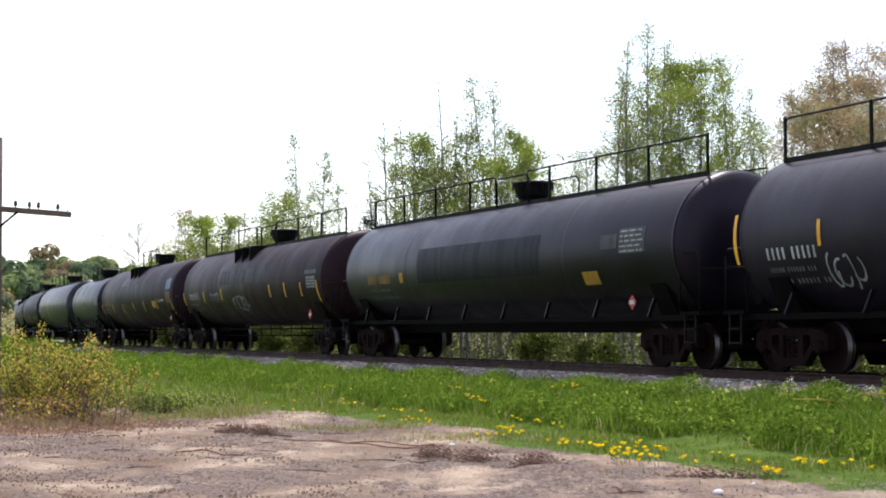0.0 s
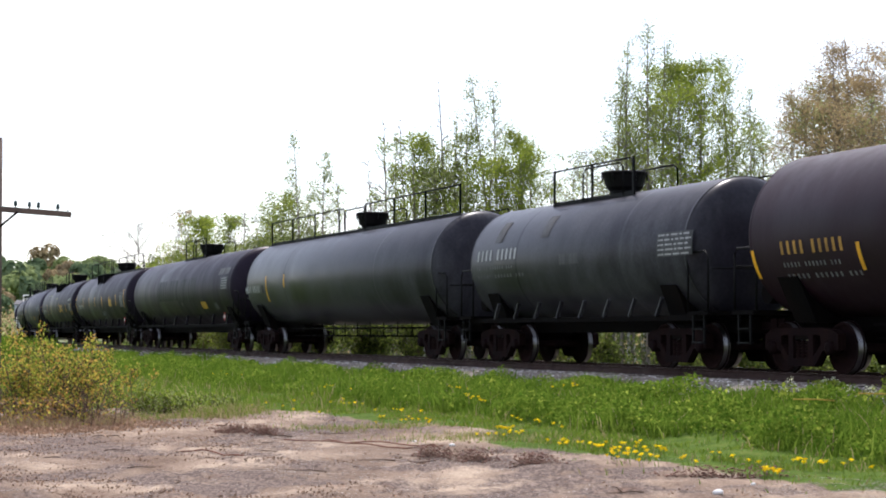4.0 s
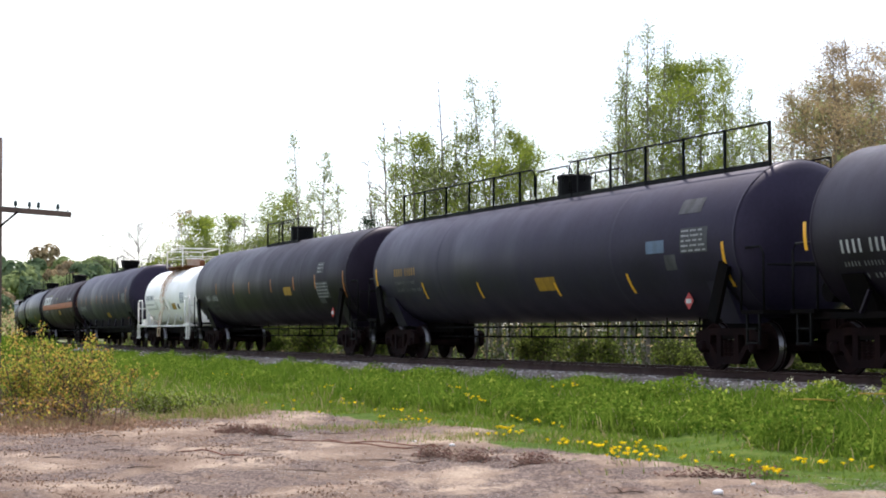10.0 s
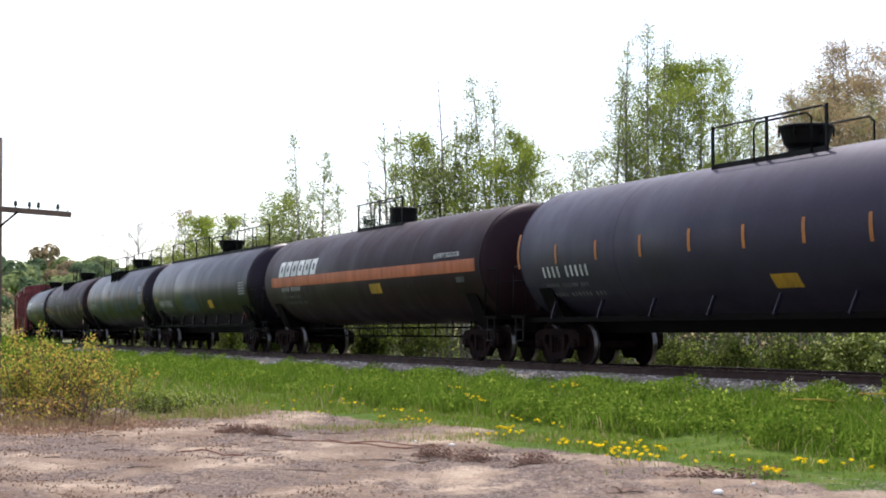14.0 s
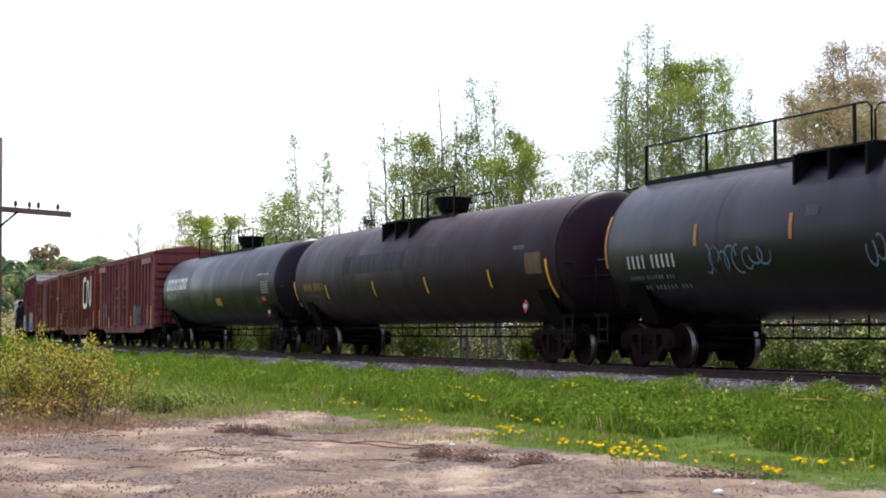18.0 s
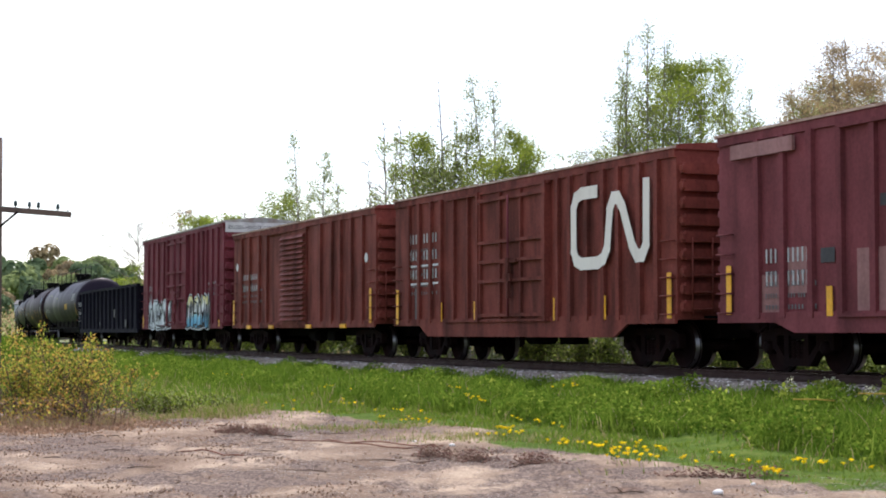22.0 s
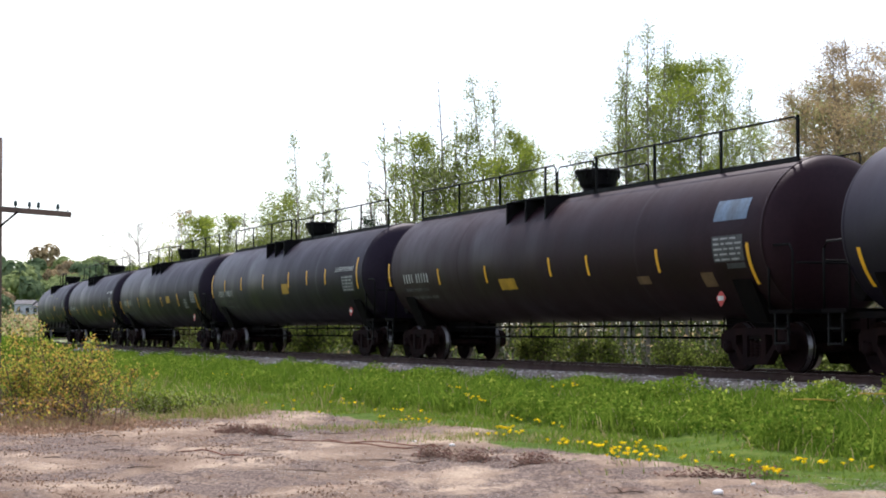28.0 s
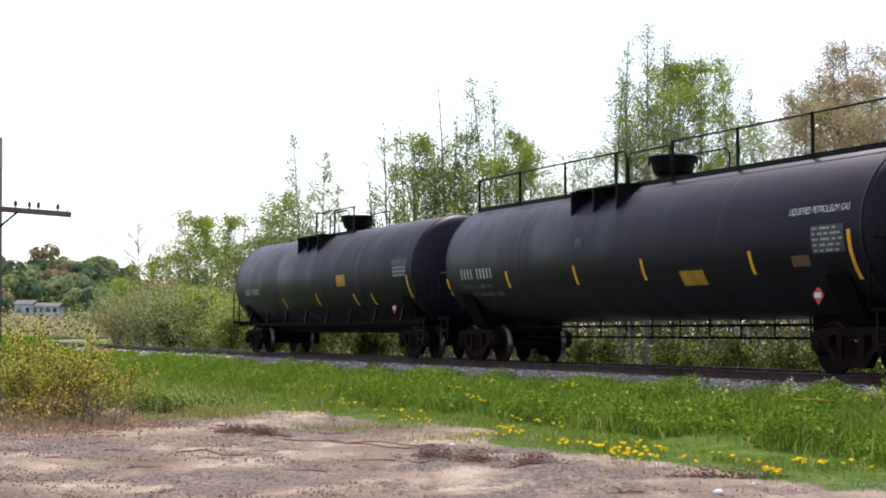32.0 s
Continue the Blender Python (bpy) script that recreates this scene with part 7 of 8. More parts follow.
tree("bare_tree", -11.6, 100, 9.2, 0.87, 0, 0.110, LEAF_PALE, BARK, 554, "bare leafless tree with fine twigs", crown_from=0.2, form="birch", bare=True, lean=(-0.015, 0))
tree("broadleaf_tree", -12.9, 102, 8.8, 1.09, 4600, 0.112, [LEAF_BRIGHT, LEAF_PALE, LEAF_MID], BARK, 555, "young broadleaf tree with pale spring leaves", crown_from=0.12, form="round")
tree("broadleaf_tree", -14.9, 106, 9.0, 1.20, 6500, 0.117, [LEAF_BRIGHT, LEAF_BRIGHT, LEAF_MID], BARK, 556, "full young broadleaf tree with bright green leaves", crown_from=0.1, form="round")
tree("broadleaf_tree", -11.0, 96, 7.0, 1.15, 3600, 0.106, [LEAF_PALE, LEAF_OLIVE, LEAF_MID], BARK, 557, "young broadleaf tree with dull olive leaves", crown_from=0.1, form="round")
tree("budding_tree", -17.1, 112, 10.0, 1.12, 900, 0.123, LEAF_TAN, BARK, 558, "budding tree with tan catkins and bare twigs", crown_from=0.15, form="round")
tree("bare_tree", -17.7, 114, 9.8, 1.29, 0, 0.125, LEAF_PALE, BARK, 559, "bare leafless tree with fine twigs", crown_from=0.15, form="birch", bare=True)
tree("bare_tree", -16.8, 112, 9.8, 1.12, 0, 0.123, LEAF_PALE, BARK, 560, "bare leafless tree with fine twigs", crown_from=0.15, form="birch", bare=True)
tree("broadleaf_tree", -16.2, 108, 7.5, 1.30, 3600, 0.119, [LEAF_BRIGHT, LEAF_PALE, LEAF_MID], BARK, 561, "young broadleaf tree with pale spring leaves", crown_from=0.05, form="round")
tree("broadleaf_tree", -13.9, 104, 6.9, 1.39, 4600, 0.114, [LEAF_BRIGHT, LEAF_PALE, LEAF_MID], BARK, 562, "young broadleaf tree with pale spring leaves", crown_from=0.05, form="round")
tree("broadleaf_tree", -21.8, 128, 6.9, 1.28, 3600, 0.141, [LEAF_BRIGHT, LEAF_BRIGHT, LEAF_MID], BARK, 563, "full young broadleaf tree with bright green leaves", crown_from=0.05, form="round")
tree("broadleaf_tree", -19.7, 122, 7.2, 1.38, 2600, 0.134, [LEAF_PALE, LEAF_OLIVE, LEAF_MID], BARK, 564, "young broadleaf tree with dull olive leaves", crown_from=0.05, form="round")
tree("broadleaf_tree", -26.1, 140, 6.0, 1.22, 3600, 0.154, [LEAF_BRIGHT, LEAF_BRIGHT, LEAF_MID], BARK, 565, "full young broadleaf tree with bright green leaves", crown_from=0.04, form="round")
tree("broadleaf_tree", -23.3, 132, 5.2, 1.41, 2600, 0.145, [LEAF_PALE, LEAF_OLIVE, LEAF_MID], BARK, 566, "young broadleaf tree with dull olive leaves", crown_from=0.04, form="round")
tree("budding_tree", -19.1, 118, 5.2, 1.34, 2200, 0.130, LEAF_TAN, BARK, 567, "budding tree with tan catkins and bare twigs", crown_from=0.04, form="round")
tree("broadleaf_tree", -14.2, 100, 4.1, 1.40, 5200, 0.110, [LEAF_BRIGHT, LEAF_PALE, LEAF_MID], BARK, 568, "young broadleaf tree with pale spring leaves", crown_from=0.04, form="round")
tree("broadleaf_tree", -12.2, 94, 3.5, 1.26, 5200, 0.103, [LEAF_BRIGHT, LEAF_BRIGHT, LEAF_MID], BARK, 569, "full young broadleaf tree with bright green leaves", crown_from=0.04, form="round")
tree("broadleaf_tree", -28.2, 146, 4.6, 1.27, 2400, 0.161, [LEAF_PALE, LEAF_OLIVE, LEAF_MID], BARK, 570, "young broadleaf tree with dull olive leaves", crown_from=0.04, form="round")
tree("bare_tree", -23.9, 134, 10.1, 2.90, 0, 0.147, LEAF_PALE, BARK, 571, "bare leafless tree with fine twigs", crown_from=0.45, form="birch", bare=True)
tree("broadleaf_tree", -11.9, 98, 6.1, 1.11, 3600, 0.108, [LEAF_BRIGHT, LEAF_PALE, LEAF_MID], BARK, 572, "young broadleaf tree with pale spring leaves", crown_from=0.05, form="round")
tree("broadleaf_tree", -7.9, 90, 6.8, 1.20, 3400, 0.099, [LEAF_PALE, LEAF_OLIVE, LEAF_MID], BARK, 573, "young broadleaf tree with dull olive leaves", crown_from=0.1, form="round")
tree("broadleaf_tree", -6.0, 84, 6.8, 1.12, 2600, 0.092, [LEAF_PALE, LEAF_OLIVE, LEAF_MID], BARK, 574, "young broadleaf tree with dull olive leaves", crown_from=0.1, form="round")
tree("broadleaf_tree", -9.75, 33, 6.4, 0.5, 130, 0.06, [LEAF_PALE, LEAF_MID], BARK, 710, "thin young broadleaf tree with few leaves beside the pole", crown_from=0.3)
tree("spruce_tree", -3.0, 70, 6.2, 0.9, 3000, 0.1, LEAF_DARK, BARK, 221, "dark green spruce among the birches", crown_from=0.08)
tree("spruce_tree", -5.6, 78, 5.6, 1.1, 3000, 0.1, LEAF_DARK, BARK, 225, "dark green spruce among the birches", crown_from=0.06)

tree("shrub", 9.0, 36, 1.4, 0.9, 2600, 0.075, [LEAF_MID, LEAF_OLIVE, LEAF_PALE], TWIG, 300, "green shrub at the edge of the wood behind the track", crown_from=0.12, stemsn=4, category="shrub")
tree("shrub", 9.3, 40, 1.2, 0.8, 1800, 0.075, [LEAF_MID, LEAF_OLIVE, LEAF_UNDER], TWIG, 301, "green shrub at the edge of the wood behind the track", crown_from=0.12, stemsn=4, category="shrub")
tree("shrub", -12.2, 88, 3.5, 1.9, 4200, 0.1, [LEAF_BRIGHT, LEAF_PALE], TWIG, 302, "green shrub at the edge of the wood behind the track", crown_from=0.12, stemsn=4, category="shrub")
tree("shrub", -14.3, 92, 2.8, 1.8, 3600, 0.1, [LEAF_PALE, LEAF_OLIVE], TWIG, 303, "green shrub at the edge of the wood behind the track", crown_from=0.12, stemsn=4, category="shrub")
tree("shrub", -10.2, 82, 2.7, 1.6, 3200, 0.1, [LEAF_BRIGHT, LEAF_PALE], TWIG, 304, "green shrub at the edge of the wood behind the track", crown_from=0.12, stemsn=4, category="shrub")
tree("shrub", -19.1, 108, 3.8, 1.8, 3000, 0.1, LEAF_PALE, TWIG, 305, "green shrub at the edge of the wood behind the track", crown_from=0.12, stemsn=4, category="shrub")
tree("shrub", -21.3, 112, 3.3, 1.8, 3000, 0.1, [LEAF_PALE, LEAF_TAN], TWIG, 306, "green shrub at the edge of the wood behind the track", crown_from=0.12, stemsn=4, category="shrub")
tree("shrub", -7.9, 78, 2.0, 1.3, 2400, 0.1, LEAF_OLIVE, TWIG, 307, "green shrub at the edge of the wood behind the track", crown_from=0.12, stemsn=4, category="shrub")
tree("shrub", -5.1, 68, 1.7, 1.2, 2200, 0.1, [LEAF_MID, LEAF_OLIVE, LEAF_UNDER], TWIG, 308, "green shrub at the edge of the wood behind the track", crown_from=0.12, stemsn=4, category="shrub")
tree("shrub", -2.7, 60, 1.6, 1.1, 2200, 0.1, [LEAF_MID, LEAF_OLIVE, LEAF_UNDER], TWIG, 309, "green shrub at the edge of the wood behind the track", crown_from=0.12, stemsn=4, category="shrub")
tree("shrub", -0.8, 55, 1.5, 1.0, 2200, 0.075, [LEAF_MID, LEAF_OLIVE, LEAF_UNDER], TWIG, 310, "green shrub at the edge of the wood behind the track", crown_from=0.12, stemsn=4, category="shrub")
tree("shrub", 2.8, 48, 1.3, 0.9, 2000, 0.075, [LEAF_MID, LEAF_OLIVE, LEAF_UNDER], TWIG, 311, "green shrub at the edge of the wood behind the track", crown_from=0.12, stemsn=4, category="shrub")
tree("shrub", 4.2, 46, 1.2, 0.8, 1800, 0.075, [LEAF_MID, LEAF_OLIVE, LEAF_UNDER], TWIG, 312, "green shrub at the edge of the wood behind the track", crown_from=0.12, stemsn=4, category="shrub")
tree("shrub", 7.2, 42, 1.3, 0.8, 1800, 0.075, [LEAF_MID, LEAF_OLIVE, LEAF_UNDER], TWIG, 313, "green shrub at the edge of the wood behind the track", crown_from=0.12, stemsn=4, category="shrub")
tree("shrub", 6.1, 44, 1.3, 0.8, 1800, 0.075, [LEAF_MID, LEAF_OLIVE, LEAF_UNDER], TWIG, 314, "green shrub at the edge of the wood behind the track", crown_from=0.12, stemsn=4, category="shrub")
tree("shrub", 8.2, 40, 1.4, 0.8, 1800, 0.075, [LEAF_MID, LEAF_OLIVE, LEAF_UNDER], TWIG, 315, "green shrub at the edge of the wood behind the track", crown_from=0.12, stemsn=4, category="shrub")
tree("shrub", -7.58, 30.0, 1.75, 0.59, 696, 0.042, [LEAF_YELLOW, LEAF_OCHRE, LEAF_BRIGHT, LEAF_OLIVE], TWIG, 316, "airy yellow-leaved bush with thin dark stems on the dirt edge", crown_from=0.06, stemsn=3, lean=(0.13, -0.24), category="shrub")
tree("shrub", -7.53, 29.4, 1.82, 0.54, 544, 0.042, [LEAF_YELLOW, LEAF_OCHRE, LEAF_BRIGHT, LEAF_OLIVE], TWIG, 317, "airy yellow-leaved bush with thin dark stems on the dirt edge", crown_from=0.06, stemsn=3, lean=(-0.28, -0.16), category="shrub")
tree("shrub", -7.34, 29.4, 1.47, 0.53, 714, 0.042, [LEAF_YELLOW, LEAF_OCHRE, LEAF_BRIGHT, LEAF_OLIVE], TWIG, 318, "airy yellow-leaved bush with thin dark stems on the dirt edge", crown_from=0.06, stemsn=3, lean=(0.01, -0.28), category="shrub")
tree("shrub", -7.15, 30.0, 1.55, 0.46, 639, 0.042, [LEAF_YELLOW, LEAF_OCHRE, LEAF_BRIGHT, LEAF_OLIVE], TWIG, 319, "airy yellow-leaved bush with thin dark stems on the dirt edge", crown_from=0.06, stemsn=3, lean=(0.14, -0.00), category="shrub")
tree("shrub", -7.00, 30.2, 1.42, 0.54, 531, 0.042, [LEAF_YELLOW, LEAF_OCHRE, LEAF_BRIGHT, LEAF_OLIVE], TWIG, 320, "airy yellow-leaved bush with thin dark stems on the dirt edge", crown_from=0.06, stemsn=3, lean=(-0.09, -0.16), category="shrub")
tree("shrub", -6.84, 30.5, 1.35, 0.57, 547, 0.042, [LEAF_YELLOW, LEAF_OCHRE, LEAF_BRIGHT, LEAF_OLIVE], TWIG, 321, "airy yellow-leaved bush with thin dark stems on the dirt edge", crown_from=0.06, stemsn=3, lean=(0.12, 0.01), category="shrub")
tree("shrub", -6.53, 29.0, 1.83, 0.53, 563, 0.042, [LEAF_YELLOW, LEAF_OCHRE, LEAF_BRIGHT, LEAF_OLIVE], TWIG, 322, "airy yellow-leaved bush with thin dark stems on the dirt edge", crown_from=0.06, stemsn=3, lean=(-0.21, -0.04), category="shrub")
tree("shrub", -6.50, 30.5, 1.45, 0.61, 636, 0.042, [LEAF_YELLOW, LEAF_OCHRE, LEAF_BRIGHT, LEAF_OLIVE], TWIG, 323, "airy yellow-leaved bush with thin dark stems on the dirt edge", crown_from=0.06, stemsn=3, lean=(0.22, -0.20), category="shrub")
tree("shrub", -6.31, 29.2, 1.43, 0.46, 506, 0.042, [LEAF_YELLOW, LEAF_OCHRE, LEAF_BRIGHT, LEAF_OLIVE], TWIG, 324, "airy yellow-leaved bush with thin dark stems on the dirt edge", crown_from=0.06, stemsn=3, lean=(0.19, -0.18), category="shrub")
tree("shrub", -6.13, 30.2, 1.31, 0.54, 618, 0.042, [LEAF_YELLOW, LEAF_OCHRE, LEAF_BRIGHT, LEAF_OLIVE], TWIG, 325, "airy yellow-leaved bush with thin dark stems on the dirt edge", crown_from=0.06, stemsn=3, lean=(-0.05, -0.04), category="shrub")
tree("shrub", -6.02, 29.2, 1.20, 0.55, 555, 0.042, [LEAF_YELLOW, LEAF_OCHRE, LEAF_BRIGHT, LEAF_OLIVE], TWIG, 326, "airy yellow-leaved bush with thin dark stems on the dirt edge", crown_from=0.06, stemsn=3, lean=(-0.18, -0.23), category="shrub")
tree("shrub", -7.30, 28.0, 0.78, 0.3, 0, 0.04, LEAF_OCHRE, TWIG, 340, "bare dark stems of a dead bush on the dirt edge", crown_from=0.3, stemsn=3, bare=True, lean=(0.16, 0), category="shrub")
tree("shrub", -6.75, 28.3, 0.60, 0.3, 0, 0.04, LEAF_OCHRE, TWIG, 341, "bare dark stems of a dead bush on the dirt edge", crown_from=0.3, stemsn=3, bare=True, lean=(-0.08, 0), category="shrub")
tree("shrub", -6.45, 28.0, 0.69, 0.3, 0, 0.04, LEAF_OCHRE, TWIG, 342, "bare dark stems of a dead bush on the dirt edge", crown_from=0.3, stemsn=3, bare=True, lean=(0.33, 0), category="shrub")
tree("shrub", -6.05, 28.3, 0.70, 0.3, 0, 0.04, LEAF_OCHRE, TWIG, 343, "bare dark stems of a dead bush on the dirt edge", crown_from=0.3, stemsn=3, bare=True, lean=(0.24, 0), category="shrub")
tree("shrub", -5.75, 28.0, 1.06, 0.3, 0, 0.04, LEAF_OCHRE, TWIG, 344, "bare dark stems of a dead bush on the dirt edge", crown_from=0.3, stemsn=3, bare=True, lean=(0.32, 0), category="shrub")
tree("shrub", -5.50, 28.3, 0.77, 0.3, 0, 0.04, LEAF_OCHRE, TWIG, 345, "bare dark stems of a dead bush on the dirt edge", crown_from=0.3, stemsn=3, bare=True, lean=(0.06, 0), category="shrub")
tree("shrub", -5.70, 32.2, 0.62, 0.26, 380, 0.045, [LEAF_BRIGHT, GRASS_LOW, LEAF_PALE], TWIG, 350, "low leafy green weed clump on the dirt edge", crown_from=0.08, stemsn=5, category="shrub")
tree("shrub", -5.35, 32.6, 0.55, 0.26, 380, 0.045, [LEAF_BRIGHT, GRASS_LOW, LEAF_PALE], TWIG, 351, "low leafy green weed clump on the dirt edge", crown_from=0.08, stemsn=5, category="shrub")
tree("shrub", -5.00, 32.4, 0.45, 0.26, 380, 0.045, [LEAF_BRIGHT, GRASS_LOW, LEAF_PALE], TWIG, 352, "low leafy green weed clump on the dirt edge", crown_from=0.08, stemsn=5, category="shrub")
tree("shrub", -5.90, 33.5, 0.60, 0.26, 380, 0.045, [LEAF_BRIGHT, GRASS_LOW, LEAF_PALE], TWIG, 353, "low leafy green weed clump on the dirt edge", crown_from=0.08, stemsn=5, category="shrub")
tree("shrub", -5.30, 33.6, 0.50, 0.26, 380, 0.045, [LEAF_BRIGHT, GRASS_LOW, LEAF_PALE], TWIG, 354, "low leafy green weed clump on the dirt edge", crown_from=0.08, stemsn=5, category="shrub")
tree("shrub", -4.75, 33.4, 0.35, 0.26, 380, 0.045, [LEAF_BRIGHT, GRASS_LOW, LEAF_PALE], TWIG, 355, "low leafy green weed clump on the dirt edge", crown_from=0.08, stemsn=5, category="shrub")
tree("shrub", -4.60, 34.6, 0.40, 0.26, 380, 0.045, [LEAF_BRIGHT, GRASS_LOW, LEAF_PALE], TWIG, 356, "low leafy green weed clump on the dirt edge", crown_from=0.08, stemsn=5, category="shrub")


def dry_fringe():
    """Dead leaves under the bushes and wisps of dry grass at the dirt's edge."""
    rng = np.random.RandomState(91)
    n = 9000
    x, y = -6.5 + rng.normal(size=n) * 0.8, 28.1 + rng.normal(size=n) * 0.9
    v, f = leaf_quads(np.stack([x, y, ground_z(x, y) + 0.01 + 0.05 * rng.rand(n) ** 2], 1), 0.05, rng)
    tagged(new("leaf_litter", numpy_mesh("leaf_litter", v, f, [LITTER])), "brown dead leaves littering the dirt under the bushes", "leaf litter", kind="stuff")
    n = 2200
    x, y = -6.75 + rng.normal(size=n) * 0.55, 28.5 + rng.normal(size=n) * 0.4
    v, f = leaf_quads(np.stack([x, y, ground_z(x, y) + 0.03 + 0.45 * rng.rand(n) ** 2], 1), 0.045, rng)
    tagged(new("bush_underleaves", numpy_mesh("bush_underleaves", v, f, [LEAF_OCHRE, LITTER, LEAF_YELLOW], rng.choice(3, n, p=(0.35, 0.4, 0.25)))), "low ochre and brown leaves between the bush stems", "foliage", kind="stuff")
    n = 10000
    k = rng.randint(0, 9, n)
    cx, cy = np.array([-4.4, -4.0, -1.2, 0.6, -5.2, -6.9, -6.3, -7.4, -5.8])[k], np.array([31.6, 32.6, 27.4, 24.6, 30.6, 28.3, 28.2, 28.4, 28.6])[k]
    sp = np.array([0.35, 0.3, 0.7, 0.7, 0.4, 0.4, 0.4, 0.4, 0.3])[k]
    x, y = cx + rng.normal(size=n) * sp, cy + rng.normal(size=n) * 0.5
    me = blades("dry_grass", x, y, rng.uniform(0.05, 0.26, n) * np.where((k < 2) | (k > 4), 1, 0.55), rng.uniform(0.008, 0.016, n), [GRASS_DRY, GRASS_LOW, LITTER], 93, np.where(k > 4, np.where(rng.rand(n) < 0.6, 2, 0), (rng.rand(n) < 0.45).astype(int)), 0.8)
    tagged(new("dry_grass", me), "wispy dry grass tufts at the edge of the dirt", "grass", kind="stuff")


dry_fringe()
chip_rng = np.random.RandomState(97)
chip_v, chip_f = leaf_quads(chip_place(chip_rng, 7000), 0.026, chip_rng)
tagged(new("wood_chips", numpy_mesh("wood_chips", chip_v, chip_f, [CHIPS, LITTER], chip_rng.choice(2, len(chip_f), p=(0.8, 0.2)))), "brown wood chips and bark bits strewn over the dirt", "wood chips", kind="stuff")
verge_weeds()


def far_woods():
    """Undergrowth and close-set saplings behind the track, and the wooded hill."""
    rng = np.random.RandomState(77)
    seg = []
    for _ in range(520):
        s, u = rng.uniform(-22, 85), -rng.uniform(7, 34)
        x, y = on_line(s, u)
        h = rng.uniform(2.0, 5.5)
        p = np.array([x, y, -0.95])
        w = rng.normal(size=2) * 0.06
        for i in range(3):
            q = p + np.array([w[0], w[1], 1]) * h / 3
            seg.append((p, 0.05 * (1 - i / 3.2), q, 0.05 * (1 - (i + 1) / 3.2)))
            p, w = q, w + rng.normal(size=2) * 0.06
    v, f = stems(seg)
    tagged(new("saplings", numpy_mesh("saplings", v, f, [BARK, BIRCH], np.repeat(rng.rand(len(seg)) < 0.38, 5))), "thin close-set sapling stems in the wood", "saplings", kind="stuff")
    n = 95000
    s, u = rng.uniform(-24, 95, n), -4.5 - 34 * rng.rand(n) ** 0.8
    x, y = on_line(s, u)
    ht = np.clip(0.5 + np.abs(u) * 0.10 + 0.6 * wave(x, y, 0.7, 41), 0.15, 4.6)
    z = ground_z(x, y) + ht * rng.rand(n) ** 0.9
    v, f = leaf_quads(np.stack([x, y, z], 1), 0.125, rng)
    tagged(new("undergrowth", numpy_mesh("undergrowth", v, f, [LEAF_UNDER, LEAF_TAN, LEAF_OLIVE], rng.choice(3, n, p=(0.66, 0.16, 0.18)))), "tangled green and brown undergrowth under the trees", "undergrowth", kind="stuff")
    n = 46000  # deeper wood
    s, u = rng.uniform(-40, 110, n), -rng.uniform(30, 62, n)
    x, y = on_line(s, u)
    z = ground_z(x, y) + np.clip(4.5 + 1.8 * wave(x, y, 0.4, 43), 1.5, 7.5) * rng.rand(n)
    v, f = leaf_quads(np.stack([x, y, z], 1), 0.26, rng)
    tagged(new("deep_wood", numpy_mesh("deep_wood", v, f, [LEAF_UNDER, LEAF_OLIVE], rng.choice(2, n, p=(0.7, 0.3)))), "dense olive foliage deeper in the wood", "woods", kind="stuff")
    # wooded hill: rounded crowns of several lobes, their leaves facing outwards
    vs, ms = [], []
    for _ in range(400):
        d = 395 + 145 * rng.rand() ** 1.3
        x = rng.uniform(-0.30, 0.02) * d
        if abs(x / d + 0.241) < 0.021 and d < 440:
            continue
        base = float(ground_z(np.array([x]), np.array([float(d)]))[0])
        r, h = rng.uniform(2.6, 4.6), rng.uniform(6, 9.5)
        tone = rng.choice(3, p=(0.56, 0.32, 0.12))
        for lobe in range(4):
            o = rng.normal(size=3) * np.array([0.5, 0.5, 0.32]) * r
            k, lr = 85, r * rng.uniform(0.55, 0.8)
            q = rng.normal(size=(k, 3))
            q[:, 2] = np.abs(q[:, 2]) - 0.35
            q /= np.linalg.norm(q, axis=1, keepdims=True)
            c = q * lr * rng.uniform(0.82, 1.06, (k, 1)) + o + np.array([x, d, base + h - r])
            e = np.cross(q, rng.normal(size=(k, 3)))
            e /= np.linalg.norm(e, axis=1, keepdims=True)
            g = np.cross(q, e) + q * rng.uniform(-0.5, 0.5, (k, 1))
            w = lr * 0.3 * rng.uniform(0.6, 1.2, (k, 1))
            vs.append(np.stack([c - e * w, c - g * w * 0.8, c + e * w, c + g * w * 0.8], 1).reshape(-1, 3))
            ms.append(np.full(k, tone))
    v = np.concatenate(vs)
    tagged(new("hill_woods", numpy_mesh("hill_woods", v, np.arange(len(v)).reshape(-1, 4), [LEAF_HILL, LEAF_HILL_DARK, LEAF_HILL_RUST], np.concatenate(ms))), "deciduous wood on the far hill in haze-paled green", "woods", kind="stuff")
    # scrub at the foot of the hill
    n = 26000
    d = rng.uniform(190, 395, n)
    x = rng.uniform(-0.30, -0.17, n) * d
    ok = np.abs(line_coords(x, d)[1]) > 12
    x, d = x[ok], d[ok]
    z = ground_z(x, d) + np.clip(2.6 + 1.3 * wave(x, d, 0.12, 51) + (d - 190) * 0.009, 0.3, 4.6) * rng.rand(len(x))
    v, f = leaf_quads(np.stack([x, d, z], 1), 0.6, rng)
    tagged(new("scrub", numpy_mesh("scrub", v, f, [LEAF_OLIVE, LEAF_TAN, LEAF_PALE], rng.choice(3, len(x), p=(0.25, 0.55, 0.2)))), "pale scrub on the flat below the hill", "scrub", kind="stuff")


far_woods()


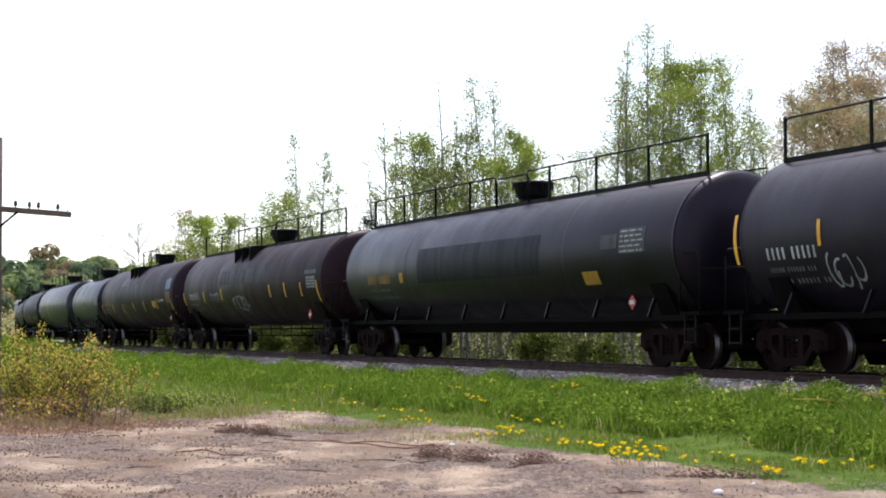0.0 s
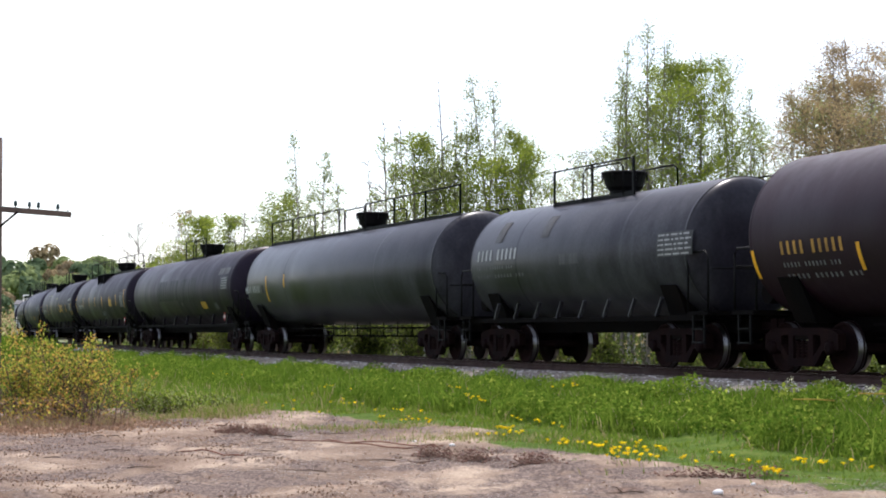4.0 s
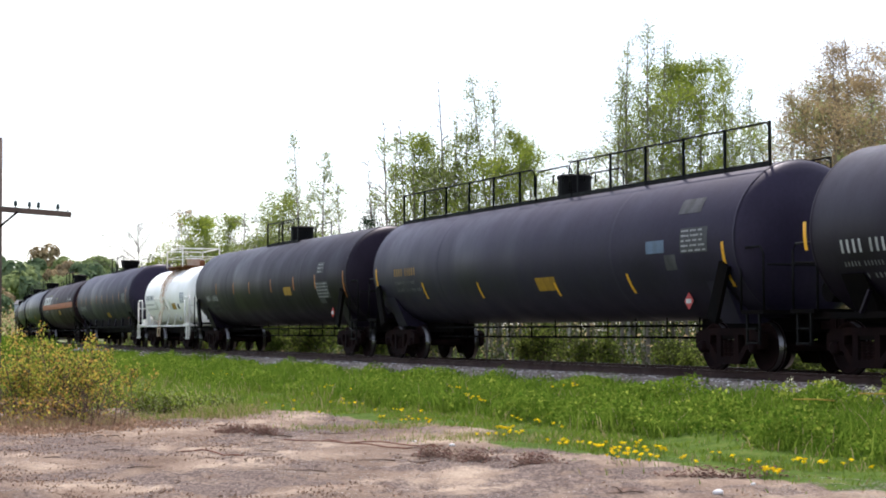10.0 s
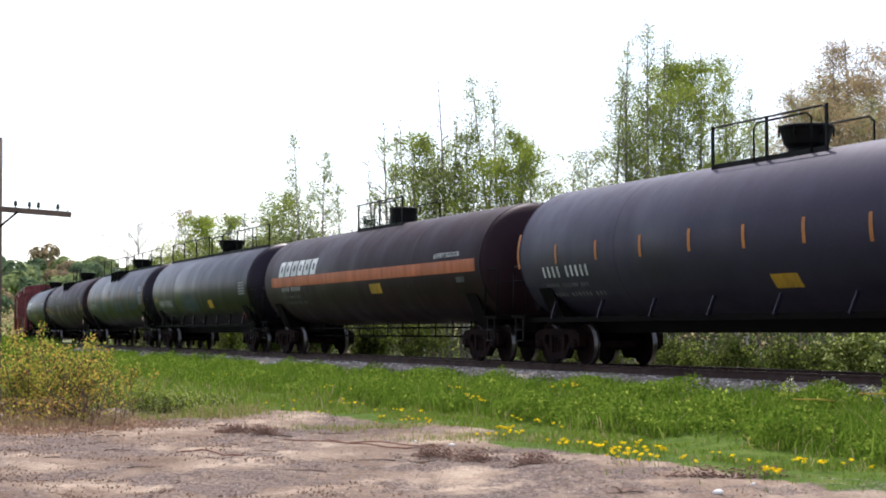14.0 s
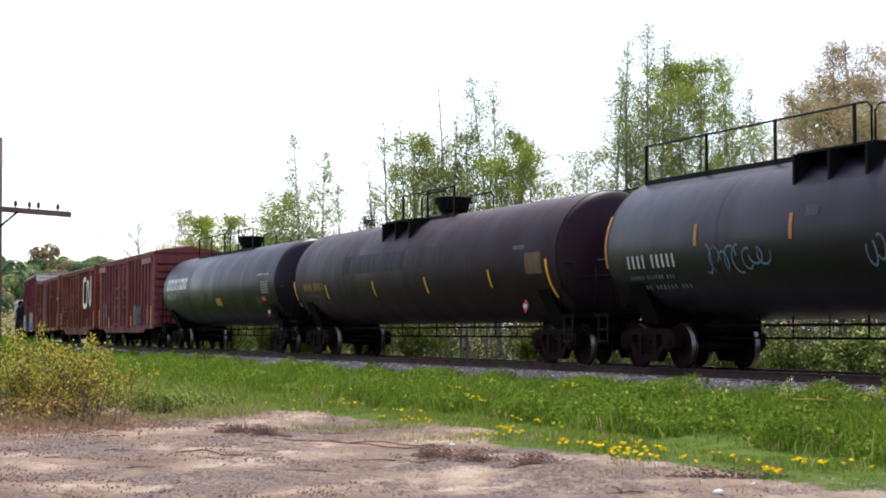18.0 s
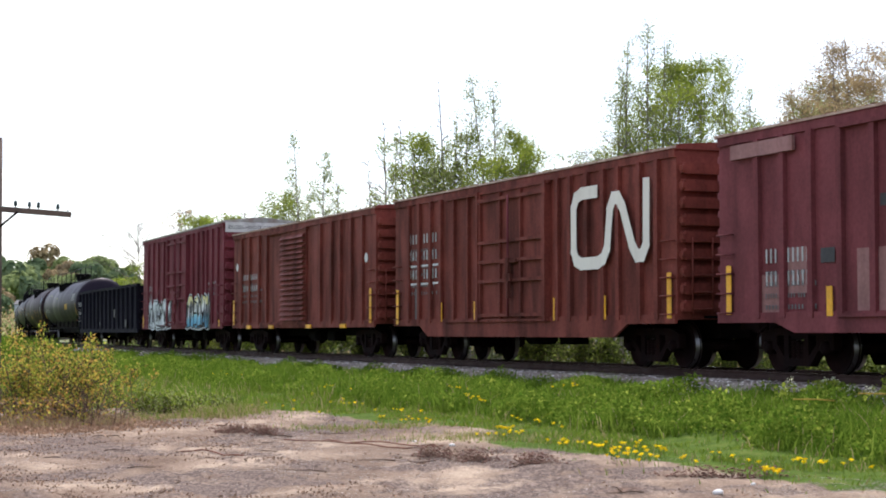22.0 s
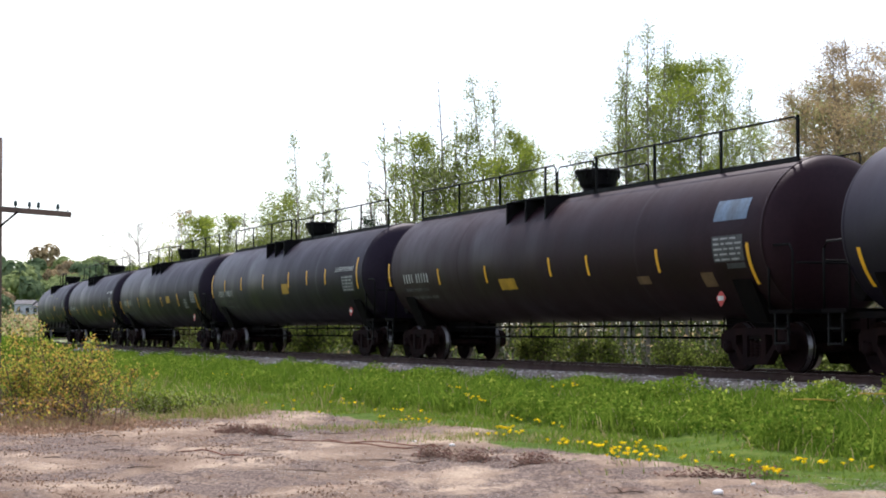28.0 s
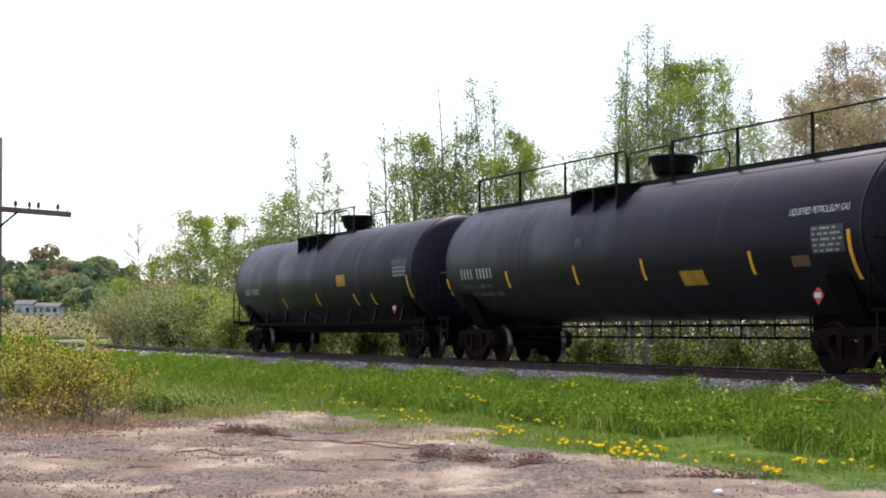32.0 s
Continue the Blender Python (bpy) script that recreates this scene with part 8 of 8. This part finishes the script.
# ---------------------------------------------------------------- pole, house, small growth
def telegraph_pole():
    pole = new("telegraph_pole")
    tagged(pole, "old wooden telegraph pole with a crossarm and glass insulators", "telegraph pole")
    x, y = -9.3, 34.0
    bm = bmesh.new()
    tube(bm, [(x + 0.3, y, -0.9), (x + 0.3, y, 2.0), (x + 0.3, y, 4.65)], 0.13, 12, radii=[0.15, 0.13, 0.115])
    part("pole", bm, POLE_WOOD, pole)
    bm = bmesh.new()
    y2 = y - 0.2
    q = [(x - 1.5, 3.35), (x + 1.85, 3.08)]
    beam(bm, q[0], q[1], 0.11, y2 - 0.06, y2 + 0.06)
    part("crossarm", bm, POLE_WOOD, pole)
    for i, dx in enumerate((-1.3, -0.9, -0.4, 0.74, 1.02, 1.2, 1.59, 1.79)):
        z = 3.33 - (dx + 1.5) * 0.0806 + 0.05
        bm = bmesh.new()
        tube(bm, [(x + dx, y2, z), (x + dx, y2, z + 0.07)], 0.014, 6)
        if i < 7:
            lathe_bm = [(0.06, 0.03), (0.08, 0.045), (0.11, 0.03), (0.14, 0.036), (0.17, 0.015)]
            b2 = bmesh.new()
            lathe(b2, lathe_bm, 10, "z")
            bmesh.ops.translate(b2, verts=b2.verts[:], vec=(x + dx, y2, z))
            part("insulator", b2, GLASS_INSUL, pole)
        part("pin", bm, FRAME, pole)
    bm = bmesh.new()
    beam(bm, (x + 0.05, 2.5), (x + 0.8, 3.13), 0.04, y2 - 0.08, y2 - 0.06)
    part("brace", bm, FRAME, pole)


telegraph_pole()


def house():
    h = new("house")
    tagged(h, "pale low house with a wing below the wooded hill", "house")
    d, gx, z0 = 392.0, -99.2, 4.7
    for x0, x1, hh, rf in ((gx, gx + 4.0, 2.6, 1.0), (gx + 4.0, gx + 10.1, 2.1, 0.9)):
        bm = bmesh.new()
        block(bm, x0, x1, d, d + 7, z0 - 2.5, z0 + hh)
        part("wall", bm, HOUSE_WALL, h)
        bm = bmesh.new()
        a = [(x0 - 0.3, d - 0.4, z0 + hh), (x1 + 0.3, d - 0.4, z0 + hh), (x1 + 0.3, d + 7.4, z0 + hh), (x0 - 0.3, d + 7.4, z0 + hh), (x0 - 0.3, d + 3.5, z0 + hh + rf), (x1 + 0.3, d + 3.5, z0 + hh + rf)]
        v = [bm.verts.new(p) for p in a]
        for f in ((0, 1, 5, 4), (2, 3, 4, 5), (0, 4, 3), (1, 2, 5), (0, 3, 2, 1)):
            bm.faces.new([v[i] for i in f])
        part("roof", bm, HOUSE_ROOF, h)
        n = 2 if x1 - x0 < 6 else 4
        for i in range(n):
            cx, zz = x0 + (x1 - x0) * (i + 0.5) / n, z0 + 0.6
            bm = bmesh.new()
            block(bm, cx - 0.5, cx + 0.5, d - 0.06, d + 0.02, zz, zz + 1.25)
            w = part("window", bm, HOUSE_WALL, h)
            bm = bmesh.new()
            block(bm, cx - 0.4, cx + 0.4, d - 0.08, d - 0.05, zz + 0.1, zz + 1.15)
            part("pane", bm, DARK_PANE, w)


house()


def dandelions():
    rng = random.Random(17)

    def head(bm):
        for ring, (rr, z, n) in enumerate(((0.028, 0.0, 9), (0.018, 0.006, 7))):
            for i in range(n):
                a = i * math.tau / n + ring
                c, s = math.cos(a), math.sin(a)
                bm.faces.new([bm.verts.new(p) for p in ((0.003 * c, 0.003 * s, z), (rr * 0.7 * c - 0.007 * s, rr * 0.7 * s + 0.007 * c, z + 0.008), (rr * c, rr * s, z + 0.004), (rr * 0.7 * c + 0.007 * s, rr * 0.7 * s - 0.007 * c, z + 0.008))])
        lathe(bm, [(-0.014, 0.004), (-0.004, 0.009), (0.006, 0.008)], 7, "z")

    heads = shared("flower_head", head, PETAL)
    stalks = shared("stem", lambda bm: tube(bm, [(0, 0, -0.15), (0.004, 0.002, -0.07), (0, 0, -0.008)], 0.0028, 5), GRASS_LOW)
    spots = [(-7.56, 7.99, 26, 0.22), (-8.1, 8.6, 8, 0.3), (-9.8, 8.34, 10, 0.3), (-10.15, 8.14, 16, 0.35), (-10.61, 7.68, 12, 0.35), (-12.21, 8.42, 34, 0.4), (-11.61, 7.68, 14,
             0.25), (-12.45, 8.89, 10, 0.25), (-13.59, 8.55, 6, 0.15), (-13.19, 7.62, 9, 0.3), (-14.94, 8.36, 18, 0.2), (-14.19, 7.36, 12, 0.15), (-14.45, 7.2, 8, 0.25), (-14.8, 7.01,
             4, 0.2), (-4.3, 8.35, 12, 0.5), (-0.18, 6.9, 8, 0.5), (-2.9, 8.11, 6, 0.5), (-4.45, 8.01, 4, 0.3), (1.93, 4.84, 7, 0.3), (-0.7, 5.67, 8, 0.25), (-1.93, 5.87, 4, 0.2),
             (-5.03, 6.61, 4, 0.3), (-6.01, 6.63, 4, 0.4), (-1.42, 3.95, 5, 0.3), (7.09, 5.89, 6, 0.4), (2.78, 6.86, 6, 0.4), (4.22, 6.29, 4, 0.4), (0.58, 8.71, 6, 0.6), (3.42, 8.41,
             5, 0.6), (18.04, 4.7, 7, 1.2), (45.48, -4.79, 6, 1.5), (46.59, -2.13, 5, 2.0), (66.0, -5.0, 5, 2.0), (27.16, -2.52, 5, 1.0)]
    for s0, u0, n, spread in spots:
        for _ in range((n + 1) // 2 if u0 > 7 else n):
            s, u = s0 + rng.gauss(0, spread), u0 + rng.gauss(0, spread * 0.35)
            x, y = on_line(s, u)
            h = rng.uniform(0.09, 0.14) + (0.16 if u < 6.2 else 0)
            z = float(ground_z(np.array([x]), np.array([y]))[0]) + h
            d = new("dandelion", stalks)
            d.matrix_basis = pose(x, y, z, rng.uniform(-25, 10), rng.uniform(-15, 15), rng.uniform(0, 360)) @ Matrix.Scale(rng.uniform(1.0, 1.5), 4)
            tagged(d, "yellow dandelion in flower in the verge grass", "flower", "dandelions on the verge")
            part("flower_head", heads, None, d)


dandelions()


def weeds():
    """Tall white-flowered weeds at the rail, and litter on the dirt."""
    rng = random.Random(31)
    for i in range(44):
        s, u = rng.uniform(-16.0, -6.5), rng.uniform(1.6, 2.8)
        x, y = on_line(s, u)
        z = float(ground_z(np.array([x]), np.array([y]))[0])
        h = rng.uniform(0.2, 0.42) if s > -11 else rng.uniform(0.3, 0.62)
        w = new("flowering_weed")
        w.location = (x, y, z)
        tagged(w, "leafy weed with small white blossoms beside the rail", "weed", "weeds along the rail")
        bm = bmesh.new()
        lean = (rng.uniform(-0.1, 0.1), rng.uniform(-0.1, 0.1))
        tube(bm, [(0, 0, 0), (lean[0] * 0.5, lean[1] * 0.5, h * 0.5), (lean[0], lean[1], h)], 0.006, 5)
        part("stem", bm, LEAF_OLIVE, w)
        r2 = np.random.RandomState(400 + i)
        c = np.stack([r2.normal(size=120) * 0.1, r2.normal(size=120) * 0.1, r2.rand(120) * h * 0.95], 1)
        v, f = leaf_quads(c, 0.06, r2)
        part("leaves", numpy_mesh("leaves", v, f, [LEAF_BRIGHT]), None, w)
        c = np.stack([lean[0] + r2.normal(size=26) * 0.035, lean[1] + r2.normal(size=26) * 0.035, h + r2.normal(size=26) * 0.03], 1)
        v, f = leaf_quads(c, 0.03, r2)
        part("blossom", numpy_mesh("blossom", v, f, [PETAL_WHITE]), None, w)
    for i in range(26):
        y = rng.uniform(15.5, 27)
        x = y * rng.uniform(-0.26, 0.2)
        s, u = line_coords(x, y)
        if u[0] < dirt_edge(s)[0]:
            continue
        z = float(ground_z(np.array([x]), np.array([y]))[0])
        bm = bmesh.new()
        a, ln = rng.uniform(0, 6.3), rng.uniform(0.15, 0.6)
        tube(bm, [(-ln / 2, 0, 0.008), (-ln / 6, rng.uniform(-0.06, 0.06), 0.02), (ln / 5, rng.uniform(-0.06, 0.06), 0.012), (ln / 2, 0, 0.01)], 0.01, 5, radii=[0.008, 0.007, 0.005, 0.003])
        t = part("twig", bm, TWIG)
        t.matrix_basis = pose(x, y, z, 0, 0, math.degrees(a))
        tagged(t, "dead brown twig lying on the dirt", "twig", "twigs on the dirt lot")
    for x0, y0, x1, y1, sag in ((-2.3, 24.4, 0.0, 22.3, 0.25), (-1.7, 24.6, -0.1, 22.7, -0.2), (-3.4, 21.9, -2.5, 21.2, 0.2)):
        pts = []
        for i in range(9):
            f = i / 8
            x, y = x0 + (x1 - x0) * f + sag * math.sin(f * 3.1) * 0.5, y0 + (y1 - y0) * f + sag * math.sin(f * 6.0 + 0.4)
            pts.append((x, y, float(ground_z(np.array([x]), np.array([y]))[0]) + 0.02))
        bm = bmesh.new()
        tube(bm, pts, 0.009, 6)
        tagged(part("vine", bm, VINE), "long dead reddish-brown vine lying on the dirt", "vine", "vines on the dirt lot")
    for x, y, r in ((0.12, 22.56, 0.03), (2.62, 16.2, 0.04), (-3.2, 27.2, 0.025), (3.1, 17.0, 0.02), (-0.4, 24.0, 0.025)):
        bm = bmesh.new()
        bmesh.ops.create_icosphere(bm, subdivisions=2, radius=r)
        for v in bm.verts:
            v.co = Vector((v.co.x * 1.4, v.co.y, v.co.z * 0.75)) * rng.uniform(0.88, 1.1)
        st = smooth(part("stone", bm, PEBBLE_WHITE))
        st.location = (x, y, float(ground_z(np.array([x]), np.array([y]))[0]) + r * 0.5)
        tagged(st, "small white rounded stone on the dirt", "stone", "white stones on the dirt lot")
    for px, py, ln in ((5.55, 25.4, 0.62), (6.75, 24.9, 1.3)):
        bm = bmesh.new()
        tube(bm, [(-ln / 2, 0, 0), (0, 0.01, 0.01), (ln / 2, 0, 0)], 0.012, 6)
        t = part("dry_stalk", bm, DRY_STALK)
        t.matrix_basis = pose(px, py, float(ground_z(np.array([px]), np.array([py]))[0]) + 0.27, 0, 2, -3)
        tagged(t, "broken dry yellow stalk lying across the grass", "stalk")


weeds()


# ---------------------------------------------------------------- movement
def run(t):
    """Metres that the train has gone by t seconds, from its place at 16 s."""
    return 15.97 * (t - 16) - 0.00118 * (t - 16) ** 2


def motions():
    for car, mid, length in TRAIN:
        base = length / 2 - 2.2
        rows = []
        for i in range(33):
            s = mid - run(i)
            (xa, ya), (xb, yb) = on_line(s - base), on_line(s + base)
            rows.append((float(i), pose((xa + xb) / 2, (ya + yb) / 2, 0, 0, 0, math.degrees(math.atan2(ya - yb, xa - xb)))))
        walk(car, rows)
    # every wheelset rolls alike: one is keyed for each end of a truck, the others share its keys
    for sets, dx in ((FRONT_SETS, 0.89), (REAR_SETS, -0.89)):
        rows = [(i / FPS, pose(dx, 0, WHEEL_R, 0, math.degrees((run(i / FPS) - run(0)) / WHEEL_R) % 360, 0)) for i in range(32 * FPS + 1)]
        walk(sets[0], rows)
        keys = sets[0].animation_data
        for w in sets[1:]:
            w.rotation_mode = "QUATERNION"
            w.animation_data_create()
            w.animation_data.action = keys.action
            w.animation_data.action_slot = keys.action_slot


motions()
